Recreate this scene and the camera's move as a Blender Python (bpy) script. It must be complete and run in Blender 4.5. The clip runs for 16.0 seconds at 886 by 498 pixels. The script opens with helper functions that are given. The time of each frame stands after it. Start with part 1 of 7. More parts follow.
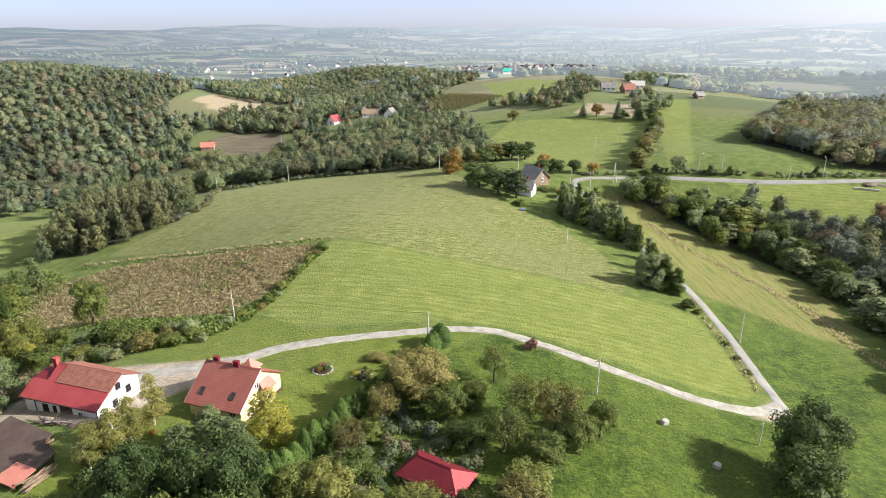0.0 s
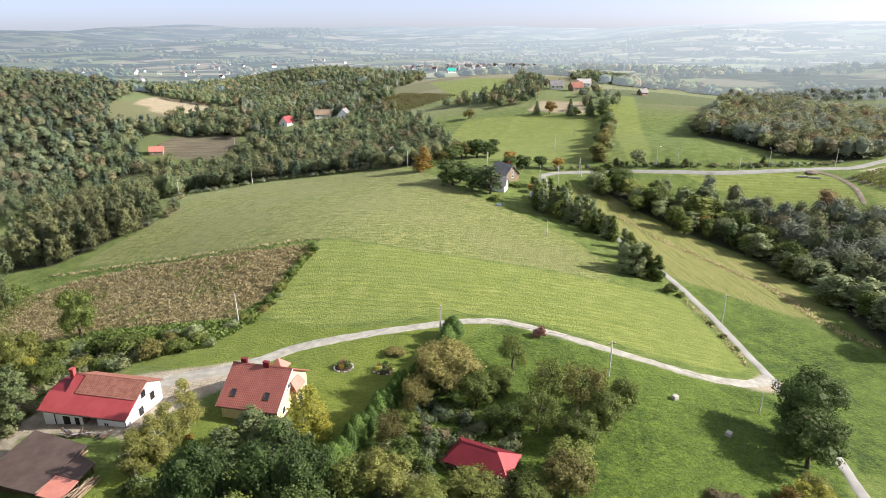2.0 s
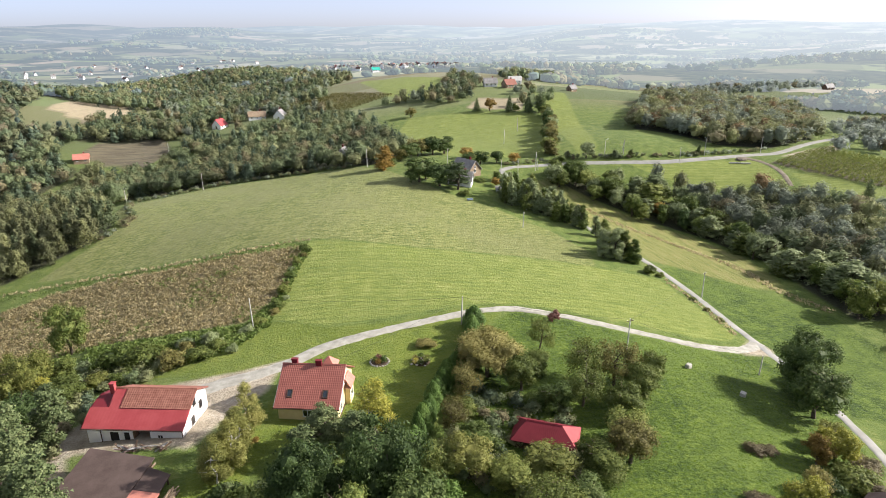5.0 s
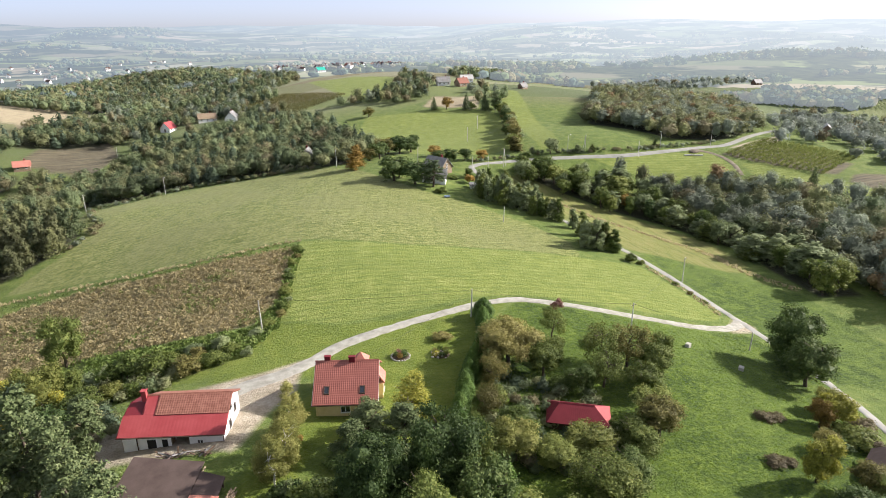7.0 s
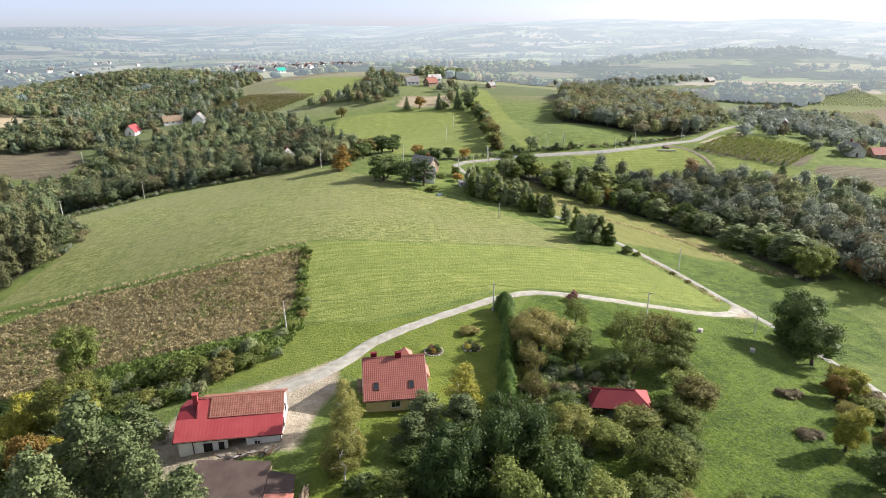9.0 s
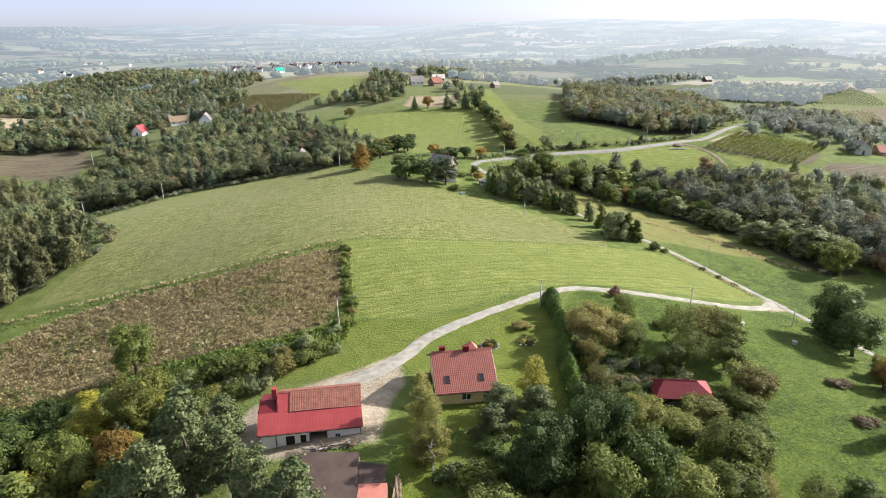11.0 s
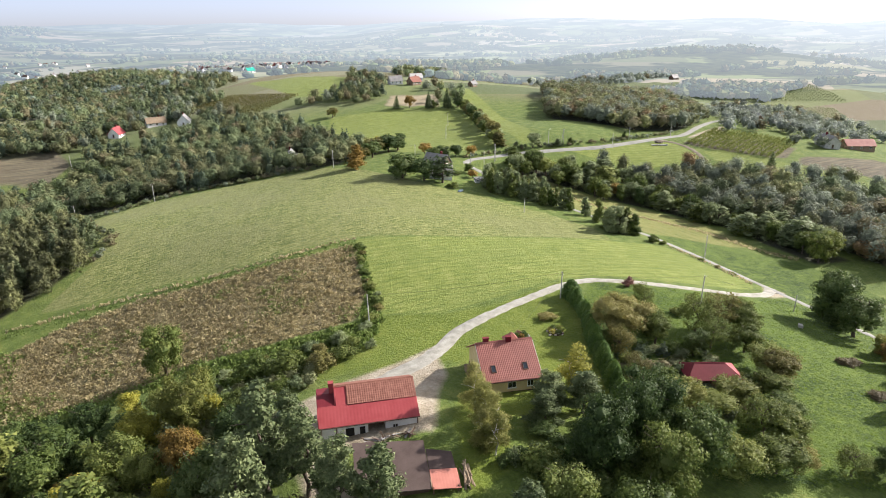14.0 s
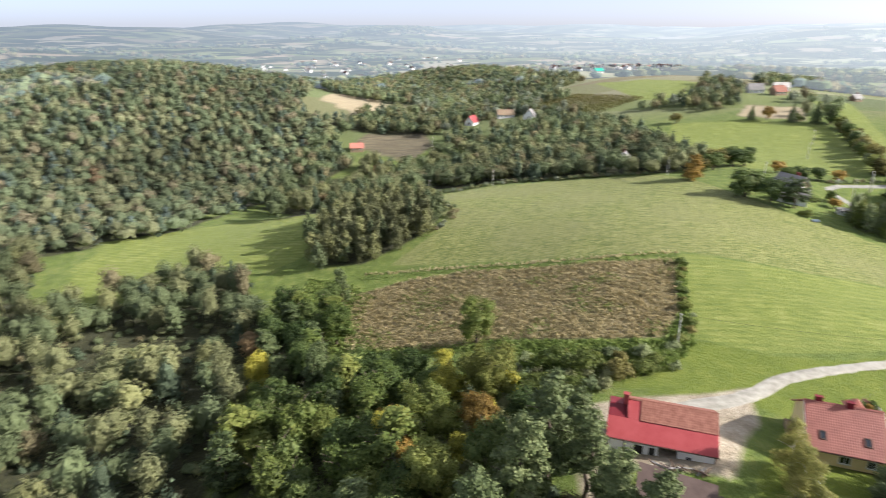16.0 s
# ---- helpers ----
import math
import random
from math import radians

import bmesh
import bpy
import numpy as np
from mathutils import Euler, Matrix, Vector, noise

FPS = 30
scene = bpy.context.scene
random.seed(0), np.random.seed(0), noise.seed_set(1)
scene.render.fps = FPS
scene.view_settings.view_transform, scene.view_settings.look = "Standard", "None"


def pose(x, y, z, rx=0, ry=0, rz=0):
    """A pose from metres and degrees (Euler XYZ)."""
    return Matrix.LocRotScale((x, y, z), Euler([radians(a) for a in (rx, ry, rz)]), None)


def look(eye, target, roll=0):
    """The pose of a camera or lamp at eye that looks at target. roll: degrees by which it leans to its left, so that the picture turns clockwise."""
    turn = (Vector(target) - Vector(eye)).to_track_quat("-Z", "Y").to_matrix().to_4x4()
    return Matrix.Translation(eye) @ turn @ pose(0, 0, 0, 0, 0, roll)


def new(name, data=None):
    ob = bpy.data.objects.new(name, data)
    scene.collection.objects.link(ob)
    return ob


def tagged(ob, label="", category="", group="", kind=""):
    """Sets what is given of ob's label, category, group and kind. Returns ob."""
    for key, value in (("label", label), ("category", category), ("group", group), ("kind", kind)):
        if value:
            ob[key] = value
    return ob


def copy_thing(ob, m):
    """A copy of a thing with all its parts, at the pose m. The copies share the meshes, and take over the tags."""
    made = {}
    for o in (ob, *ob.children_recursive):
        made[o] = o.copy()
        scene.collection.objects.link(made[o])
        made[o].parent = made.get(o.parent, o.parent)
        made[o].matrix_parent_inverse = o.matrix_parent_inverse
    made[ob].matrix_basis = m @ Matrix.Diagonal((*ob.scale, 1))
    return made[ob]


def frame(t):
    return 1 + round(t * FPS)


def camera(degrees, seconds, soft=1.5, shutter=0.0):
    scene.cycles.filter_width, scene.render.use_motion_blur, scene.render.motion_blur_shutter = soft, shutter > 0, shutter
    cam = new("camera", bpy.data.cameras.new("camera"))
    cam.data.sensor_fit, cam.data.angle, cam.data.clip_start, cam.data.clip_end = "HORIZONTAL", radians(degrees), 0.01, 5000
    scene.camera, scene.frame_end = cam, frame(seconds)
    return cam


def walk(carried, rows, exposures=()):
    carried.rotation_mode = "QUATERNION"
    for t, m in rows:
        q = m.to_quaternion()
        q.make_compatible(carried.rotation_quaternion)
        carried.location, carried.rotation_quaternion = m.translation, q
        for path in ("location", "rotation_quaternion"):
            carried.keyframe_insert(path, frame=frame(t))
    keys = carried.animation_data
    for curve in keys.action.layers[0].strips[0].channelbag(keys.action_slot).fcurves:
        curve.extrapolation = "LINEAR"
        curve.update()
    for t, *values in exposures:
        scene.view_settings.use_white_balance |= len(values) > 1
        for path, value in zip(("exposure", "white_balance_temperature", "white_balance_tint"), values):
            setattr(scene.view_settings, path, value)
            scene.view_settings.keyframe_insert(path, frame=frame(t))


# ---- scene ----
cam = camera(72.2, 16.0, soft=0.5, shutter=0.25)
METRES, EYE, TILT, LEAN, TURN = 90.0, 56.5, -20.0, 0.0, 0.0
ROWS = [
    (0.0, 0.0, 0.0, 0.0, 0.0, 0.0, -0.0),
    (0.5, -0.0371, -0.0089, -0.0034, -1.5, -0.01, 0.55),
    (1.0, -0.0745, -0.0155, -0.0057, -2.9, -0.03, 1.09),
    (1.5, -0.1127, -0.0202, -0.0072, -4.22, -0.07, 1.57),
    (2.0, -0.1506, -0.0239, -0.0088, -5.59, -0.11, 2.09),
    (2.5, -0.1884, -0.0264, -0.01, -7.01, -0.19, 2.63),
    (3.0, -0.2247, -0.0276, -0.0106, -8.43, -0.27, 3.18),
    (3.5, -0.2626, -0.028, -0.0112, -9.9, -0.36, 3.7),
    (6.0, -0.4558, -0.0175, -0.0068, -15.9, -0.93, 5.93),
    (6.5, -0.4941, -0.0137, -0.0054, -17.46, -1.11, 6.48),
    (7.0, -0.5327, -0.0088, -0.0034, -18.95, -1.3, 7.0),
    (7.5, -0.5706, -0.0024, -0.0011, -20.37, -1.48, 7.5),
    (8.0, -0.6083, 0.0053, 0.0021, -21.48, -1.65, 7.88),
    (8.5, -0.646, 0.0139, 0.0056, -22.42, -1.79, 8.19),
    (9.0, -0.6841, 0.0234, 0.01, -23.19, -1.89, 8.44),
    (11.5, -0.8523, 0.065, 0.0282, -24.56, -2.13, 8.9),
    (12.0, -0.8822, 0.0716, 0.0315, -25.04, -2.22, 9.07),
    (12.5, -0.91, 0.0778, 0.0346, -25.18, -2.26, 9.1),
    (13.0, -0.933, 0.0824, 0.0374, -25.81, -2.36, 9.31),
    (13.5, -0.951, 0.0853, 0.0395, -26.7, -2.52, 9.6),
    (14.0, -0.9643, 0.0868, 0.0409, -27.51, -2.67, 9.83),
    (14.5, -0.9731, 0.0874, 0.0418, -25.83, -2.4, 9.28),
    (15.0, -0.9791, 0.0883, 0.0424, -21.57, -1.76, 7.8),
    (15.5, -0.9805, 0.0881, 0.0421, -13.38, -0.83, 4.89),
    (16.0, -0.9827, 0.089, 0.0413, 1.49, -0.2, -0.69),
]
walk(cam, [(t, pose(0, 0, EYE, TILT, LEAN, TURN) @ pose(METRES * x, METRES * y, METRES * z, 90 + pitch, roll, yaw)) for t, x, y, z, yaw, pitch, roll in ROWS], [(0.0, 1.00, 6180, 14), (15.0, 1.03, 6180, 14), (16.0, 1.15, 6180, 14)])

# ---------------------------------------------------------------- light
SUN_AZ, SUN_EL = 95.0, 28.5          # degrees clockwise from +y, and above the horizon
world = bpy.data.worlds.new("sky")
scene.world = world
world.use_nodes = True
wn = world.node_tree
wn.nodes.clear()
sky = wn.nodes.new("ShaderNodeTexSky")
sky.sky_type, sky.sun_disc = "NISHITA", False
sky.sun_elevation, sky.sun_rotation = radians(SUN_EL), radians(SUN_AZ)
sky.air_density, sky.dust_density, sky.ozone_density = 0.25, 1.3, 0.8
bg = wn.nodes.new("ShaderNodeBackground")
bg.inputs["Strength"].default_value = 0.075
wo = wn.nodes.new("ShaderNodeOutputWorld")
wn.links.new(sky.outputs[0], bg.inputs["Color"])
haze = wn.nodes.new("ShaderNodeBackground")          # pale autumn haze over the whole sky
haze.inputs["Color"].default_value, haze.inputs["Strength"].default_value = (0.97, 0.985, 0.975, 1), 0.222
both = wn.nodes.new("ShaderNodeAddShader")
wn.links.new(bg.outputs[0], both.inputs[0])
wn.links.new(haze.outputs[0], both.inputs[1])
wn.links.new(both.outputs[0], wo.inputs["Surface"])

sun_data = bpy.data.lights.new("sun", "SUN")
sun_data.energy, sun_data.angle, sun_data.color = 5.0, radians(0.6), (1.0, 0.925, 0.80)
sun = new("sun", sun_data)
_az, _el = radians(SUN_AZ), radians(SUN_EL)
SUN_DIR = Vector((math.sin(_az) * math.cos(_el), math.cos(_az) * math.cos(_el), math.sin(_el)))
sun.matrix_world = look(SUN_DIR * 300, (0, 0, 0))

# ---------------------------------------------------------------- the lie of the land
SMALL_RISES = [(-24, 108, -2.9), (-120, 156, -6.6), (-24, 204, 0.5), (-120, 204, 1.8), (-72, 60, 22.9), (120, 204, -9.0), (120, 252, 13.2), (-24, 156, 9.1), (72, 60, -7.9), (24, 108, 6.7), (24, 252, 5.9), (72, 108, -7.2), (-120, 252, 3.5), (-120, 108, 8.1), (72, 156, 5.6), (24, 156, -7.5), (120, 156, -7.6), (72, 204, -3.1), (-120, 60, -3.4), (120, 60, 2.9), (-24, 252, -3.0), (72, 252, -2.3)]
MIDDLE_RISES = [(-160, 330, -22.0), (144, 105, 2.5), (-8, 105, -0.3), (-160, 30, 8.3), (-84, 180, 6.9), (-8, 255, 5.3), (220, 180, 5.7), (-160, 255, 7.4), (-84, 30, -23.4), (-8, 30, 7.2), (-84, 255, -0.2), (220, 255, 5.3), (144, 255, -8.1), (-160, 105, -15.0), (-84, 330, 4.4), (68, 330, -5.3), (220, 105, -4.0), (144, 30, -11.9), (68, 30, 8.0), (-8, 330, -3.7), (220, 30, 3.2)]
WIDE_RISES = [(-450, 470, 27.7), (90, 470, 24.4), (-450, 130, 10.9), (270, 650, -9.7), (450, 130, -6.9), (-270, 470, 43.8), (-90, 470, -23.7), (-270, 300, -20.4), (-270, 650, 2.8), (90, 650, 27.7), (-90, 650, -23.1), (-450, 650, -15.1), (-90, -90, 4.5), (270, 130, -7.0), (-450, 300, -21.6), (-450, -90, -21.7), (450, 650, 4.4), (270, -90, -4.5), (-270, 130, -0.8), (270, 470, -11.6), (450, 470, 7.6), (-90, 300, -8.1), (90, 300, 11.1)]


def smooth(a, b, v):
    t = np.clip((np.asarray(v, float) - a) / (b - a), 0, 1)
    return t * t * (3 - 2 * t)


def far_land(x, y):
    """Rolling farmland beyond the near hills, climbing to a long ridge at the horizon."""
    r = np.hypot(x, y)
    z = -8 - 30 * smooth(650, 1400, r) + 52 * smooth(1500, 4600, r) + 38 * smooth(3000, 4600, r)
    amp = 13 * smooth(700, 1500, r) + 8 * smooth(2000, 4000, r)
    z = z + amp * (np.sin(x / 310 + 1.3 + np.sin(y / 520)) * np.cos(y / 270 + .6 * np.sin(x / 410)) + .5 * np.sin((x + .7 * y) / 160) * np.sin(y / 190))
    # long rise with a tree row on the sunny side
    z = z + 36 * np.exp(-((x - 960) / 430) ** 2 - ((y - 850) / 220) ** 2)
    # flat-topped wooded hill far behind the valley
    z = z + 34 * np.exp(-((x + 470) / 260) ** 4 - ((y - 3400) / 260) ** 2)
    # long high slope on the sunny side
    z = z + 64 * np.exp(-((x - 2150) / 1100) ** 2 - ((y - 2800) / 650) ** 2)
    # plateau of the hilltop village
    z = z + 17 * np.exp(-((x - 140) / 300) ** 2 - ((y - 850) / 170) ** 2)
    return z


def land(x, y):
    """Height of the ground."""
    x, y = np.asarray(x, float), np.asarray(y, float)
    z = np.full(np.broadcast(x, y).shape, -6.0)
    for rises, s in ((SMALL_RISES, 40), (MIDDLE_RISES, 70), (WIDE_RISES, 150)):
        for cx, cy, v in rises:
            z = z + v * np.exp(-((x - cx) ** 2 + (y - cy) ** 2) / (2 * s * s))
    f = smooth(600, 860, np.hypot(x, y))
    z = z * (1 - f) + far_land(x, y) * f
    # wooded ridge in front of the village
    return z + 14 * np.exp(-((x + 85) / 85) ** 2 - ((y - 715) / 80) ** 2)


def gz(x, y):
    return float(land(x, y))


# ---------------------------------------------------------------- node helpers and materials
def mat(name):
    m = bpy.data.materials.new(name)
    m.use_nodes = True
    nt = m.node_tree
    return m, nt, nt.nodes["Principled BSDF"]


def nod(nt, kind, **values):
    n = nt.nodes.new(kind)
    for k, v in values.items():
        n.inputs[k.replace("_", " ")].default_value = v
    return n


def ramp(nt, source, stops):
    n = nt.nodes.new("ShaderNodeValToRGB")
    e = n.color_ramp.elements
    e[0].position, e[0].color = stops[0][0], (*stops[0][1], 1)
    e[1].position, e[1].color = stops[-1][0], (*stops[-1][1], 1)
    for p, c in stops[1:-1]:
        q = e.new(p)
        q.color = (*c, 1)
    nt.links.new(source, n.inputs["Fac"])
    return n.outputs["Color"]


def mix(nt, fac, a, b, blend="MIX"):
    n = nt.nodes.new("ShaderNodeMix")
    n.data_type, n.blend_type = "RGBA", blend
    ins = [i for i in n.inputs if i.type == "RGBA"]
    fs = n.inputs[0]
    for sock, v in ((fs, fac), (ins[0], a), (ins[1], b)):
        if isinstance(v, (int, float)):
            sock.default_value = v
        elif isinstance(v, tuple):
            sock.default_value = (*v, 1)
        else:
            nt.links.new(v, sock)
    return [o for o in n.outputs if o.type == "RGBA"][0]


def math_node(nt, op, a, b=0.0, clamp=False):
    n = nt.nodes.new("ShaderNodeMath")
    n.operation, n.use_clamp = op, clamp
    for sock, v in ((n.inputs[0], a), (n.inputs[1], b)):
        if isinstance(v, (int, float)):
            sock.default_value = v
        else:
            nt.links.new(v, sock)
    return n.outputs[0]


def coords(nt, scale=(1, 1, 1), rot=0.0):
    g = nt.nodes.new("ShaderNodeNewGeometry")
    mp = nt.nodes.new("ShaderNodeMapping")
    mp.inputs["Scale"].default_value = scale
    mp.inputs["Rotation"].default_value = (0, 0, radians(rot))
    nt.links.new(g.outputs["Position"], mp.inputs["Vector"])
    return mp.outputs["Vector"]


def noise_of(nt, scale, detail=3.0, vec=None, rough=0.55):
    n = nod(nt, "ShaderNodeTexNoise", Scale=scale, Detail=detail, Roughness=rough)
    nt.links.new(vec or coords(nt), n.inputs["Vector"])
    return n.outputs["Fac"]


def bump(nt, bsdf, height, strength=0.4, dist=0.1):
    b = nod(nt, "ShaderNodeBump", Strength=strength, Distance=dist)
    nt.links.new(height, b.inputs["Height"])
    nt.links.new(b.outputs["Normal"], bsdf.inputs["Normal"])


def surface(name, dark, light, scale=2.0, rough=0.8, metal=0.0, fine=30.0, relief=0.2, dist=0.03, spec=0.3):
    """A two-scale mottled surface."""
    m, nt, b = mat(name)
    a = noise_of(nt, scale, 4)
    f = noise_of(nt, fine, 2)
    k = math_node(nt, "ADD", math_node(nt, "MULTIPLY", a, 0.7), math_node(nt, "MULTIPLY", f, 0.3))
    c = ramp(nt, k, [(0.32, dark), (0.68, light)])
    nt.links.new(c, b.inputs["Base Color"])
    b.inputs["Roughness"].default_value, b.inputs["Metallic"].default_value = rough, metal
    b.inputs["Specular IOR Level"].default_value = spec
    if relief:
        bump(nt, b, f, relief, dist)
    return m


LEAF_GAIN = 1.7


def foliage(name, dark, mid, light, trans=0.36):
    """Leaves: every leaf cluster has a tone of its own, every plant too; they let some light through."""
    m, nt, b = mat(name)
    g = nt.nodes.new("ShaderNodeNewGeometry")
    oi = nt.nodes.new("ShaderNodeObjectInfo")
    k = math_node(nt, "ADD", math_node(nt, "MULTIPLY", g.outputs["Random Per Island"], 0.45), math_node(nt, "MULTIPLY", oi.outputs["Random"], 0.55))
    big = noise_of(nt, 0.7, 2)
    k = math_node(nt, "ADD", math_node(nt, "MULTIPLY", k, 0.6), math_node(nt, "MULTIPLY", big, 0.4))
    dark, mid, light = [tuple(min(0.75, v * LEAF_GAIN) for v in q) for q in (dark, mid, light)]
    c = ramp(nt, k, [(0.24, dark), (0.5, mid), (0.76, light)])
    nt.links.new(c, b.inputs["Base Color"])
    b.inputs["Roughness"].default_value = 0.62
    b.inputs["Specular IOR Level"].default_value = 0.25
    t = nt.nodes.new("ShaderNodeBsdfTranslucent")
    nt.links.new(c, t.inputs["Color"])
    mx = nt.nodes.new("ShaderNodeMixShader")
    mx.inputs[0].default_value = trans
    nt.links.new(b.outputs[0], mx.inputs[1])
    nt.links.new(t.outputs[0], mx.inputs[2])
    nt.links.new(mx.outputs[0], nt.nodes["Material Output"].inputs["Surface"])
    return m


def woodland(name):
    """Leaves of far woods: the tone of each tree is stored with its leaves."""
    m, nt, b = mat(name)
    at = nt.nodes.new("ShaderNodeAttribute")
    at.attribute_name = "tint"
    g = nt.nodes.new("ShaderNodeNewGeometry")
    grain = noise_of(nt, 0.9, 4, None, 0.75)
    v = math_node(nt, "ADD", math_node(nt, "MULTIPLY", g.outputs["Random Per Island"], 0.20), math_node(nt, "ADD", math_node(nt, "MULTIPLY", grain, 0.9), 0.45))
    c = mix(nt, 1.0, at.outputs["Color"], v, "MULTIPLY")
    bump(nt, b, grain, 1.0, 1.2)
    nt.links.new(c, b.inputs["Base Color"])
    b.inputs["Roughness"].default_value = 0.7
    b.inputs["Specular IOR Level"].default_value = 0.2
    t = nt.nodes.new("ShaderNodeBsdfTranslucent")
    nt.links.new(c, t.inputs["Color"])
    mx = nt.nodes.new("ShaderNodeMixShader")
    mx.inputs[0].default_value = 0.32
    nt.links.new(b.outputs[0], mx.inputs[1])
    nt.links.new(t.outputs[0], mx.inputs[2])
    nt.links.new(mx.outputs[0], nt.nodes["Material Output"].inputs["Surface"])
    return m


def ground_material():
    m, nt, b = mat("ground")
    za = nt.nodes.new("ShaderNodeAttribute")
    za.attribute_name = "zone_a"
    zb = nt.nodes.new("ShaderNodeAttribute")
    zb.attribute_name = "zone_b"
    sa = nt.nodes.new("ShaderNodeSeparateColor")
    sb = nt.nodes.new("ShaderNodeSeparateColor")
    zc = nt.nodes.new("ShaderNodeAttribute")
    zc.attribute_name = "zone_c"
    sc = nt.nodes.new("ShaderNodeSeparateColor")
    nt.links.new(zc.outputs["Color"], sc.inputs[0])
    nt.links.new(za.outputs["Color"], sa.inputs[0])
    nt.links.new(zb.outputs["Color"], sb.inputs[0])
    mown, weed, lawn = sa.outputs[0], sa.outputs[1], sa.outputs[2]
    dirt, meadow, plough = sb.outputs[0], sb.outputs[1], sb.outputs[2]
    pos = coords(nt)
    n_big = noise_of(nt, 0.035, 4, pos)
    n_mid = noise_of(nt, 0.28, 4, pos)
    n_fine = noise_of(nt, 1.6, 6, pos, 0.8)
    n_tuft = noise_of(nt, 1.5, 4, pos, 0.7)
    # rough grass
    k = math_node(nt, "ADD", math_node(nt, "MULTIPLY", n_mid, 0.5), math_node(nt, "MULTIPLY", n_fine, 0.5))
    rough = ramp(nt, k, [(0.36, (0.044, 0.074, 0.012)), (0.5, (0.100, 0.148, 0.027)), (0.66, (0.205, 0.225, 0.064))])
    rough = mix(nt, math_node(nt, "MULTIPLY", n_big, 0.45), rough, (0.140, 0.170, 0.036))
    # mown hay field, swaths in long gentle rows
    w1 = nod(nt, "ShaderNodeTexWave", Scale=0.135, Distortion=5.0, Detail=3.0, Detail_Scale=0.5)
    w1.wave_type, w1.bands_direction, w1.wave_profile = "BANDS", "X", "SIN"
    nt.links.new(coords(nt, (1, 1, 0), 104), w1.inputs["Vector"])
    w2 = noise_of(nt, 1.0, 3, coords(nt, (0.10, 1.3, 1), 14), 0.7)
    k = math_node(nt, "ADD", math_node(nt, "MULTIPLY", w1.outputs["Fac"], 0.07), math_node(nt, "ADD", math_node(nt, "ADD", math_node(nt, "MULTIPLY", n_mid, 0.36), math_node(nt, "MULTIPLY", n_fine, 0.27)), math_node(nt, "MULTIPLY", w2, 0.30)))
    hay = ramp(nt, k, [(0.34, (0.095, 0.135, 0.022)), (0.52, (0.180, 0.218, 0.044)), (0.68, (0.340, 0.340, 0.115))])
    hay = mix(nt, ramp(nt, n_big, [(0.35, (0, 0, 0)), (0.65, (0.7, 0.7, 0.7))]), hay, mix(nt, n_fine, (0.090, 0.135, 0.024), (0.215, 0.245, 0.060)))
    # upper meadow, greyer with many small tufts
    w3 = noise_of(nt, 1.0, 4, coords(nt, (0.22, 1.5, 1), 68), 0.7)
    k = math_node(nt, "ADD", math_node(nt, "MULTIPLY", n_tuft, 0.5), math_node(nt, "MULTIPLY", w3, 0.5))
    mead = ramp(nt, k, [(0.39, (0.062, 0.086, 0.019)), (0.49, (0.148, 0.174, 0.043)), (0.60, (0.280, 0.280, 0.105))])
    mead = mix(nt, ramp(nt, n_big, [(0.4, (0, 0, 0)), (0.62, (0.5, 0.5, 0.5))]), mead, (0.190, 0.195, 0.075))
    # old mowing lines down the meadow
    w6 = nod(nt, "ShaderNodeTexWave", Scale=0.085, Distortion=3.0, Detail=3.0, Detail_Scale=0.9)
    w6.wave_type, w6.bands_direction, w6.wave_profile = "BANDS", "X", "SIN"
    nt.links.new(coords(nt, (1, 1, 0), 17), w6.inputs["Vector"])
    mead = mix(nt, ramp(nt, w6.outputs["Fac"], [(0.70, (0, 0, 0)), (1.0, (0.13, 0.13, 0.13))]), mead, (0.070, 0.092, 0.024))
    # weedy fallow, dry and brown
    k = math_node(nt, "ADD", math_node(nt, "MULTIPLY", n_tuft, 0.55), math_node(nt, "MULTIPLY", n_fine, 0.45))
    w5 = noise_of(nt, 1.0, 4, coords(nt, (0.30, 1.5, 1), 14), 0.75)
    k = math_node(nt, "ADD", math_node(nt, "MULTIPLY", k, 0.5), math_node(nt, "MULTIPLY", w5, 0.5))
    fallow = ramp(nt, k, [(0.37, (0.085, 0.070, 0.033)), (0.5, (0.27, 0.222, 0.122)), (0.62, (0.52, 0.45, 0.29))])
    fallow = mix(nt, ramp(nt, noise_of(nt, 0.16, 4, pos), [(0.50, (0, 0, 0)), (0.66, (0.7, 0.7, 0.7))]), fallow, (0.105, 0.125, 0.042))
    fallow = mix(nt, ramp(nt, noise_of(nt, 0.07, 3, pos), [(0.38, (0, 0, 0)), (0.62, (0.55, 0.55, 0.55))]), fallow, (0.145, 0.125, 0.060))
    # lawn; its darkest tone puts tussock shadows into the colour
    streak = noise_of(nt, 1.0, 5, coords(nt, (0.55, 1.5, 1), 35), 0.8)
    lawn_c = ramp(nt, math_node(nt, "ADD", math_node(nt, "MULTIPLY", n_mid, 0.25), math_node(nt, "ADD", math_node(nt, "MULTIPLY", streak, 0.35), math_node(nt, "MULTIPLY", n_tuft, 0.40))),
                  [(0.40, (0.018, 0.040, 0.005)), (0.51, (0.064, 0.103, 0.012)), (0.62, (0.145, 0.190, 0.028))])
    lawn_c = mix(nt, ramp(nt, n_big, [(0.42, (0, 0, 0)), (0.62, (0.45, 0.45, 0.45))]), lawn_c, (0.120, 0.170, 0.028))
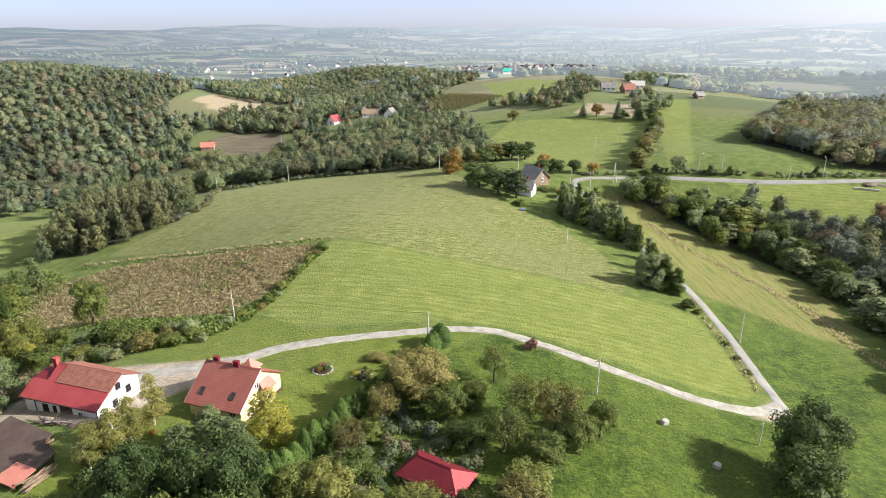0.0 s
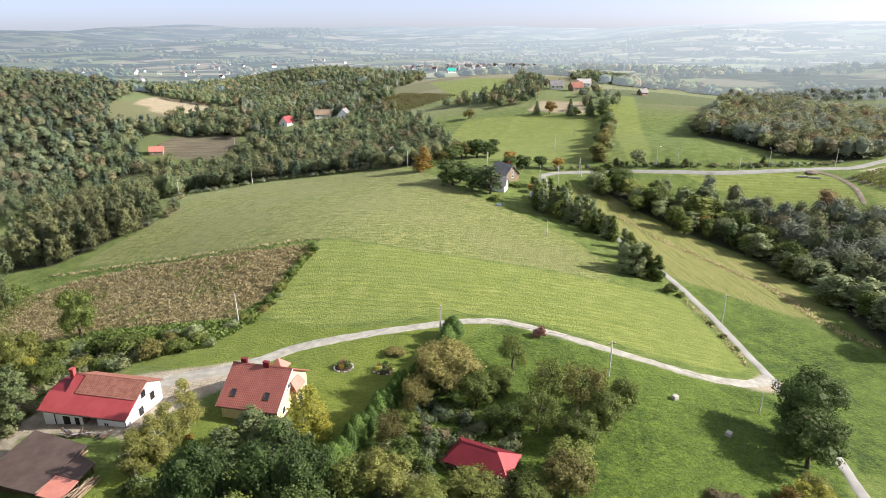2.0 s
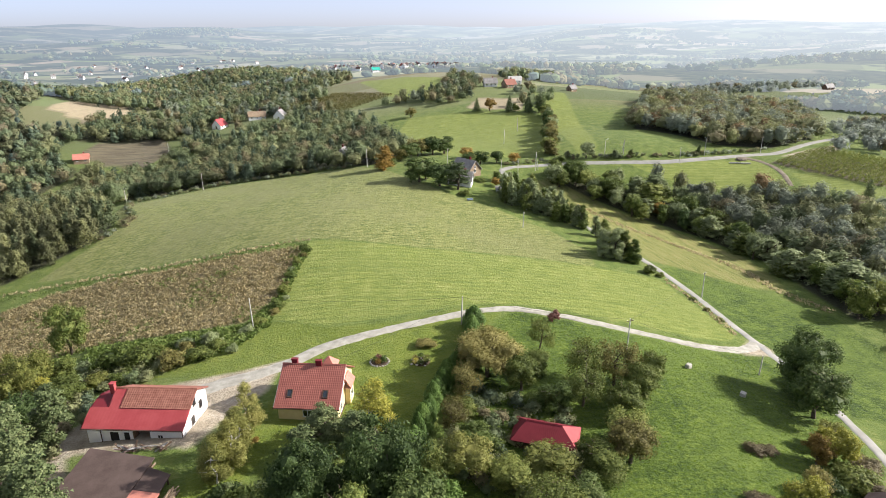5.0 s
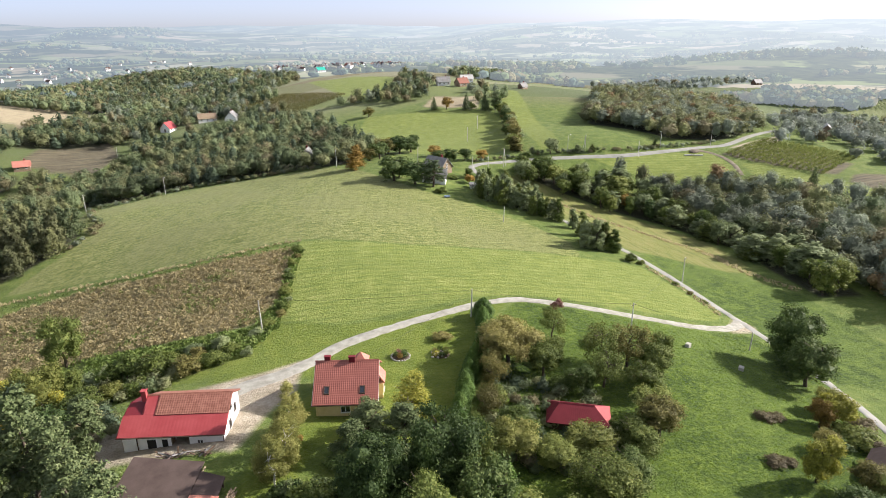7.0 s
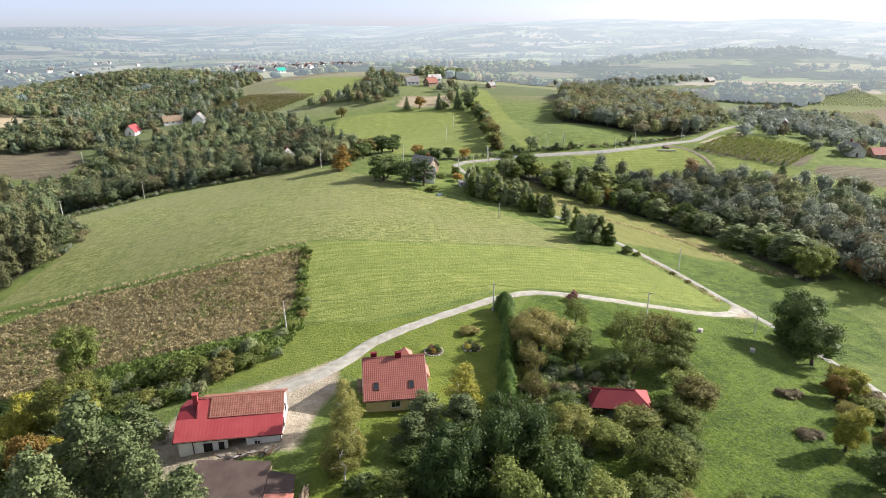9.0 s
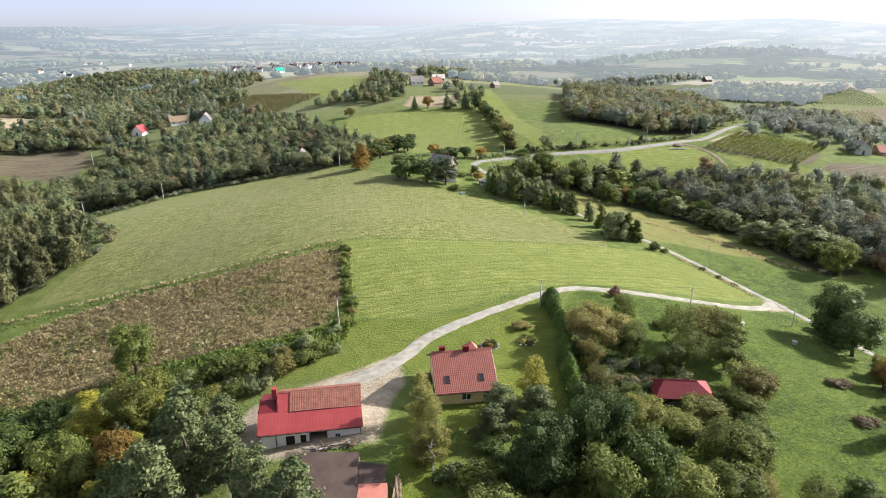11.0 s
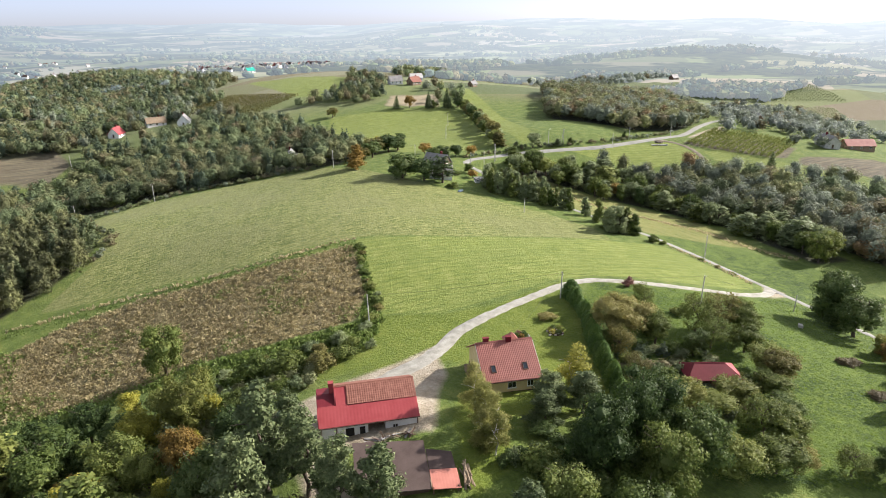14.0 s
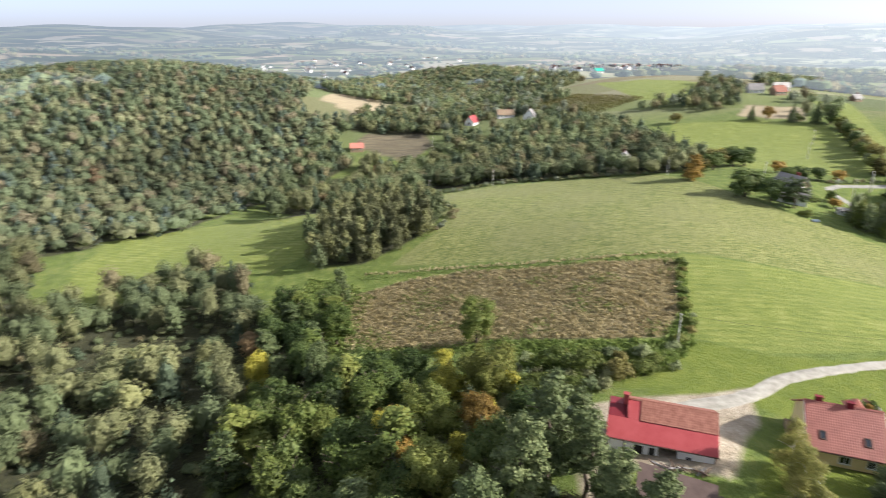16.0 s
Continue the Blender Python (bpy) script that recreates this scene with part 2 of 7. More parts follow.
    # close-cut garden grass, and dry unmown grass with brown streaks above the valley
    short_c = ramp(nt, math_node(nt, "ADD", math_node(nt, "MULTIPLY", n_mid, 0.45), math_node(nt, "MULTIPLY", n_fine, 0.55)), [(0.34, (0.076, 0.112, 0.014)), (0.5, (0.122, 0.160, 0.021)), (0.66, (0.175, 0.205, 0.036))])
    streaks = noise_of(nt, 1.0, 4, coords(nt, (0.9, 0.10, 1), 22), 0.7)
    dry_c = ramp(nt, math_node(nt, "ADD", math_node(nt, "MULTIPLY", streaks, 0.6), math_node(nt, "MULTIPLY", n_fine, 0.4)), [(0.36, (0.088, 0.105, 0.026)), (0.48, (0.165, 0.182, 0.045)), (0.58, (0.225, 0.205, 0.075)), (0.68, (0.200, 0.150, 0.075))])
    # bare trodden earth and gravel
    dirt_c = ramp(nt, math_node(nt, "ADD", math_node(nt, "MULTIPLY", n_mid, 0.5), math_node(nt, "MULTIPLY", n_fine, 0.5)),
                  [(0.3, (0.17, 0.135, 0.085)), (0.5, (0.34, 0.29, 0.215)), (0.7, (0.50, 0.45, 0.36))])
    # ploughed and stubble rows
    w4 = noise_of(nt, 1.0, 3, coords(nt, (0.05, 0.8, 1), -25), 0.7)
    plough_c = ramp(nt, w4, [(0.3, (0.070, 0.060, 0.040)), (0.52, (0.130, 0.110, 0.070)), (0.7, (0.180, 0.158, 0.095))])
    tan_c = ramp(nt, w4, [(0.3, (0.24, 0.20, 0.125)), (0.52, (0.33, 0.275, 0.18)), (0.7, (0.36, 0.32, 0.19))])
    vo = nod(nt, "ShaderNodeTexVoronoi", Scale=1.0, Randomness=0.8)
    nt.links.new(coords(nt, (0.007, 0.017, 0.0), 18), vo.inputs["Vector"])
    sv = nt.nodes.new("ShaderNodeSeparateColor")
    nt.links.new(vo.outputs["Color"], sv.inputs[0])
    farm_c = ramp(nt, sv.outputs[0], [(0.0, (0.06, 0.09, 0.035)), (0.3, (0.15, 0.19, 0.06)), (0.5, (0.17, 0.135, 0.085)), (0.7, (0.10, 0.15, 0.05)), (0.85, (0.20, 0.22, 0.11)), (1.0, (0.22, 0.21, 0.13))])
    farm_c = mix(nt, math_node(nt, "MULTIPLY", w4, 0.5), farm_c, (0.15, 0.14, 0.07))
    wob = math_node(nt, "SUBTRACT", math_node(nt, "MULTIPLY", n_tuft, 0.9), 0.45)

    def edge(v):
        return math_node(nt, "SMOOTH_MIN", math_node(nt, "MAXIMUM", math_node(nt, "ADD", math_node(nt, "MULTIPLY", math_node(nt, "SUBTRACT", v, 0.5), 2.2), math_node(nt, "ADD", wob, 0.5)), 0.0), 1.0)
    c = mix(nt, zb.outputs["Alpha"], rough, farm_c)
    # woodland floor, with the shade between the trees put into its colour
    shaded_floor_c = ramp(nt, n_tuft, [(0.35, (0.022, 0.024, 0.010)), (0.65, (0.060, 0.062, 0.026))])
    c = mix(nt, edge(za.outputs["Alpha"]), c, shaded_floor_c)
    for fac, col in ((meadow, mead), (mown, hay), (weed, fallow), (plough, plough_c), (lawn, lawn_c), (sc.outputs[0], short_c), (sc.outputs[1], dry_c), (sc.outputs[2], tan_c), (dirt, dirt_c)):
        c = mix(nt, edge(fac), c, col)
    nt.links.new(c, b.inputs["Base Color"])
    b.inputs["Roughness"].default_value = 0.9
    b.inputs["Specular IOR Level"].default_value = 0.15
    # faint pale blue sheen, added to imitate haze over ground seen at a grazing angle
    b.inputs["Sheen Weight"].default_value, b.inputs["Sheen Roughness"].default_value = 0.05, 0.4
    b.inputs["Sheen Tint"].default_value = (0.85, 0.93, 1.0, 1)
    bump(nt, b, math_node(nt, "ADD", math_node(nt, "MULTIPLY", n_fine, 0.5), n_tuft), 0.85, 0.45)
    return m


def haze_glow(nt, b):
    """Mixes a glow into a backdrop surface as painted haze of the far distance, paler towards the sun."""
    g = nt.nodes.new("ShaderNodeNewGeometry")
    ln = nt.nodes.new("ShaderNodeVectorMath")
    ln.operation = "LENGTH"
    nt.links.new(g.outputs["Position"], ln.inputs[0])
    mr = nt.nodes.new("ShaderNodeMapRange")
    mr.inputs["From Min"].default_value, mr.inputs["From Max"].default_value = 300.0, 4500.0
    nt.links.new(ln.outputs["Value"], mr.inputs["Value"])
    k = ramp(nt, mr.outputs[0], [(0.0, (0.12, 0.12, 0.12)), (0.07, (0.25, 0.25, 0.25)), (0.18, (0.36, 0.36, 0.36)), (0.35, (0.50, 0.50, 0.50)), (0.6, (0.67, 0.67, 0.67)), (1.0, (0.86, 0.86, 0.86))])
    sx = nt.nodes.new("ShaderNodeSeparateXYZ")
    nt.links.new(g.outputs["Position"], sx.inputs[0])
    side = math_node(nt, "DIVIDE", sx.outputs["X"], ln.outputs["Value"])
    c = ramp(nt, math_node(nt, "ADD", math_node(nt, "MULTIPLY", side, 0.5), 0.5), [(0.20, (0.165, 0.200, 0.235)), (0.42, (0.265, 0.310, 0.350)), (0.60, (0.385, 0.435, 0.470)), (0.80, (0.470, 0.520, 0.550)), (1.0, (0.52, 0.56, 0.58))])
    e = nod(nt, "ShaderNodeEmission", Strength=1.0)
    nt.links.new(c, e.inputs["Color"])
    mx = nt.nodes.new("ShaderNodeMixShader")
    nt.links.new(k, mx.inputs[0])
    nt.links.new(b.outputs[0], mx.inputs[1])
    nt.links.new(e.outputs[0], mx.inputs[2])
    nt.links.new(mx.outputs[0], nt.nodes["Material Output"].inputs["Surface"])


def distance_material():
    """Backdrop: strip fields, woods and hedges many hundred metres off, with autumn haze painted in as glow."""
    m, nt, b = mat("distance_painted_haze")
    pos = coords(nt, (0.0040, 0.0085, 0.0), 24)
    vo = nod(nt, "ShaderNodeTexVoronoi", Scale=1.0, Randomness=0.9)
    nt.links.new(pos, vo.inputs["Vector"])
    sep = nt.nodes.new("ShaderNodeSeparateColor")
    nt.links.new(vo.outputs["Color"], sep.inputs[0])
    fields = ramp(nt, sep.outputs[0], [(0.0, (0.035, 0.055, 0.03)), (0.25, (0.13, 0.17, 0.06)), (0.45, (0.42, 0.33, 0.24)), (0.6, (0.06, 0.08, 0.04)), (0.8, (0.19, 0.25, 0.08)), (1.0, (0.40, 0.36, 0.29))])
    strips = noise_of(nt, 1.0, 2, coords(nt, (0.012, 0.07, 0), -20))
    fields = mix(nt, math_node(nt, "MULTIPLY", strips, 0.5), fields, (0.25, 0.22, 0.13))
    wood_n = noise_of(nt, 0.0045, 5, coords(nt, (1, 1.6, 0)), 0.6)
    woods = ramp(nt, wood_n, [(0.475, (0, 0, 0)), (0.52, (1, 1, 1))])
    grain = noise_of(nt, 0.06, 3)
    wood_c = ramp(nt, grain, [(0.35, (0.018, 0.030, 0.014)), (0.65, (0.06, 0.07, 0.03))])
    c = mix(nt, woods, fields, wood_c)
    nt.links.new(c, b.inputs["Base Color"])
    b.inputs["Roughness"].default_value = 0.95
    b.inputs["Specular IOR Level"].default_value = 0.0
    haze_glow(nt, b)
    return m


def sheet_metal(name, dark, light, rough=0.45):
    m = surface(name, dark, light, 0.6, max(rough, 0.55), 0.0, 9.0, 0.05, 0.01, 0.25)
    return m


M_GROUND = ground_material()
M_FAR = distance_material()
M_WOODLAND = woodland("woodland_leaves")
# far leaves, paled by the same emission that paints the haze
M_FAR_WOOD, _nt, _b = mat("far_woods_painted_haze")
_at = _nt.nodes.new("ShaderNodeAttribute")
_at.attribute_name = "tint"
_nt.links.new(_at.outputs["Color"], _b.inputs["Base Color"])
_b.inputs["Roughness"].default_value, _b.inputs["Specular IOR Level"].default_value = 0.9, 0.0
haze_glow(_nt, _b)
M_GRAVEL = surface("gravel", (0.215, 0.205, 0.170), (0.42, 0.405, 0.355), 0.6, 0.95, 0, 5.0, 0.5, 0.05)
M_EARTH = surface("trodden_earth", (0.105, 0.085, 0.062), (0.230, 0.195, 0.150), 0.5, 0.95, 0, 5.0, 0.5, 0.05)
M_ASPHALT = surface("worn_asphalt", (0.200, 0.197, 0.185), (0.32, 0.312, 0.29), 0.3, 0.9, 0, 6.0, 0.3, 0.02)
M_RED_ROOF = sheet_metal("red_sheet", (0.29, 0.045, 0.050), (0.36, 0.072, 0.074))
M_DARKRED_ROOF = sheet_metal("dark_red_sheet", (0.125, 0.012, 0.018), (0.17, 0.020, 0.028))
M_TILE_ROOF = surface("brick_red_tile_sheet", (0.21, 0.068, 0.052), (0.30, 0.105, 0.080), 0.5, 0.5, 0, 6.0, 0.1, 0.01, 0.4)
M_OLD_TILE = surface("old_clay_tile", (0.17, 0.062, 0.044), (0.31, 0.140, 0.100), 1.4, 0.8, 0, 7.0, 0.3, 0.02)
M_BROWN_FELT = surface("brown_roof_felt", (0.060, 0.040, 0.034), (0.105, 0.076, 0.066), 0.5, 0.85, 0, 8.0, 0.2, 0.01)
M_PINK_SHEET = sheet_metal("faded_and_sunlit_red_sheet", (0.40, 0.15, 0.115), (0.50, 0.21, 0.16), 0.5)
M_WHITE = surface("white_render", (0.74, 0.74, 0.74), (0.86, 0.86, 0.85), 0.7, 0.85, 0, 10.0, 0.08, 0.01)
M_CREAM = surface("cream_render", (0.58, 0.46, 0.23), (0.72, 0.60, 0.34), 0.7, 0.85, 0, 10.0, 0.08, 0.01)
M_PEACH = surface("peach_render", (0.60, 0.36, 0.25), (0.72, 0.47, 0.34), 0.7, 0.85, 0, 10.0, 0.08, 0.01)
M_PLINTH = surface("brown_plinth", (0.055, 0.03, 0.022), (0.11, 0.06, 0.045), 1.0, 0.8)
# near-black that paints the shade inside openings
M_DARK = surface("painted_dark_interior", (0.010, 0.010, 0.010), (0.03, 0.028, 0.025), 1.0, 0.9)
M_WOOD = surface("weathered_wood", (0.16, 0.11, 0.07), (0.36, 0.28, 0.19), 1.6, 0.85, 0, 14.0, 0.3, 0.02)
M_DARKWOOD = surface("dark_wood", (0.06, 0.038, 0.024), (0.13, 0.085, 0.055), 1.6, 0.85)
M_BARK = surface("bark", (0.045, 0.034, 0.025), (0.14, 0.11, 0.085), 2.0, 0.95, 0, 12.0, 0.5, 0.04)
M_BIRCH = surface("birch_bark", (0.25, 0.23, 0.20), (0.72, 0.70, 0.66), 1.2, 0.85, 0, 9.0, 0.2, 0.02)
M_CONCRETE = surface("concrete", (0.40, 0.39, 0.36), (0.60, 0.58, 0.54), 0.9, 0.9, 0, 8.0, 0.2, 0.01)
M_STONE = surface("pale_stone", (0.30, 0.285, 0.25), (0.52, 0.50, 0.45), 1.5, 0.9, 0, 9.0, 0.4, 0.03)
M_SOIL = surface("garden_soil", (0.04, 0.028, 0.018), (0.10, 0.07, 0.045), 2.0, 0.95)
M_TEAL = sheet_metal("teal_sheet", (0.02, 0.32, 0.24), (0.05, 0.42, 0.33))
M_GREY_ROOF = surface("grey_sheet", (0.16, 0.155, 0.15), (0.30, 0.29, 0.28), 0.7, 0.7)
M_BLUE_METAL = sheet_metal("grey_blue_metal", (0.16, 0.22, 0.30), (0.26, 0.33, 0.42))
M_WIRE = surface("wire", (0.03, 0.03, 0.03), (0.06, 0.06, 0.06), 1.0, 0.6)
M_FRAME = surface("white_frame", (0.70, 0.70, 0.70), (0.80, 0.80, 0.80), 1.0, 0.5)
M_BROWN_FRAME = surface("brown_frame", (0.05, 0.03, 0.02), (0.09, 0.055, 0.035), 1.0, 0.6)
M_GLASS, _nt, _b = mat("window_glass")
_b.inputs["Base Color"].default_value = (0.015, 0.02, 0.028, 1)
_b.inputs["Roughness"].default_value, _b.inputs["Specular IOR Level"].default_value = 0.06, 0.8
M_STALK = foliage("dry_stalks", (0.165, 0.140, 0.074), (0.265, 0.228, 0.128), (0.360, 0.315, 0.195), 0.5)
M_BROWN_WEED = foliage("brown_weeds", (0.098, 0.080, 0.038), (0.172, 0.142, 0.068), (0.260, 0.224, 0.122), 0.4)
M_GRASS = foliage("lush_grass", (0.044, 0.078, 0.010), (0.078, 0.122, 0.015), (0.120, 0.162, 0.026), 0.55)
M_TUFT = foliage("grass_tufts", (0.060, 0.090, 0.022), (0.105, 0.142, 0.036), (0.165, 0.190, 0.062), 0.45)
LEAF = {
    "dark": foliage("dark_green_leaves", (0.020, 0.036, 0.010), (0.048, 0.072, 0.020), (0.096, 0.120, 0.036)),
    "green": foliage("green_leaves", (0.028, 0.046, 0.010), (0.064, 0.088, 0.020), (0.125, 0.145, 0.038)),
    "olive": foliage("olive_leaves", (0.036, 0.050, 0.012), (0.084, 0.104, 0.024), (0.158, 0.172, 0.046)),
    "lime": foliage("yellow_green_leaves", (0.052, 0.063, 0.013), (0.108, 0.116, 0.028), (0.180, 0.178, 0.054)),
    "birch": foliage("birch_leaves", (0.078, 0.084, 0.022), (0.150, 0.150, 0.042), (0.230, 0.214, 0.074), 0.45),
    "yellow": foliage("yellow_leaves", (0.108, 0.112, 0.020), (0.218, 0.210, 0.034), (0.335, 0.302, 0.056)),
    "rust": foliage("rust_leaves", (0.080, 0.055, 0.014), (0.170, 0.112, 0.028), (0.260, 0.180, 0.048)),
    "brown": foliage("brown_leaves", (0.048, 0.045, 0.014), (0.108, 0.100, 0.030), (0.190, 0.170, 0.058)),
    "blue": foliage("bluish_needles", (0.025, 0.038, 0.014), (0.055, 0.074, 0.028), (0.106, 0.126, 0.052), 0.2),
    "hedge": foliage("thuja_leaves", (0.032, 0.058, 0.013), (0.062, 0.106, 0.022), (0.098, 0.148, 0.034), 0.3),
    # grey-green, lightened so that the valley haze lies in the leaf colour
    "mist": foliage("hazed_grey_green_leaves", (0.068, 0.088, 0.040), (0.134, 0.160, 0.076), (0.205, 0.230, 0.112)),
    "twig": foliage("withered_twigs", (0.045, 0.037, 0.020), (0.082, 0.068, 0.036), (0.130, 0.110, 0.060)),
    "pink": foliage("pinkish_twigs", (0.10, 0.05, 0.04), (0.17, 0.085, 0.07), (0.26, 0.14, 0.11)),
}


# ---------------------------------------------------------------- mesh helpers
def finish(name, me, material, parent=None, label="", smooth_faces=False):
    if material is not None and len(me.materials) == 0:
        me.materials.append(material)
    if smooth_faces:
        me.polygons.foreach_set("use_smooth", [True] * len(me.polygons))
    ob = new(name, me)
    if parent is not None:
        ob.parent = parent
    if label:
        tagged(ob, label)
    return ob


def part(name, bm, material, parent, label="", smooth_faces=False):
    """Links a bmesh as one mesh object under a thing or a part."""
    me = bpy.data.meshes.new(name)
    bm.normal_update()
    bm.to_mesh(me)
    bm.free()
    return finish(name, me, material, parent, label, smooth_faces)


def box(x0, y0, z0, x1, y1, z1, bev=0.0, bm=None):
    bm = bm or bmesh.new()
    r = bmesh.ops.create_cube(bm, size=1.0)
    for v in r["verts"]:
        v.co = Vector(((x0 + x1) / 2 + v.co.x * (x1 - x0), (y0 + y1) / 2 + v.co.y * (y1 - y0), (z0 + z1) / 2 + v.co.z * (z1 - z0)))
    if bev:
        es = list({e for v in r["verts"] for e in v.link_edges})
        bmesh.ops.bevel(bm, geom=es, offset=bev, segments=1, affect="EDGES")
    return bm


def solid(polys, thick, bm=None):
    """Flat polygons made into slabs of a thickness, downwards."""
    bm = bm or bmesh.new()
    for pts in polys:
        vs = [bm.verts.new(p) for p in pts]
        lo = [bm.verts.new((p[0], p[1], p[2] - thick)) for p in pts]
        bm.faces.new(vs)
        bm.faces.new(lo[::-1])
        for i in range(len(vs)):
            j = (i + 1) % len(vs)
            bm.faces.new((vs[i], lo[i], lo[j], vs[j]))
    bmesh.ops.recalc_face_normals(bm, faces=bm.faces)
    return bm


def mesh_from(name, verts, faces):
    """verts (n,3) and quads (m,4) as arrays."""
    me = bpy.data.meshes.new(name)
    verts, faces = np.asarray(verts, np.float32), np.asarray(faces, np.int32)
    k = faces.shape[1]
    me.vertices.add(len(verts))
    me.vertices.foreach_set("co", verts.ravel())
    me.loops.add(faces.size)
    me.loops.foreach_set("vertex_index", faces.ravel())
    me.polygons.add(len(faces))
    me.polygons.foreach_set("loop_start", np.arange(0, faces.size, k, dtype=np.int32))
    me.polygons.foreach_set("loop_total", np.full(len(faces), k, np.int32))
    me.update(calc_edges=True)
    return me


def tube(path, radii, sides=6):
    """A tapered tube along points, as verts and quads."""
    path = [Vector(p) for p in path]
    vs, fs = [], []
    for i, p in enumerate(path):
        d = (path[min(i + 1, len(path) - 1)] - path[max(i - 1, 0)]).normalized()
        a = d.orthogonal().normalized()
        c = d.cross(a)
        for k in range(sides):
            t = 2 * math.pi * k / sides
            vs.append(p + (a * math.cos(t) + c * math.sin(t)) * radii[i])
    for i in range(len(path) - 1):
        for k in range(sides):
            fs.append((i * sides + k, i * sides + (k + 1) % sides, (i + 1) * sides + (k + 1) % sides, (i + 1) * sides + k))
    return [tuple(v) for v in vs], fs


def thing(name, x, y, z, turn=0.0, label="", category="", group="", scale=(1, 1, 1)):
    e = new(name)
    e.empty_display_size = 0.5
    e.matrix_basis = pose(x, y, z, 0, 0, turn) @ Matrix.Diagonal((*scale, 1))
    return tagged(e, label, category, group)


# ---------------------------------------------------------------- ground and distance
def inside(px, py, poly):
    res = np.zeros(px.shape, bool)
    n = len(poly)
    for i in range(n):
        (x0, y0), (x1, y1) = poly[i], poly[(i + 1) % n]
        if y0 != y1:
            res ^= ((y0 > py) != (y1 > py)) & (px < (x1 - x0) * (py - y0) / (y1 - y0) + x0)
    return res


def signed(px, py, poly):
    """Distance to a polygon's edge, positive inside."""
    d = np.full(px.shape, 1e9)
    n = len(poly)
    for i in range(n):
        (x0, y0), (x1, y1) = poly[i], poly[(i + 1) % n]
        dx, dy = x1 - x0, y1 - y0
        t = np.clip(((px - x0) * dx + (py - y0) * dy) / (dx * dx + dy * dy + 1e-9), 0, 1)
        d = np.minimum(d, np.hypot(px - x0 - t * dx, py - y0 - t * dy))
    return np.where(inside(px, py, poly), d, -d)


def mask(px, py, polys, soft=1.2, inset=0.0):
    out = np.zeros(px.shape)
    for p in polys:
        out = np.maximum(out, np.clip(0.5 + (signed(px, py, p) - inset) / (2 * soft), 0, 1))
    return out


MOWN = [[(-30.4, 160.0), (-36.5, 150), (-38.5, 135), (-40.5, 119.5), (-30, 112.5), (-16, 112), (0, 114), (12, 113), (20, 109.5), (33, 104), (47, 98.5), (57, 97.5), (60.5, 101), (60.5, 131), (47, 137), (32, 142), (-3, 149)]]
MEADOW = [[(-30.4, 161.6), (-57, 166.5), (-77, 175), (-95, 181.5), (-110, 187), (-97, 204), (-93, 216), (-100, 240), (-101, 264), (-73, 281), (-40, 275), (-5, 264), (5, 245), (12, 224), (22, 207), (35, 193), (46, 172), (50, 152), (45, 138), (32, 143), (-3, 150)]]
FALLOW = [[(-32, 156.5), (-44, 158), (-56, 161.5), (-70, 166), (-86, 173.5), (-103, 175.5), (-118, 173), (-119, 156), (-116, 142), (-106, 138.5), (-95, 134), (-86, 131.5), (-79, 131), (-64, 125), (-53, 122), (-46, 121), (-40, 131), (-37, 142)]]
LAWN = [[(-40, 118.5), (-30, 111.5), (-16, 109.5), (0, 112.5), (10, 112.5), (2, 104), (-6, 92), (-13, 83), (-21, 67), (-30, 69), (-40, 73), (-46, 63), (-54, 60), (-48, 76), (-36, 91), (-44, 97), (-56, 99), (-50, 105)],
        [(-4, 95), (3, 104), (10, 110), (18, 104.5), (30, 99), (46, 92.5), (58, 91.5), (62, 84), (58, 70), (50, 56), (36, 40), (0, 36), (-22, 50), (-16, 64), (-12, 78)]]
LAWN.append([(-66, 104), (-56, 101), (-46, 101.5), (-36, 104), (-26, 108.5), (-30, 112), (-40, 118.5), (-46, 117), (-54, 106.5)])
DIRT = [[(-66, 97), (-57, 98.2), (-46, 98.6), (-40, 100.0), (-37, 100.5), (-39.5, 96), (-41.5, 89), (-45.5, 85), (-49.0, 79), (-51.5, 75), (-53, 76), (-69, 80), (-64, 66), (-72, 72), (-71, 88)],
        [(190, 233), (236, 248), (226, 236), (196, 226)], [(58, 95), (63, 99), (66, 95), (63, 92), (55, 92)]]
STUBBLE = [[(-200, 496), (-195, 548), (-162, 550), (-149, 514), (-153, 474), (-168, 466)], [(-160, 410), (-152, 430), (-114, 436), (-106, 408), (-118, 384), (-138, 392)], [(178, 226), (216, 239), (226, 194), (202, 184)],
           [(84, 397), (115, 377), (130, 410), (98, 418)], [(200, 176), (212, 183), (248, 168), (264, 150), (228, 138), (207, 156)]]
DRY_SLOPE = [[(58, 226), (72, 231), (84, 206), (97, 188), (106, 172), (109, 157), (104, 138), (99, 126), (90, 128), (76, 140), (67, 147), (66.5, 170), (64, 190), (59, 208)]]
BRIGHT = [[(20, 335), (42, 390), (82, 388), (120, 368), (116, 340), (92, 264), (66, 259), (37, 272)], [(95, 253), (145, 428), (170, 430), (108, 258)], [(35, 592), (76, 574), (108, 523), (64, 443), (42, 466)],
          [(-214, 166), (-228, 230), (-182, 262), (-149, 264), (-137, 205), (-150, 194), (-176, 202), (-192, 184), (-204, 166)], [(112, 238), (176, 231), (170, 205), (130, 214)], [(61, 70), (63.5, 84), (65.5, 108), (66.5, 140), (76, 146), (88, 130), (98, 108), (92, 82), (76, 62)],
          [(176, 214), (188, 210), (199, 178), (205, 158), (196, 148), (184, 164), (174, 190)]]


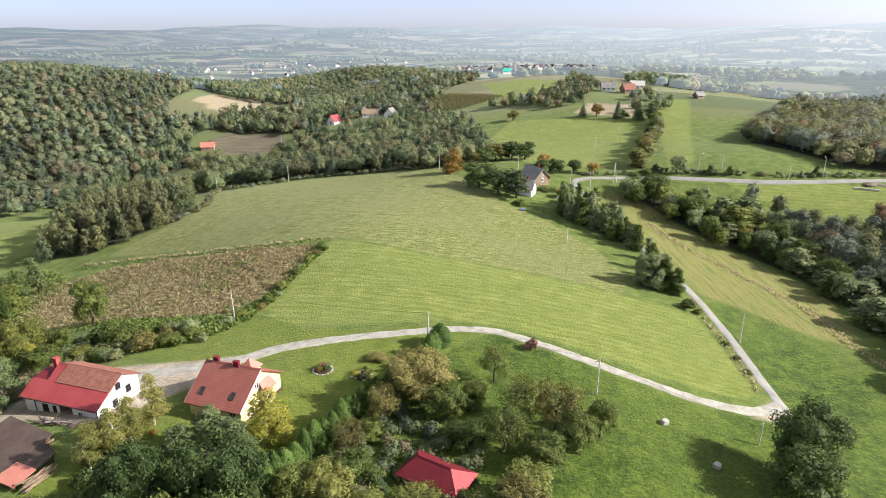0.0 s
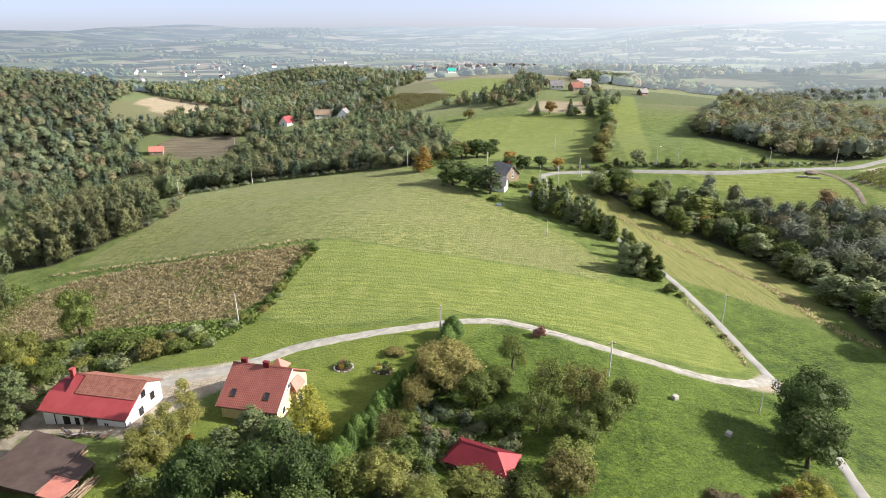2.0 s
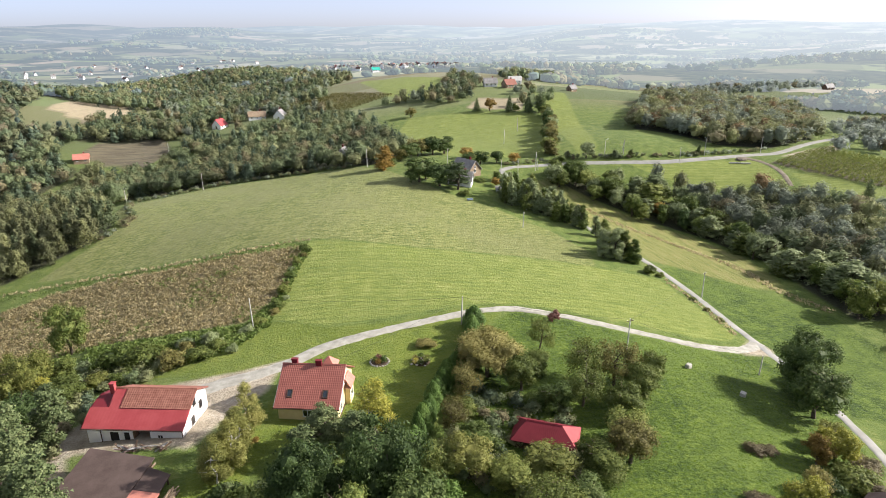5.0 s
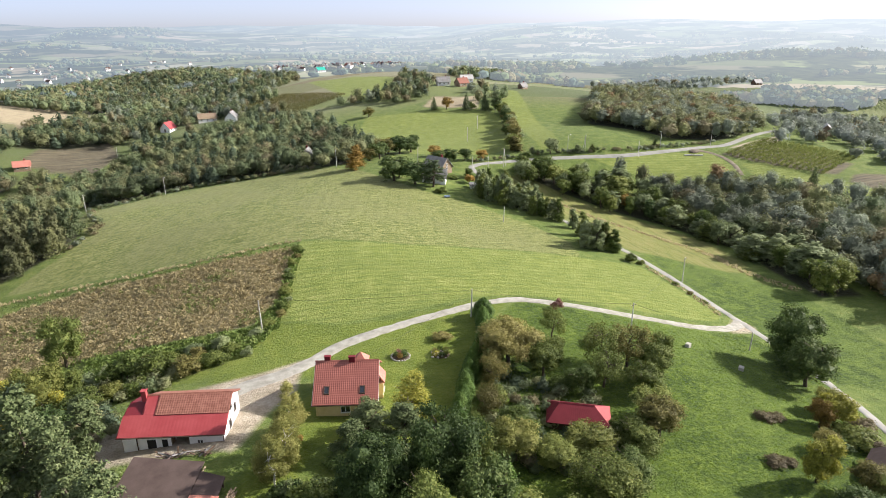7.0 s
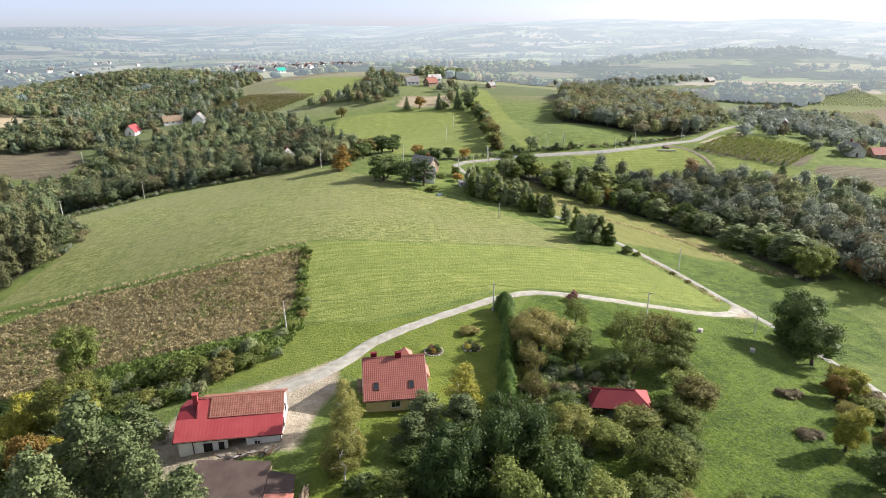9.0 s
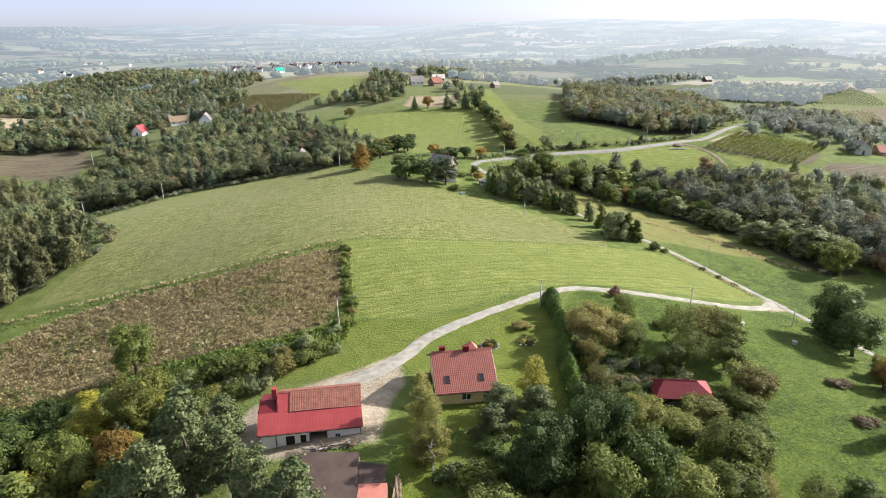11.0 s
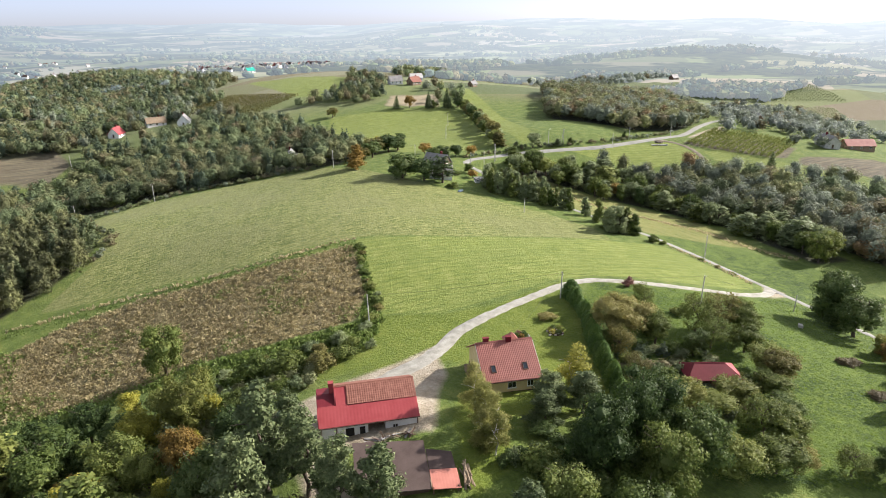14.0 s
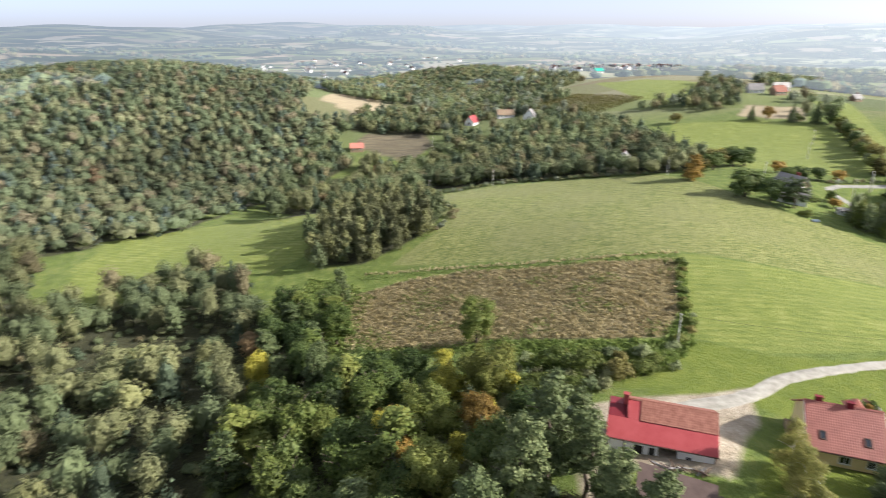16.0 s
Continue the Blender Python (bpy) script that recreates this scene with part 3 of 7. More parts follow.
# woods, whose brown-green floor is painted dark for the shade under the trees
HILL_WOOD = [(-212, 262), (-190, 300), (-204, 240), (-240, 210), (-268, 205), (-300, 150), (-420, 220), (-520, 420), (-530, 520), (-450, 560), (-320, 580), (-260, 600), (-235, 570), (-210, 528), (-208, 470), (-204, 446), (-166, 440), (-190, 380), (-185, 310)]
SLOPE_DEEP = [(-141, 166), (-137, 128), (-129, 90), (-113, 56), (-100, 20), (-180, 20), (-240, 90), (-270, 160), (-262, 206), (-236, 208), (-224, 178), (-208, 164), (-192, 180), (-176, 196), (-158, 192)]
SLOPE_EDGE = [(-113, 118), (-96, 110), (-98, 92), (-92, 66), (-78, 56), (-86, 44), (-112, 56), (-128, 90), (-136, 128), (-140, 166), (-122, 168), (-118, 140)]
HOUSE_WOOD = [(-185, 310), (-150, 388), (-166, 400), (-172, 425), (-150, 432), (-112, 424), (-100, 440), (-112, 470), (-150, 470), (-165, 440), (-192, 384)]
HOLLOW = [(-192, 298), (-166, 272), (-172, 250), (-150, 262), (-120, 262), (-104, 282), (-130, 330), (-126, 360), (-150, 388), (-142, 360)]
YOUNG = [(-136, 191), (-119, 188), (-106, 197), (-97, 206), (-93, 219), (-100, 240), (-118, 246), (-138, 236), (-144, 212)]
LANE_BELT = [(40, 199), (47, 193), (55, 181), (58, 166), (61.5, 166), (61, 184), (57, 204), (50, 212), (43, 211)]
VALLEY_EDGE = [(62, 229), (79, 234), (90, 224), (109, 219), (118, 205), (122, 170), (124, 130), (116, 100), (99, 105), (104, 130), (112, 142), (110, 158), (106, 176), (95, 189), (82, 207)]
VALLEY_DEEP = [(110, 219), (132, 206), (152, 200), (170, 178), (186, 150), (190, 110), (165, 70), (112, 84), (117, 100), (125, 130), (123, 170), (119, 205)]
OAK_WOOD = [(150, 303), (168, 252), (195, 243), (238, 262), (262, 285), (332, 378), (300, 440), (236, 418), (190, 360)]
MEADOW_WOOD = [(-100, 300), (-88, 292), (-66, 291), (-18, 273), (2, 262), (24, 285), (22, 330), (20, 392), (-2, 420), (-34, 430), (-52, 415), (-78, 400), (-86, 362), (-100, 352), (-122, 352), (-128, 330)]
RIDGE_WOOD = [(-235, 575), (-192, 532), (-156, 518), (-140, 525), (-110, 545), (-60, 560), (-40, 620), (-30, 690), (0, 735), (-60, 760), (-190, 750), (-260, 690)]
WOODS = [HILL_WOOD, SLOPE_DEEP, SLOPE_EDGE, HOLLOW, YOUNG, LANE_BELT, VALLEY_EDGE, VALLEY_DEEP, OAK_WOOD, MEADOW_WOOD, HOUSE_WOOD, RIDGE_WOOD]


def spread(core0, core1, step, lo, hi, grow=1.05):
    mid = list(np.arange(core0, core1 + step / 2, step))
    for side, end in ((1, hi), (-1, lo)):
        p, s = (mid[-1] if side > 0 else mid[0]), step
        while (p - end) * side < 0:
            s *= grow
            p += s * side
            mid = mid + [p] if side > 0 else [p] + mid
    return np.array(mid)


def make_ground():
    xs, ys = spread(-130, 130, 1.3, -900, 900), spread(40, 250, 1.3, -500, 950)
    X, Y = np.meshgrid(xs, ys)
    Z = land(X, Y)
    n, mrow = len(xs), len(ys)
    idx = np.arange(n * mrow).reshape(mrow, n)
    f = np.stack([idx[:-1, :-1], idx[:-1, 1:], idx[1:, 1:], idx[1:, :-1]], -1).reshape(-1, 4)
    f = f[np.hypot(X.ravel()[f[:, 0]], Y.ravel()[f[:, 0]]) < 650]
    me = mesh_from("ground", np.stack([X, Y, Z], -1).reshape(-1, 3), f)
    x, y = X.ravel(), Y.ravel()
    soft = np.maximum(0.9, np.hypot(x, y - 40) * 0.006)
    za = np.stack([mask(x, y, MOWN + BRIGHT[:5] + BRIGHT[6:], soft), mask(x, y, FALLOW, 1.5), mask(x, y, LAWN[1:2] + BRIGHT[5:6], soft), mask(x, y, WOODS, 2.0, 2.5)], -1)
    zb = np.stack([mask(x, y, DIRT, 1.3), mask(x, y, MEADOW, 1.0), mask(x, y, STUBBLE, soft), smooth(380, 470, np.hypot(x, y))], -1)
    zc = np.stack([mask(x, y, LAWN[:1] + LAWN[2:], 0.9), mask(x, y, DRY_SLOPE, 2.5), mask(x, y, STUBBLE[:1] + STUBBLE[3:4], 2.5), 0 * x + 1], -1)
    for nm, v in (("zone_a", za), ("zone_b", zb), ("zone_c", zc)):
        a = me.color_attributes.new(nm, "FLOAT_COLOR", "POINT")
        a.data.foreach_set("color", v.astype(np.float32).ravel())
    ob = finish("ground", me, M_GROUND, smooth_faces=True)
    tagged(ob, "rolling grassland with mown hay fields and a brown fallow", "ground", kind="structure")


def make_backdrop():
    a = np.radians(np.linspace(-180, 180, 361))
    r = np.array([630 * 1.018 ** i for i in range(116)])
    r = r[r < 4850]
    A, R = np.meshgrid(a, r)
    X, Y = R * np.sin(A), R * np.cos(A)
    Z = land(X, Y)
    Z[:5] -= np.array([6.0, 4.0, 2.4, 1.2, 0.5])[:, None]
    n, mrow = len(a), len(r)
    idx = np.arange(n * mrow).reshape(mrow, n)
    f = np.stack([idx[:-1, :-1], idx[:-1, 1:], idx[1:, 1:], idx[1:, :-1]], -1).reshape(-1, 4)
    f = f[:, ::-1]
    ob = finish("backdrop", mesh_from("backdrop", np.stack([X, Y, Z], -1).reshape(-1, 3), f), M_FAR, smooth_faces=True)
    tagged(ob, "distant rolling farmland and woods with painted-in autumn haze", "backdrop", kind="structure")


make_ground()
make_backdrop()


def smooth_line(pts, step=1.5):
    """Catmull-Rom through plan points."""
    p = [Vector((*q, 0)) for q in pts]
    p = [2 * p[0] - p[1]] + p + [2 * p[-1] - p[-2]]
    out = []
    for i in range(1, len(p) - 2):
        n = max(2, int((p[i + 1] - p[i]).length / step))
        for k in range(n):
            t = k / n
            out.append(0.5 * (2 * p[i] + (p[i + 1] - p[i - 1]) * t + (2 * p[i - 1] - 5 * p[i] + 4 * p[i + 1] - p[i + 2]) * t * t + (3 * p[i] - p[i - 1] - 3 * p[i + 1] + p[i + 2]) * t ** 3))
    out.append(p[-2])
    return out


def road(name, pts, widths, material, label, lift=0.06, verge=0.25):
    """A cambered strip that follows the ground, with ragged edges and a low side bank."""
    line = smooth_line(pts)
    rng = random.Random(len(pts))
    n = len(line)
    vs, fs = [], []
    cross = (-1.0, -0.8, -0.35, 0.0, 0.35, 0.8, 1.0)
    crown = (-0.12, 0.0, 0.03, 0.05, 0.03, 0.0, -0.12)
    for i, p in enumerate(line):
        d = (line[min(i + 1, n - 1)] - line[max(i - 1, 0)]).normalized()
        s = Vector((d.y, -d.x, 0))
        f = i / (n - 1) * (len(widths) - 1)
        k = min(int(f), len(widths) - 2)
        w = (widths[k] * (1 - f + k) + widths[k + 1] * (f - k)) / 2
        for c, z in zip(cross, crown):
            q = p + s * (c * w + (rng.uniform(-verge, verge) if abs(c) > 0.7 else 0))
            vs.append((q.x, q.y, gz(q.x, q.y) + lift + z))
    m = len(cross)
    for i in range(n - 1):
        for k in range(m - 1):
            fs.append((i * m + k, i * m + k + 1, (i + 1) * m + k + 1, (i + 1) * m + k))
    ob = finish(name, mesh_from(name, vs, np.array(fs)), material, smooth_faces=True)
    return tagged(ob, label, "road", kind="structure")


ROAD_MAIN = [(-56, 92), (-48, 95), (-42.5, 96.5), (-36.5, 99.5), (-31.5, 103), (-24.6, 105.3), (-16.1, 107.2), (-7.3, 108.8), (1.7, 110.5), (10.3, 110.4), (18.5, 106.9), (27.5, 102.3), (38, 97.6), (46.7, 94.7), (54.5, 93.9), (60.5, 95.5), (64.5, 98)]
ROAD_LANE = [(51, 52), (56, 62), (60, 74), (62.7, 85), (63.8, 96), (64.2, 107), (65, 120.5), (65.2, 132.5), (65.2, 146), (64, 165), (62, 185), (57, 205), (54, 222), (53, 234), (53.5, 241)]
ROAD_TOP = [(53.5, 241), (60, 245), (68, 245.8), (85, 245.6), (107, 240.8), (128, 236.5), (150, 236.0), (176, 237), (193, 238), (222, 251.5), (251, 264), (275, 272)]
ROAD_FAR = [(330, 396), (380, 420), (440, 455), (500, 500)]
road("road_gravel", ROAD_MAIN, [5.0, 3.6, 2.8, 2.6, 2.6, 2.6, 3.0], M_GRAVEL, "pale gravel farm track curving between fields", 0.07)
road("road_lane", ROAD_LANE, [2.1, 2.5, 2.8], M_ASPHALT, "narrow worn pale lane along the fields", 0.08, 0.12)
road("road_upper", ROAD_TOP, [3.2, 3.4, 3.6, 3.6], M_ASPHALT, "pale country road crossing the upper meadows", 0.10, 0.12)
ROAD_EARTH = [(166, 237.2), (171, 233.5), (175, 227.5), (175.5, 220), (173.5, 212), (169, 203)]
road("road_earth_track", ROAD_EARTH, [3.4, 2.6, 2.2], M_EARTH, "brown earth track turning off the upper road", 0.07, 0.3)
road("road_valley", ROAD_FAR, [4.5, 4.5], M_ASPHALT, "pale road between valley orchards", 0.12, 0.1)


# ---------------------------------------------------------------- trees and plants
def leaves(points, outward, size, rng, spread_n=0.9, ratio=0.8):
    """Two small leafy sprigs (triangles) about each point, facing roughly outward."""
    points = np.repeat(points, 2, 0) + rng.normal(0, 0.42 * size, (2 * len(points), 3))
    n = len(points)
    nrm = np.repeat(outward, 2, 0) + rng.normal(0, spread_n, (n, 3))
    nrm /= np.linalg.norm(nrm, axis=1, keepdims=True) + 1e-9
    ref = rng.normal(0, 1, (n, 3))
    a = np.cross(nrm, ref)
    a /= np.linalg.norm(a, axis=1, keepdims=True) + 1e-9
    b = np.cross(nrm, a)
    s = (size * rng.uniform(0.5, 1.3, n))[:, None] * 0.5
    return np.stack([points - a * s, points + a * s * 0.6 - b * s * ratio, points + a * s * 0.5 + b * s * ratio], 1)


def quads(name, q):
    """A mesh of separate faces: (n, corners, 3)."""
    n, k = q.shape[:2]
    return mesh_from(name, q.reshape(-1, 3), np.arange(n * k).reshape(n, k))


def lobe_points(lobes, n, rng, inner=0.25, up=0.25):
    """Points in and on a set of ellipsoidal lobes (x, y, z, rx, rz), denser at the skin and on top."""
    w = np.array([l[3] * l[3] + l[3] * l[4] for l in lobes])
    pick = rng.choice(len(lobes), n, p=w / w.sum())
    L = np.array(lobes)[pick]
    d = rng.normal(0, 1, (n, 3))
    d[:, 2] += up
    d /= np.linalg.norm(d, axis=1, keepdims=True)
    r = np.where(rng.random(n) < inner, rng.uniform(0.3, 0.8, n), rng.uniform(0.82, 1.08, n))[:, None]
    p = L[:, :3] + d * r * np.stack([L[:, 3], L[:, 3], L[:, 4]], 1)
    return p, d


def clumped(lobes, k, rng, size=(0.30, 0.50)):
    """The lobes with k smaller leafy clumps bulging out of each."""
    out = [(x, y, z, rx * 0.82, rz * 0.82) for x, y, z, rx, rz in lobes]
    for x, y, z, rx, rz in lobes:
        for i in range(k):
            d = rng.normal(0, 1, 3)
            d[2] += 0.35
            d /= np.linalg.norm(d)
            q = rng.uniform(*size)
            out.append((x + d[0] * rx * 0.8, y + d[1] * rx * 0.8, z + d[2] * rz * 0.8, rx * q, min(rx, rz) * q * 0.9))
    return out


def ico(sub):
    bm = bmesh.new()
    bmesh.ops.create_icosphere(bm, subdivisions=sub, radius=1.0)
    v = np.array([tuple(q.co) for q in bm.verts])
    f = np.array([[q.index for q in g.verts] for g in bm.faces])
    bm.free()
    return v, f


ICO = {1: ico(1), 2: ico(2)}


def cores(lobes, rng, keep=0.78, fine=()):
    """Dense inner foliage of each lobe as uneven facets; fine: lobes cut into smaller facets."""
    out = []
    for i, (x, y, z, rx, rz) in enumerate(lobes):
        v, f = ICO[2 if i in fine else 1]
        w = v * rng.uniform(0.80, 1.14, (len(v), 1)) * np.array([rx, rx, rz]) * keep + np.array([x, y, z])
        out.append(w[f])
    return np.concatenate(out)


def outward_of(p, d, amount=0.7):
    """Leaf directions: partly off their clump, partly off the whole crown."""
    c = np.array([0.0, 0.0, p[:, 2].min() + 0.42 * (p[:, 2].max() - p[:, 2].min())])
    g = (p - c) / np.array([1.0, 1.0, max(0.5, (p[:, 2].max() - p[:, 2].min()) / (np.ptp(p[:, 0]) + 1e-6))])
    g /= np.linalg.norm(g, axis=1, keepdims=True) + 1e-9
    o = d + g * amount
    return o / (np.linalg.norm(o, axis=1, keepdims=True) + 1e-9)


def round_lobes(rng, r, h, base, count=13, squash=1.0):
    """A broad crown: uneven lobes spread over a dome."""
    out = []
    cz, rz = (base + h) / 2, (h - base) / 2
    for i in range(count):
        t = rng.uniform(0, 2 * math.pi)
        u = rng.uniform(-1.0, 0.9)
        k = math.sqrt(max(0, 1 - (u * (0.72 if u < 0 else 1.0)) ** 2)) * rng.uniform(0.5, 0.72)
        lr = r * rng.uniform(0.24, 0.42)
        out.append((r * k * math.cos(t), r * k * math.sin(t), cz + rz * u * 0.70, lr, lr * rng.uniform(0.7, 0.95) * squash))
    out.append((0, 0, cz, r * 0.68, rz * 0.74))
    return out


def tall_lobes(rng, r, h, base, count=12):
    """A narrow crown, widest below its middle."""
    out = []
    for i in range(count):
        f = (i + rng.uniform(0.2, 0.8)) / count
        z = base + (h - base) * f * 0.93
        w = r * (0.45 + 0.75 * math.sin(math.pi * min(1, f * 0.8 + 0.2))) * (1 - f * 0.35) * 0.62
        t = rng.uniform(0, 2 * math.pi)
        lr = r * rng.uniform(0.34, 0.52) * (1.08 - 0.55 * f)
        out.append((w * 0.7 * math.cos(t), w * 0.7 * math.sin(t), z, lr, lr * 1.25))
    return out


def layer_lobes(rng, r, h, base, count=22):
    """A pine: flat plates of needles on spreading limbs, smaller towards the top."""
    out = []
    for i in range(count):
        f = (i / count) ** 0.9
        z = base + (h - base) * f
        w = r * (1.0 - 0.72 * f) * rng.uniform(0.35, 0.85)
        t = i * 2.4 + rng.uniform(-0.5, 0.5)
        lr = r * rng.uniform(0.24, 0.36) * (1.1 - 0.45 * f)
        out.append((w * math.cos(t), w * math.sin(t), z, lr, lr * 0.62))
    return out


def crown_mesh(shape, r, h, base, n, size, seed, full=True):
    rng = np.random.default_rng(seed)
    main = None
    if shape in ("round", "bush"):
        main = round_lobes(rng, r, h, base, 18 if shape == "round" else 7)
        p, d = lobe_points(clumped(main, 7 if shape == "round" else 4, rng), n, rng, 0.12)
    elif shape == "tall":
        main = tall_lobes(rng, r, h, base, 22)
        p, d = lobe_points(clumped(main, 4, rng), n, rng, 0.12)
    elif shape == "pine":
        main = layer_lobes(rng, r, h, base, 26)
        p, d = lobe_points(clumped(main, 3, rng), n, rng, 0.12)
    elif shape == "cone":
        f = 1 - np.sqrt(rng.random(n))
        t = rng.uniform(0, 2 * math.pi, n)
        ring = 0.82 + 0.18 * np.cos(f * 42)
        w = r * (1 - f) ** 0.9 * ring * rng.uniform(0.55, 1.08, n)
        p = np.stack([w * np.cos(t), w * np.sin(t), base + (h - base) * f - 0.12 * w], 1)
        d = np.stack([np.cos(t), np.sin(t), np.full(n, 0.25)], 1)
    else:  # column
        f = rng.random(n)
        t = rng.uniform(0, 2 * math.pi, n)
        w = r * np.sin(np.pi * np.clip(f * 0.72 + 0.28, 0, 1)) ** 0.7 * rng.uniform(0.7, 1.08, n) * (1 + 0.10 * np.sin(t * 5 + f * 9))
        p = np.stack([w * np.cos(t), w * np.sin(t), base + (h - base) * f], 1)
        d = np.stack([np.cos(t), np.sin(t), np.full(n, 0.35)], 1)
    p[:, 2] = np.maximum(p[:, 2], 0.08)
    q = leaves(p, outward_of(p, d) if shape not in ("cone", "column") else d, size, rng, 0.42)
    if full and main:
        inner = cores(main, rng, 0.62, (len(main) - 1,))
        inner[:, :, 2] = np.maximum(inner[:, :, 2], 0.1)
        q = np.concatenate([q, inner])
    return quads("crown", q)


def trunk_mesh(r, h, base, limbs, seed, girth, twigs=0):
    rng = random.Random(seed)
    vs, fs = [], []

    def add(path, radii, sides=6):
        v, f = tube(path, radii, sides)
        o = len(vs)
        vs.extend(v)
        fs.extend([tuple(i + o for i in q) for q in f])
    top = h * 0.82
    bend = [(rng.uniform(-1, 1) * r * 0.06 * i, rng.uniform(-1, 1) * r * 0.06 * i, top * i / 5) for i in range(6)]
    bend[0] = (0, 0, -0.6)
    add(bend, [girth * (1.25, 0.95, 0.8, 0.6, 0.38, 0.12)[i] for i in range(6)], 7)
    for k in range(limbs):
        f = rng.uniform(0.28, 0.8)
        i = int(f * 5)
        p = Vector(bend[i]).lerp(Vector(bend[min(5, i + 1)]), f * 5 - i)
        p.z = max(p.z, 0.5)
        t = k * 2.4 + rng.uniform(-0.4, 0.4)
        ln = r * rng.uniform(0.42, 0.70)
        e = p + Vector((math.cos(t) * ln, math.sin(t) * ln, ln * rng.uniform(0.35, 0.9)))
        m = p.lerp(e, 0.5) + Vector((0, 0, ln * 0.12))
        add([p, m, e], [girth * 0.38, girth * 0.24, girth * 0.07], 5)
        for j in range(twigs):
            q = m.lerp(e, rng.random())
            u = Vector((rng.uniform(-1, 1), rng.uniform(-1, 1), rng.uniform(0.1, 1))) * r * 0.33
            add([q, q + u * 0.6, q + u + Vector((0, 0, rng.uniform(-0.1, 0.3)))], [girth * 0.10, girth * 0.06, girth * 0.025], 3)
    return mesh_from("trunk", vs, np.array(fs))


SPECIES = {
    # shape, radius, height, crown base, limbs, girth, twigs, bark
    "round": ("round", 4.0, 9.0, 0.8, 7, 0.26, 0, "bark"),
    "broad": ("round", 6.0, 11.5, 0.9, 9, 0.36, 0, "bark"),
    "tall": ("tall", 2.4, 11.0, 0.9, 5, 0.17, 0, "bark"),
    "birch": ("tall", 2.4, 10.5, 0.9, 5, 0.11, 0, "birch"),
    "pine": ("pine", 3.4, 11.5, 2.4, 9, 0.22, 0, "bark"),
    "cone": ("cone", 2.6, 9.0, 0.5, 0, 0.16, 0, "bark"),
    "column": ("column", 1.0, 4.6, 0.05, 0, 0.10, 0, "bark"),
    "bush": ("bush", 2.4, 3.2, 0.1, 5, 0.08, 0, "bark"),
    "sparse": ("round", 3.6, 6.4, 0.9, 9, 0.20, 5, "bark"),
}
PLANT_MESHES = {}
LEAF_COUNT = {"near": (3800, 0.34), "mid": (1050, 0.52), "edge": (1900, 0.42)}


def plant_meshes(species, leaf, grade, variant):
    key = (species, leaf, grade, variant)
    if key not in PLANT_MESHES:
        shape, r, h, base, limbs, girth, twigs, bark = SPECIES[species]
        n, size = LEAF_COUNT[grade]
        if shape in ("cone", "column"):
            size *= 0.75 if shape == "cone" else 0.52
        if species == "broad":
            n = int(n * 1.9)
        if species == "birch":
            n, size = int(n * 1.15), size * 0.62
        if species == "bush":
            n, size = int(n * 0.36), size * 0.9
        if species == "sparse":
            n = int(n * 0.7)
            size *= 0.75
        seed = sum(ord(c) for c in species) * 7 + variant * 31
        crown = crown_mesh(shape, r, h, base, n, size, seed, species not in ("sparse", "birch"))
        crown.materials.append(LEAF[leaf])
        trunk = trunk_mesh(r, h, base, limbs, seed, girth, twigs)
        trunk.materials.append(M_BIRCH if bark == "birch" else M_BARK)
        PLANT_MESHES[key] = (trunk, crown)
    return PLANT_MESHES[key]


LABELS = {
    ("round", "dark"): "broad dark green deciduous tree with a dense crown", ("round", "green"): "broad green deciduous tree with an uneven crown",
    ("round", "olive"): "broad olive green tree just turning in autumn", ("round", "lime"): "yellow-green deciduous tree in early autumn", ("round", "yellow"): "deciduous tree with bright yellow autumn leaves",
    ("round", "mist"): "rounded tree of the valley wood with haze painted into its grey-green leaves", ("tall", "mist"): "slender tree beside the fields with haze painted into its grey-green leaves", ("round", "rust"): "deciduous tree with rust orange autumn leaves", ("round", "brown"): "walnut tree with thinning brownish leaves",
    ("tall", "green"): "slender green tree with an upright crown", ("tall", "lime"): "slender yellow-green tree in autumn leaf", ("tall", "olive"): "slender olive green young tree",
    ("tall", "dark"): "slender dark green tree in a belt", ("birch", "birch"): "slim birch with white bark and thin yellowing leaves", ("birch", "yellow"): "slim birch with bright yellow autumn leaves", ("pine", "blue"): "bluish green pine with layered limbs",
    ("cone", "blue"): "dark bluish conical spruce in rough meadow", ("cone", "hedge"): "clipped green conical thuja beside the track", ("column", "hedge"): "tall green thuja of a garden hedge",
    ("sparse", "brown"): "half bare fruit tree with brownish twigs", ("sparse", "olive"): "old apple tree with thin olive leaves",
}


def plant(species, leaf, x, y, r, h, grade="mid", variant=0, turn=0.0, group="", name="tree", label="", category=""):
    """One tree or bush standing on the ground, scaled to radius r and height h."""
    sp = SPECIES[species]
    if sp[0] == "tall":
        r *= 1.3
    trunk, crown = plant_meshes(species, leaf, grade, variant)
    lab = label or LABELS.get((species, leaf)) or (("low dark bush of withered twigs in rough grass" if leaf == "twig" else "low " + leaf + " leafy bush in rough grass") if species == "bush" else "deciduous tree with " + leaf + " leaves beside the fields")
    t = thing(name, x, y, gz(x, y) - 0.1, turn, lab, category or ("bush" if species == "bush" else "tree"), group, (r / sp[1], r / sp[1], h / sp[2]))
    a = new("trunk", trunk)
    a.parent = t
    b = new("crown", crown)
    b.parent = t
    return t


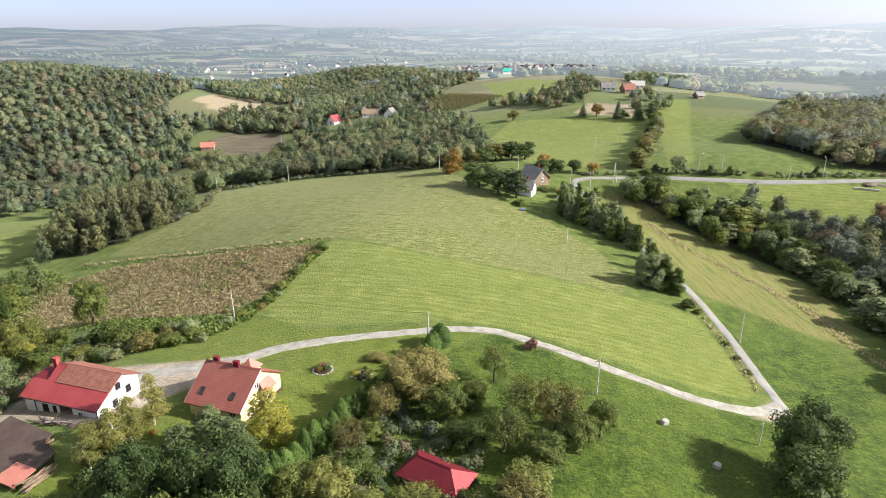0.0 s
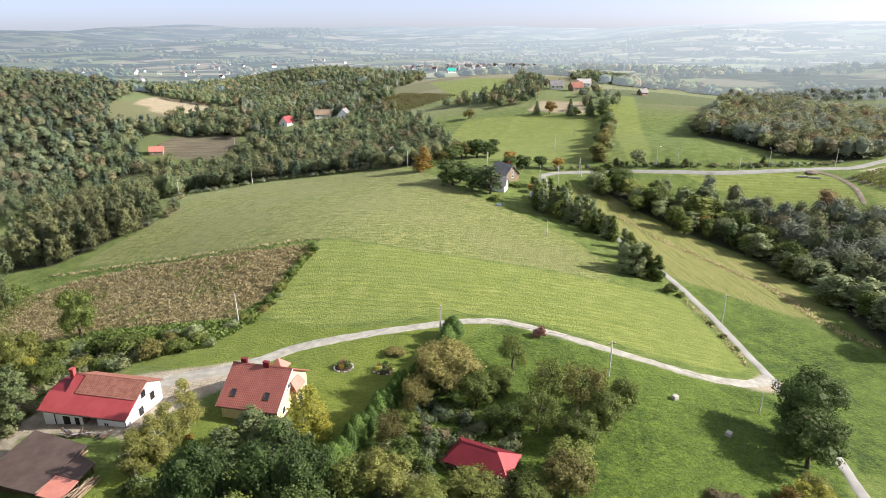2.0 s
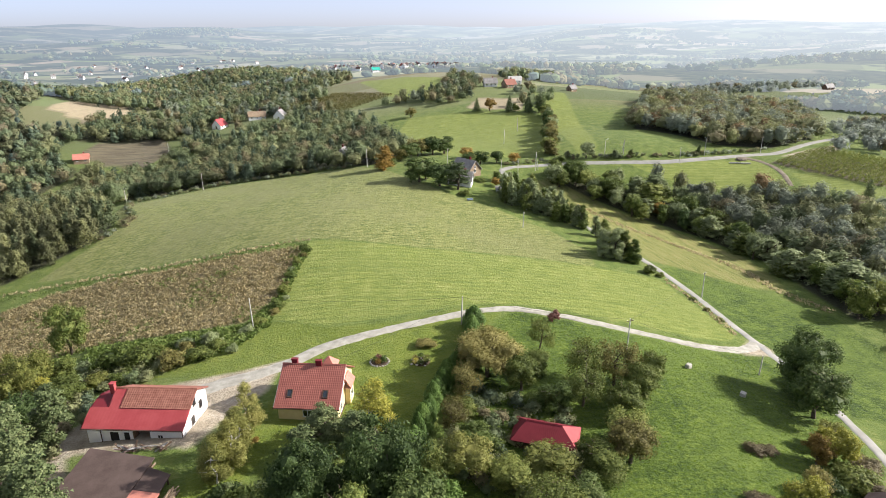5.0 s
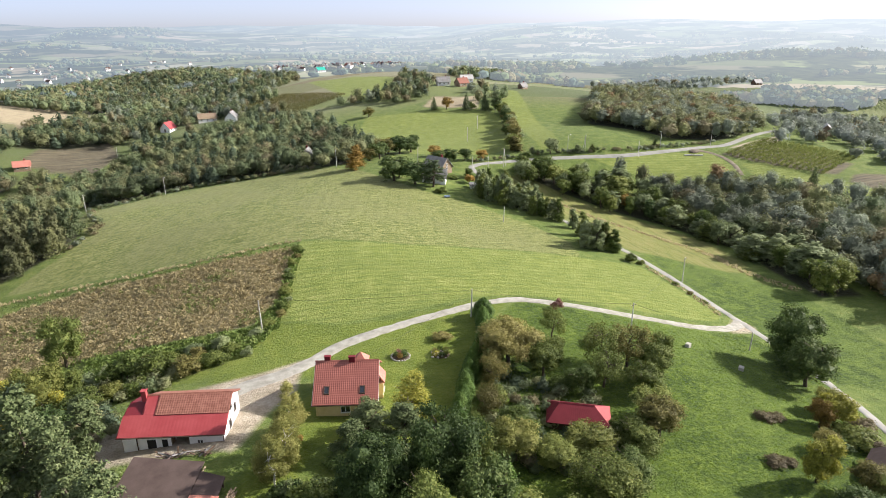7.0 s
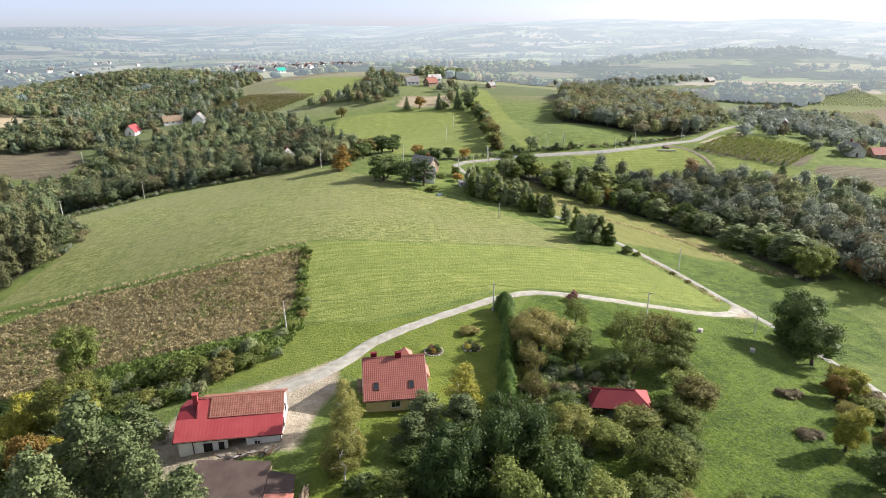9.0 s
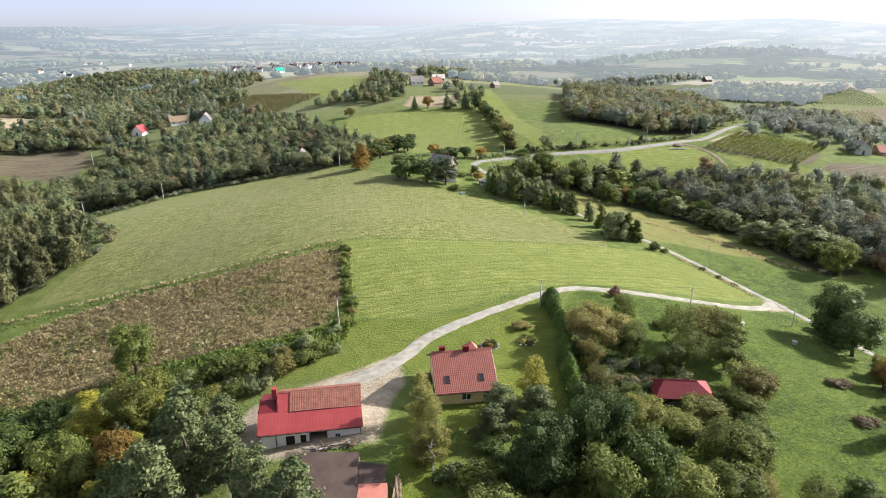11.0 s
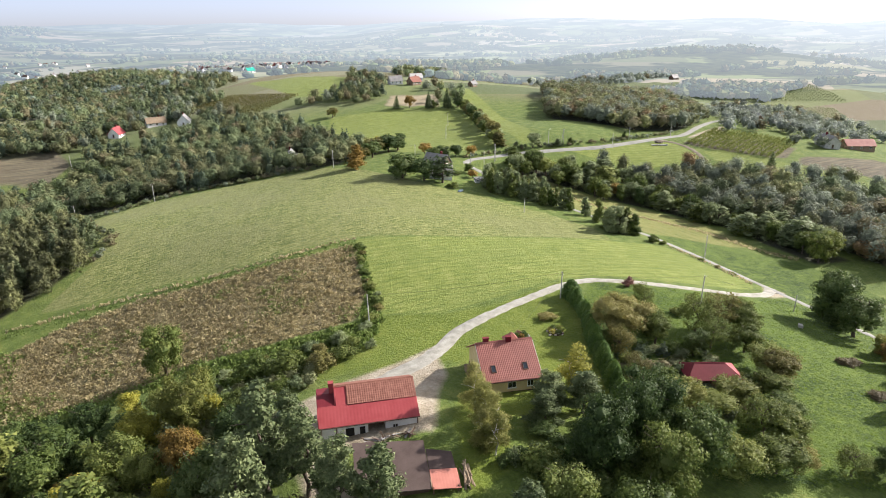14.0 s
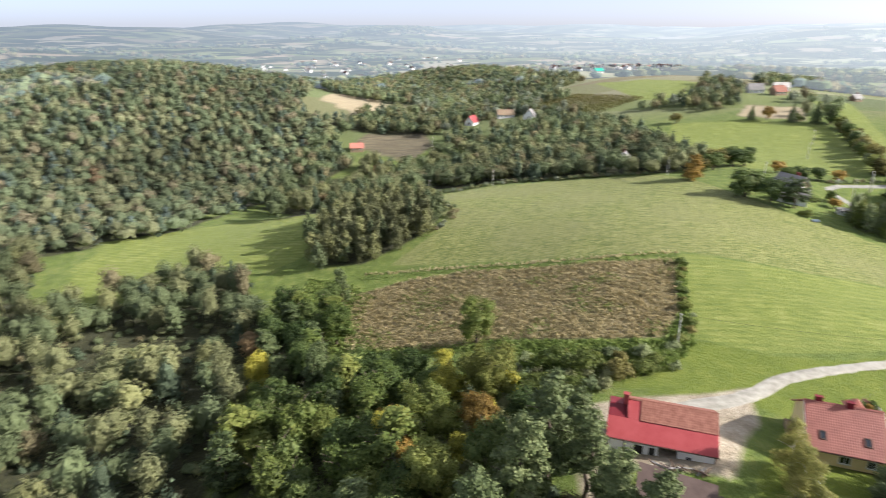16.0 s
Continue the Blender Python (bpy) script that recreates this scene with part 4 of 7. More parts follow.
def scatter(poly, gap, seed, jitter=0.42):
    """Uneven points in a plan polygon, about gap apart."""
    rng = random.Random(seed)
    xs, ys = [p[0] for p in poly], [p[1] for p in poly]
    out = []
    y, row = min(ys), 0
    while y <= max(ys):
        x = min(xs) + (gap / 2 if row % 2 else 0)
        while x <= max(xs):
            px, py = x + rng.uniform(-jitter, jitter) * gap, y + rng.uniform(-jitter, jitter) * gap
            if bool(inside(np.array([px]), np.array([py]), poly)[0]):
                out.append((px, py))
            x += gap
        y += gap * 0.87
        row += 1
    return out


def grove(poly, gap, seed, mixture, rr, hh, grade="mid", group="", variants=3):
    """A stand of single trees. mixture: (species, leaf, share)."""
    rng = random.Random(seed)
    for x, y in scatter(poly, gap, seed):
        k = rng.choices(mixture, [m[2] for m in mixture])[0]
        s = rng.uniform(0.75, 1.25)
        plant(k[0], k[1], x, y, rng.uniform(*rr) * s ** 0.5, rng.uniform(*hh) * s ** 0.5, grade, rng.randrange(variants), rng.uniform(0, 360), group)


# Tones paled and greyed to put air haze into the leaf colour, mist and haze most
TINTS = {"dark": (0.110, 0.148, 0.090), "green": (0.170, 0.212, 0.104), "olive": (0.225, 0.240, 0.116), "lime": (0.285, 0.298, 0.132),
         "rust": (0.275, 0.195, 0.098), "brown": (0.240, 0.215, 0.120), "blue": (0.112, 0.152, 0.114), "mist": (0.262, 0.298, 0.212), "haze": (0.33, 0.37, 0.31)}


OPEN_GROUND = [(-2, 486, 27, 25), (-62, 520, 24, 13), (-25, 605, 26, 14), (-115, 470, 16, 9), (-60, 440, 34, 7), (-128, 560, 20, 10)]      # meadows and vines between the far woods: centre and half-widths
CLEARINGS = [(-80, 452), (-55, 468), (-38.5, 454), (-8, 306), (-155.5, 401)]      # open ground about single houses


def far_wood(name, polys, gap, seed, shares, rr, hh, per=64, size=1.5, label="", upright=False, material=None):
    """Many trees far off as one mesh of leaf clusters; each tree has its own tone."""
    rng = np.random.default_rng(seed)
    pts = [p for i, poly in enumerate(polys) for p in scatter(poly, gap, seed + i)]
    pts = [p for p in pts if not any(abs(p[0] - cx) < 9 and -20 < p[1] - cy < 7 for cx, cy in CLEARINGS)]
    if name == "far_wood":
        pts = [p for p in pts if all(((p[0] - gx) / a) ** 2 + ((p[1] - gy) / b) ** 2 > 1 for gx, gy, a, b in OPEN_GROUND)]
    if name == "slope_wood":
        pts = [p for p in pts if all(math.hypot(p[0] - gx, p[1] - gy) > gr for gx, gy, gr in GLADES)]
    stand = np.array([0.96, 0.97, 1.08]) if label.startswith("dark mixed forest") else np.ones(3)     # a stand of darker, bluer trees
    names = list(shares)
    pr = np.array([shares[k] for k in names], float)
    pr /= pr.sum()
    qs, tints = [], []
    P = np.array(pts)
    zs = land(P[:, 0], P[:, 1])
    for (x, y), z in zip(pts, zs):
        kind = names[rng.choice(len(names), p=pr)]
        r, h = rng.uniform(*rr), rng.uniform(*hh)
        if upright:
            lobes = tall_lobes(rng, r * 1.3, h, h * 0.1, 9)
        elif kind in ("dark", "blue"):
            lobes = None
        else:
            lobes = round_lobes(rng, r, h, h * 0.12, 2 if per < 40 else 4 if per < 120 else 8) + [(0, 0, h * 0.52, r * 0.8, h * 0.42)]
        if lobes is None:
            f = 1 - np.sqrt(rng.random(per))
            t = rng.uniform(0, 2 * math.pi, per)
            lobes = [(0, 0, h * 0.36, r * 0.72, h * 0.34), (0, 0, h * 0.68, r * 0.42, h * 0.28)]
            w = r * 0.8 * (1 - f) ** 0.8 * rng.uniform(0.6, 1.1, per)
            p = np.stack([w * np.cos(t), w * np.sin(t), h * (0.1 + 0.98 * f)], 1)
            d = np.stack([np.cos(t), np.sin(t), np.full(per, 0.5)], 1)
        else:
            p, d = lobe_points(lobes, per, rng, 0.06, 0.5)
            d = outward_of(p, d, 0.8)
        q = np.concatenate([leaves(p, d, size, rng, 0.20, 0.85), cores(lobes[-2:] if per < 100 else lobes[-5:], rng, 0.78)]) + np.array([x, y, z])
        qs.append(q)
        c = np.array(TINTS[kind]) * rng.uniform(0.78, 1.12) * (1.0 + 0.45 * noise.noise(Vector((x / 70, y / 70, 5.0)))) * stand
        tints.append(np.repeat(np.append(c, 1.0)[None], len(q) * 3, 0))
    me = quads(name, np.concatenate(qs))
    a = me.color_attributes.new("tint", "FLOAT_COLOR", "POINT")
    a.data.foreach_set("color", np.concatenate(tints).astype(np.float32).ravel())
    ob = finish(name, me, material or M_WOODLAND)
    return tagged(ob, label, "woodland", kind="stuff")


def strip_of(pts, w):
    line = smooth_line(pts, 4)
    left, right = [], []
    for i, p in enumerate(line):
        d = (line[min(i + 1, len(line) - 1)] - line[max(i - 1, 0)]).normalized()
        left.append((p.x - d.y * w, p.y + d.x * w))
        right.append((p.x + d.y * w, p.y - d.x * w))
    return left + right[::-1]


def garden_and_orchard():
    R = [
        ("birch", "birch", -43.4, 77.0, 2.3, 8.8), ("birch", "birch", -46.8, 66.0, 2.2, 7.8), ("birch", "birch", -45.2, 69.2, 2.3, 8.2), ("birch", "birch", -44.6, 72.6, 2.2, 8.0), ("birch", "birch", -47.4, 68.4, 1.9, 6.6),
        ("birch", "yellow", -25.6, 74.6, 3.2, 9.0), ("pine", "blue", -32.6, 72.0, 3.9, 6.8), ("pine", "blue", -28.6, 68.8, 3.9, 7.4), ("pine", "blue", -36, 68.8, 3.2, 6.0),
        ("broad", "dark", -26.8, 58.4, 6.0, 14.6), ("broad", "dark", -35.6, 56.6, 5.2, 12.8), ("round", "dark", -24, 51.2, 4.6, 12.0), ("round", "green", -30.5, 50, 4.4, 11.6),
        ("round", "green", -44.8, 53, 4.0, 8.4), ("pine", "blue", -51.5, 52, 3.6, 8.4),
        ("broad", "brown", -3.8, 85.8, 6.4, 9.8), ("sparse", "brown", -9.6, 80, 3.2, 6.8), ("sparse", "olive", 9, 92.2, 3.0, 6.8), ("round", "olive", 0.5, 80.5, 3.6, 7.1),
        ("sparse", "olive", 12.8, 81, 4.6, 8.8), ("sparse", "brown", 17.6, 79.6, 4.8, 9.0), ("round", "green", 24.6, 79.4, 2.9, 7.6), ("round", "olive", 19.5, 75, 3.8, 7.6),
        ("sparse", "olive", 9, 74.5, 4.0, 7.3), ("round", "green", 3.6, 74, 3.2, 5.9), ("round", "olive", 14.5, 71, 3.6, 6.8), ("round", "green", 5.5, 86, 2.8, 4.6),
        ("round", "olive", 10.6, 64.0, 4.4, 6.4), ("round", "olive", 4.6, 58.6, 3.8, 5.2), ("round", "lime", -3.2, 60.2, 4.2, 5.2), ("round", "olive", -9, 59.4, 3.8, 4.6), ("round", "lime", -14.3, 61.8, 3.8, 7.6),
        ("sparse", "brown", -13.8, 72.2, 2.9, 5.9), ("round", "olive", -18.6, 62, 3.4, 6.8), ("round", "brown", 9.6, 60.6, 4.2, 7.2), ("round", "green", -12, 66.5, 2.9, 5.4),
        ("broad", "dark", 56.5, 76.5, 6.6, 13.6), ("round", "dark", 51.6, 69.4, 5.4, 11.6), ("round", "rust", 39.4, 57.0, 2.6, 5.6), ("round", "yellow", 42.2, 56.6, 3.3, 7.0),
        ("round", "yellow", 25.0, 45.9, 3.1, 8.4), ("sparse", "olive", -6.4, 53, 4.8, 6.4), ("sparse", "brown", -9.8, 45.2, 2.8, 5.2), ("round", "olive", -5.5, 50.5, 4.2, 6.4), ("round", "dark", -0.8, 52.6, 3.4, 5.8), ("round", "lime", 45.6, 60.6, 2.6, 6.0),
        ("round", "olive", -18.6, 48.6, 4.4, 7.0), ("round", "olive", -12.5, 46.5, 4.2, 6.4), ("round", "green", -38.5, 47, 4.2, 7.8), ("round", "olive", 30.8, 39.6, 3.8, 5.8), ("sparse", "brown", 33.5, 51.0, 2.4, 4.2),
        ("sparse", "olive", -3.0, 41.2, 3.0, 4.8), ("round", "green", 0.8, 38.0, 3.4, 5.4), ("round", "dark", 22.0, 37.6, 3.8, 6.4), ("round", "brown", 29.6, 41.6, 3.2, 5.6),
    ]
    for i, (s, l, x, y, r, h) in enumerate(R):
        plant(s, l, x, y, r, h, "near", i % 4, i * 67)
    B = [("bush", "green", -7.0, 85.0, 3.0, 3.0), ("bush", "dark", 59.6, 80.6, 4.0, 4.6), ("bush", "dark", 53.4, 74.0, 3.4, 3.6), ("bush", "twig", 31.3, 60.9, 2.2, 1.3), ("bush", "twig", 33.4, 60.2, 1.8, 1.0), ("bush", "twig", 22.7, 51.0, 2.1, 1.2), ("bush", "twig", 24.6, 50.2, 1.7, 0.9), ("bush", "dark", 35.0, 51.0, 2.6, 3.0), ("bush", "twig", 45.0, 54.0, 3.6, 2.6), ("bush", "twig", 42.0, 48.5, 3.0, 2.4),
         ("bush", "olive", 40.5, 52.0, 4.0, 3.2), ("bush", "green", 4.0, 84.0, 2.6, 2.8), ("bush", "olive", 15.5, 88.0, 2.2, 2.0), ("bush", "olive", -10.5, 76.0, 2.6, 2.8),
         ("bush", "green", -10.0, 66.5, 2.4, 2.8), ("bush", "olive", 2.5, 62.0, 2.6, 2.8), ("bush", "green", 1.0, 76.5, 2.4, 2.4), ("bush", "dark", -37.5, 66.5, 3.0, 2.4),
         ("bush", "dark", -31.5, 64.0, 3.2, 2.6), ("bush", "olive", -64.5, 109.0, 4.4, 4.9), ("bush", "brown", -59.0, 107.0, 3.6, 3.8), ("bush", "green", -70.0, 112.5, 4.4, 5.1), ("bush", "olive", -54.0, 107.5, 3.1, 3.0),
         ("bush", "lime", -71.5, 104.5, 3.0, 3.2), ("bush", "green", -76.0, 104.0, 3.6, 4.0), ("bush", "green", -67.5, 103.5, 2.6, 2.6), ("bush", "olive", 60.6, 136.0, 2.6, 2.6), ("bush", "olive", 62.0, 133.2, 1.5, 1.5),
         ("bush", "olive", 62.6, 119.0, 1.2, 1.0), ("bush", "brown", 62.0, 113.0, 1.2, 0.9), ("bush", "olive", 62.6, 108.0, 1.0, 0.8), ("bush", "dark", 57.0, 74.0, 3.0, 3.2), ("bush", "olive", 47.0, 61.0, 2.6, 2.2)]
    for i, (s, l, x, y, r, h) in enumerate(B):
        plant(s, l, x, y, r, h, "near", i % 3, i * 51, "", "bush")
    for i in range(16):                                     # dark shrubs under the tall garden trees
        plant("bush", ("dark", "green", "dark", "hedge")[i % 4], -43 + 1.5 * i + 1.5 * math.sin(i * 4.3), 57.5 + 4.5 * math.sin(i * 2.3), 3.0 + 0.5 * math.sin(i), 3.4 + 0.8 * math.sin(i * 1.7), "edge", i % 3, i * 45, "garden shrubs", "bush", "dense dark green shrub under tall garden trees")
    for i in range(9):                                      # low dark hedge below the birches
        plant("bush", ("dark", "blue", "dark")[i % 3], -46.6 + 1.3 * i, 63.6 - 0.2 * i + 0.4 * math.sin(i * 2.0), 1.7, 2.3 + 0.3 * math.sin(i * 1.3), "edge", i % 3, i * 70, "garden shrubs", "bush", "low dark green hedge shrub beside the lawn")
    plant("bush", "rust", -42.6, 74.6, 0.9, 0.9, "edge", 0, 0, "", "bush", "small reddish shrub beside the birches")
    rng = random.Random(77)
    for i, p in enumerate(smooth_line([(-45.5, 116), (-40.5, 122), (-38.0, 132), (-35.6, 143), (-32.6, 153)], 3.2)):
        r = rng.uniform(1.1, 2.2)
        plant("bush", ("mist", "olive", "brown", "green")[i % 4], p.x + rng.uniform(-0.9, 0.9), p.y, r, r * rng.uniform(0.7, 1.2), "near", i % 3, i * 51, "field edge shrubs", "bush")
    for i in range(14):
        r = rng.uniform(1.4, 2.8)
        plant("bush", ("mist", "olive", "green", "mist", "brown")[i % 5], -48 - 2.0 * i + rng.uniform(-1.5, 1.5), 110.5 + 0.45 * i + rng.uniform(-3.2, 3.2), r, r * rng.uniform(0.8, 1.3), "near", i % 3, i * 77, "", "bush")
    plant("bush", "pink", 17.1, 104.2, 1.7, 2.4, "near", 0, 0, "", "bush", "small shrub with pinkish bare twigs beside the track")
    plant("bush", "brown", -11.9, 98.6, 2.4, 1.6, "near", 1, 20, "", "bush", "rounded brownish shrub standing on the lawn")
    plant("column", "hedge", -0.6, 104.4, 2.1, 4.4, "near", 0, 0, "", "tree", "broad green thuja beside the gravel track")
    # thuja hedge down the lawn's edge
    for i, p in enumerate(smooth_line([(-1.6, 102.6), (-3.2, 98.4), (-5.0, 94.0), (-9.0, 88.5), (-12.8, 82.6), (-15.4, 78.2), (-17.4, 74.4), (-19.4, 70.8), (-21.4, 67.2), (-23.2, 64.2)], 1.5)):
        plant("column", "hedge", p.x, p.y, 1.3 + 0.2 * math.sin(i * 2.1), 4.7 + 0.6 * math.sin(i * 1.7) - (1.0 if i < 11 else 0), "near", i % 3, i * 40, "thuja hedge", "thuja")


def slope_trees():

    R = [("round", "green", -84.2, 131.5, 4.4, 12.5), ("broad", "lime", -82.0, 103.5, 5.6, 12.5), ("round", "yellow", -90.2, 104.0, 4.2, 9.0), ("pine", "blue", -76.0, 77.0, 5.6, 17.0),
         ("pine", "blue", -80.5, 70.0, 5.4, 16.0), ("pine", "blue", -71.6, 73.0, 4.4, 13.5), ("round", "rust", -85.3, 88.0, 3.6, 11.0), ("round", "olive", -94.0, 97.0, 4.6, 10.5),
         ("pine", "blue", -65.6, 63.0, 4.4, 11.5), ("round", "dark", -83.5, 80.0, 4.2, 11.0), ("round", "yellow", -83.6, 93.4, 2.2, 6.4), ("round", "rust", -96.5, 85.0, 2.8, 7.4), ("round", "yellow", -79.0, 103.0, 1.9, 6.6), ("round", "rust", -100.5, 98.5, 2.6, 7.0), ("round", "yellow", -88.0, 84.0, 2.0, 7.0), ("round", "yellow", -99.0, 92.0, 3.8, 10.0), ("round", "green", -104.0, 102.0, 4.8, 12.0),
         ("round", "dark", -77.0, 90.0, 4.0, 9.0), ("pine", "blue", -71.0, 83.5, 3.8, 10.5), ("round", "olive", -90.0, 90.0, 3.6, 10.0), ("pine", "blue", -69.5, 66.5, 4.0, 12.0), ("pine", "blue", -86.0, 64.0, 5.0, 15.0), ("round", "olive", -92.0, 76.0, 4.5, 12.0), ("round", "olive", -74.5, 99.0, 3.4, 6.5), ("round", "yellow", -91.5, 114.5, 3.6, 8.0), ("round", "dark", -98.0, 117.0, 4.2, 9.5), ("round", "olive", -86.0, 111.5, 3.8, 7.5), ("round", "dark", -105.0, 118.0, 4.4, 10.0), ("round", "olive", -79.5, 112.0, 3.2, 6.5), ("round", "dark", -111.0, 124.0, 4.2, 10.0), ("round", "dark", -93.0, 106.5, 4.0, 9.0)]
    for i, (s, l, x, y, r, h) in enumerate(R):
        plant(s, l, x, y, r, h, "near", i % 4, i * 71)


MIXED = [("round", "mist", 2.5), ("round", "green", 4), ("round", "olive", 2), ("round", "dark", 1), ("round", "rust", 0.4), ("tall", "mist", 3), ("tall", "olive", 2)]
garden_and_orchard()
slope_trees()
# bank below the fallow and the wooded slope; the deeper wood is one mass
SLOPE = [("round", "green", 1.6), ("round", "olive", 1.2), ("round", "dark", 6), ("pine", "blue", 3), ("tall", "green", 2), ("tall", "olive", 1.2), ("round", "yellow", 0.7)]
grove(SLOPE_EDGE, 6.4, 3, SLOPE, (3.2, 4.8), (9.0, 13.5), "edge", "wooded slope")
GLADES = [(-160, 150, 11), (-182, 148, 12), (-150, 118, 10), (-196, 128, 9), (-134, 100, 8), (-170, 98, 9)]
far_wood("slope_wood", [SLOPE_DEEP, HOLLOW], 7.4, 61,
         {"green": 5, "olive": 4, "lime": 1.4, "dark": 0.8, "brown": 0.6, "rust": 0.2}, (3.0, 5.2), (7, 14), 230, 0.72, "mixed wood filling the slope below the fields")
# young plantation beside the meadow
far_wood("young_plantation", [YOUNG], 4.4, 5, {"olive": 5, "lime": 3, "green": 2}, (2.0, 2.7), (8.5, 12.5), 300, 0.75, "young plantation of slender olive green trees beside the meadow", True)
# belt along the lane
grove(LANE_BELT, 3.6, 7, [("tall", "mist", 4), ("tall", "green", 2), ("tall", "olive", 2)], (1.7, 2.3), (8.0, 10.5), "mid", "trees along the lane")
for i, (x, y, r, h, l) in enumerate([(52.0, 147.0, 2.4, 9.2, "mist"), (55.0, 145.5, 2.5, 9.8, "mist"), (57.6, 145.6, 2.5, 9.4, "olive"), (60.2, 144.2, 2.2, 7.2, "green"), (55, 151, 2.2, 8.0, "green"), (58.5, 150, 2.2, 8.6, "mist"), (59, 160, 2.0, 8.6, "green"), (60, 154, 1.9, 7.6, "mist")]):
    plant("tall", l, x, y, r, h, "near", i % 4, i * 50, "trees along the lane")
# wooded valley: its near edge tree by tree, the rest as one mass
grove(VALLEY_EDGE, 6.6, 9, MIXED, (3.6, 5.2), (7.0, 10.5), "mid", "wooded valley")
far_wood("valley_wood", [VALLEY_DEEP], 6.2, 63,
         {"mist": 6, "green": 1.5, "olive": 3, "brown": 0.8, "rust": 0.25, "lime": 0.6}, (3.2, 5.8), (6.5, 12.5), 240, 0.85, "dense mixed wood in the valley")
# around the far farmhouse
for i, (s, l, x, y, r, h) in enumerate([("round", "dark", 13.5, 222.5, 6.8, 10.6), ("round", "dark", 20.5, 217.0, 6.8, 10.2), ("pine", "blue", 26.5, 213.5, 6.4, 10.6), ("round", "green", 17.0, 227, 5.0, 8.4), 
                                        ("round", "brown", 24, 275, 6.2, 9.5), ("round", "dark", 31.7, 276, 6.6, 9.4), ("round", "dark", 38, 279, 6.2, 8.8), ("round", "yellow", 27, 281, 4.6, 8.6), ("round", "dark", 41, 248, 3.8, 6.6), ("round", "dark", 47, 250, 4.0, 6.4), ("round", "rust", 44, 262, 3.6, 6.0),
                                        ("round", "dark", 55, 252, 3.8, 6.0), ("round", "green", 46.5, 226, 2.8, 4.6), ("round", "rust", 44, 219, 2.4, 4.2), 
                                        ("tall", "dark", 150.8, 241, 1.5, 4.6), ("cone", "blue", 180.2, 176.9, 3.6, 10.5), ("round", "dark", 84, 246.5, 2.6, 4.4), ("round", "rust", 63, 251, 3.2, 5.5), ("bush", "olive", 27, 206, 3.0, 2.4), ("bush", "green", 39, 225, 3.4, 1.6), ("bush", "green", 74, 236, 3.0, 2.6)]):
    plant(s, l, x, y, r, h, "mid", i % 3, i * 37)
# hedgerow climbing between the upper meadows
for i, p in enumerate(smooth_line([(84, 259), (90, 272), (96, 288), (106, 310), (118, 338), (125, 364)], 4.6)):
    plant("round" if i % 4 else "tall", ("brown", "olive", "dark", "brown", "mist")[i % 5], p.x + 1.5 * math.sin(i * 5.1), p.y, 3.9 + 0.8 * math.sin(i * 1.9), 7.4 + 1.6 * math.sin(i * 2.7), "mid", i % 3, i * 61, "hedgerow")
# tree row below the hilltop houses and single trees by the upper road
for i, (s, l, x, y, r, h) in enumerate([("cone", "blue", 87.5, 386.4, 3.2, 9.0), ("round", "rust", 95.5, 383.1, 4.4, 9.5), ("cone", "blue", 106.5, 376.3, 3.8, 11.0), ("bush", "olive", 110.5, 376.6, 3.6, 5.0),
                                        ("cone", "blue", 117.5, 371.0, 4.2, 13.0), ("pine", "blue", 123.5, 367.4, 4.8, 11.0), ("round", "dark", 126.0, 369.5, 4.4, 10.0), ("round", "brown", 44.4, 392.4, 4.2, 7.5),
                                        ("round", "mist", 97.0, 248.5, 4.6, 8.2), ("tall", "mist", 109.6, 244.6, 1.8, 4.2), ("tall", "olive", 117.0, 243.6, 1.6, 3.8), ("tall", "mist", 89.6, 252.0, 1.6, 3.6),
                                        ("tall", "rust", 4.2, 248.0, 4.0, 11.0), ("round", "dark", 19.0, 266.5, 5.4, 9.0), ("round", "brown", 14.0, 264.0, 3.8, 6.6), ("bush", "olive", 8.0, 256.0, 3.4, 3.2)]):
    plant(s, l, x, y, r, h, "mid", i % 3, i * 43)
# woods further off
far_wood("far_wood", [OAK_WOOD], 6.0, 21, {"mist": 3, "olive": 5, "brown": 2, "rust": 0.5, "lime": 2}, (4.0, 6.2), (8, 12.5), 110, 1.05, "autumn oak wood on the upper meadow")
far_wood("far_wood", [MEADOW_WOOD], 6.0, 23,
         {"green": 5, "dark": 2.5, "olive": 4, "lime": 0.5, "brown": 1.0}, (3.2, 5.6), (6, 12), 130, 0.9, "mixed wood in the hollow behind the meadow")
far_wood("far_wood", [HILL_WOOD], 6.4, 25, {"dark": 2, "blue": 1.0, "green": 6, "olive": 5, "brown": 1.2, "rust": 0.12}, (3.2, 5.6), (5.5, 9.5), 32, 1.25, "dark mixed forest covering the hillside")
far_wood("far_wood", [[(-112, 430), (-80, 455), (-40, 462), (-10, 470), (0, 520), (-10, 570), (30, 620), (40, 700), (-60, 760), (-150, 740), (-160, 640), (-130, 560), (-120, 500)], [(44, 438), (62, 430), (100, 436), (118, 470), (112, 530), (96, 500), (70, 445)], [(118, 385), (134, 382), (152, 400), (140, 408), (120, 398)],
         [(150, 500), (200, 520), (240, 600), (160, 560)]], 8.0, 27, {"green": 5, "olive": 4, "brown": 1.4, "dark": 3, "mist": 2, "lime": 0.6}, (2.8, 4.8), (5, 11), 70, 1.35, "mixed trees round the hilltop village")
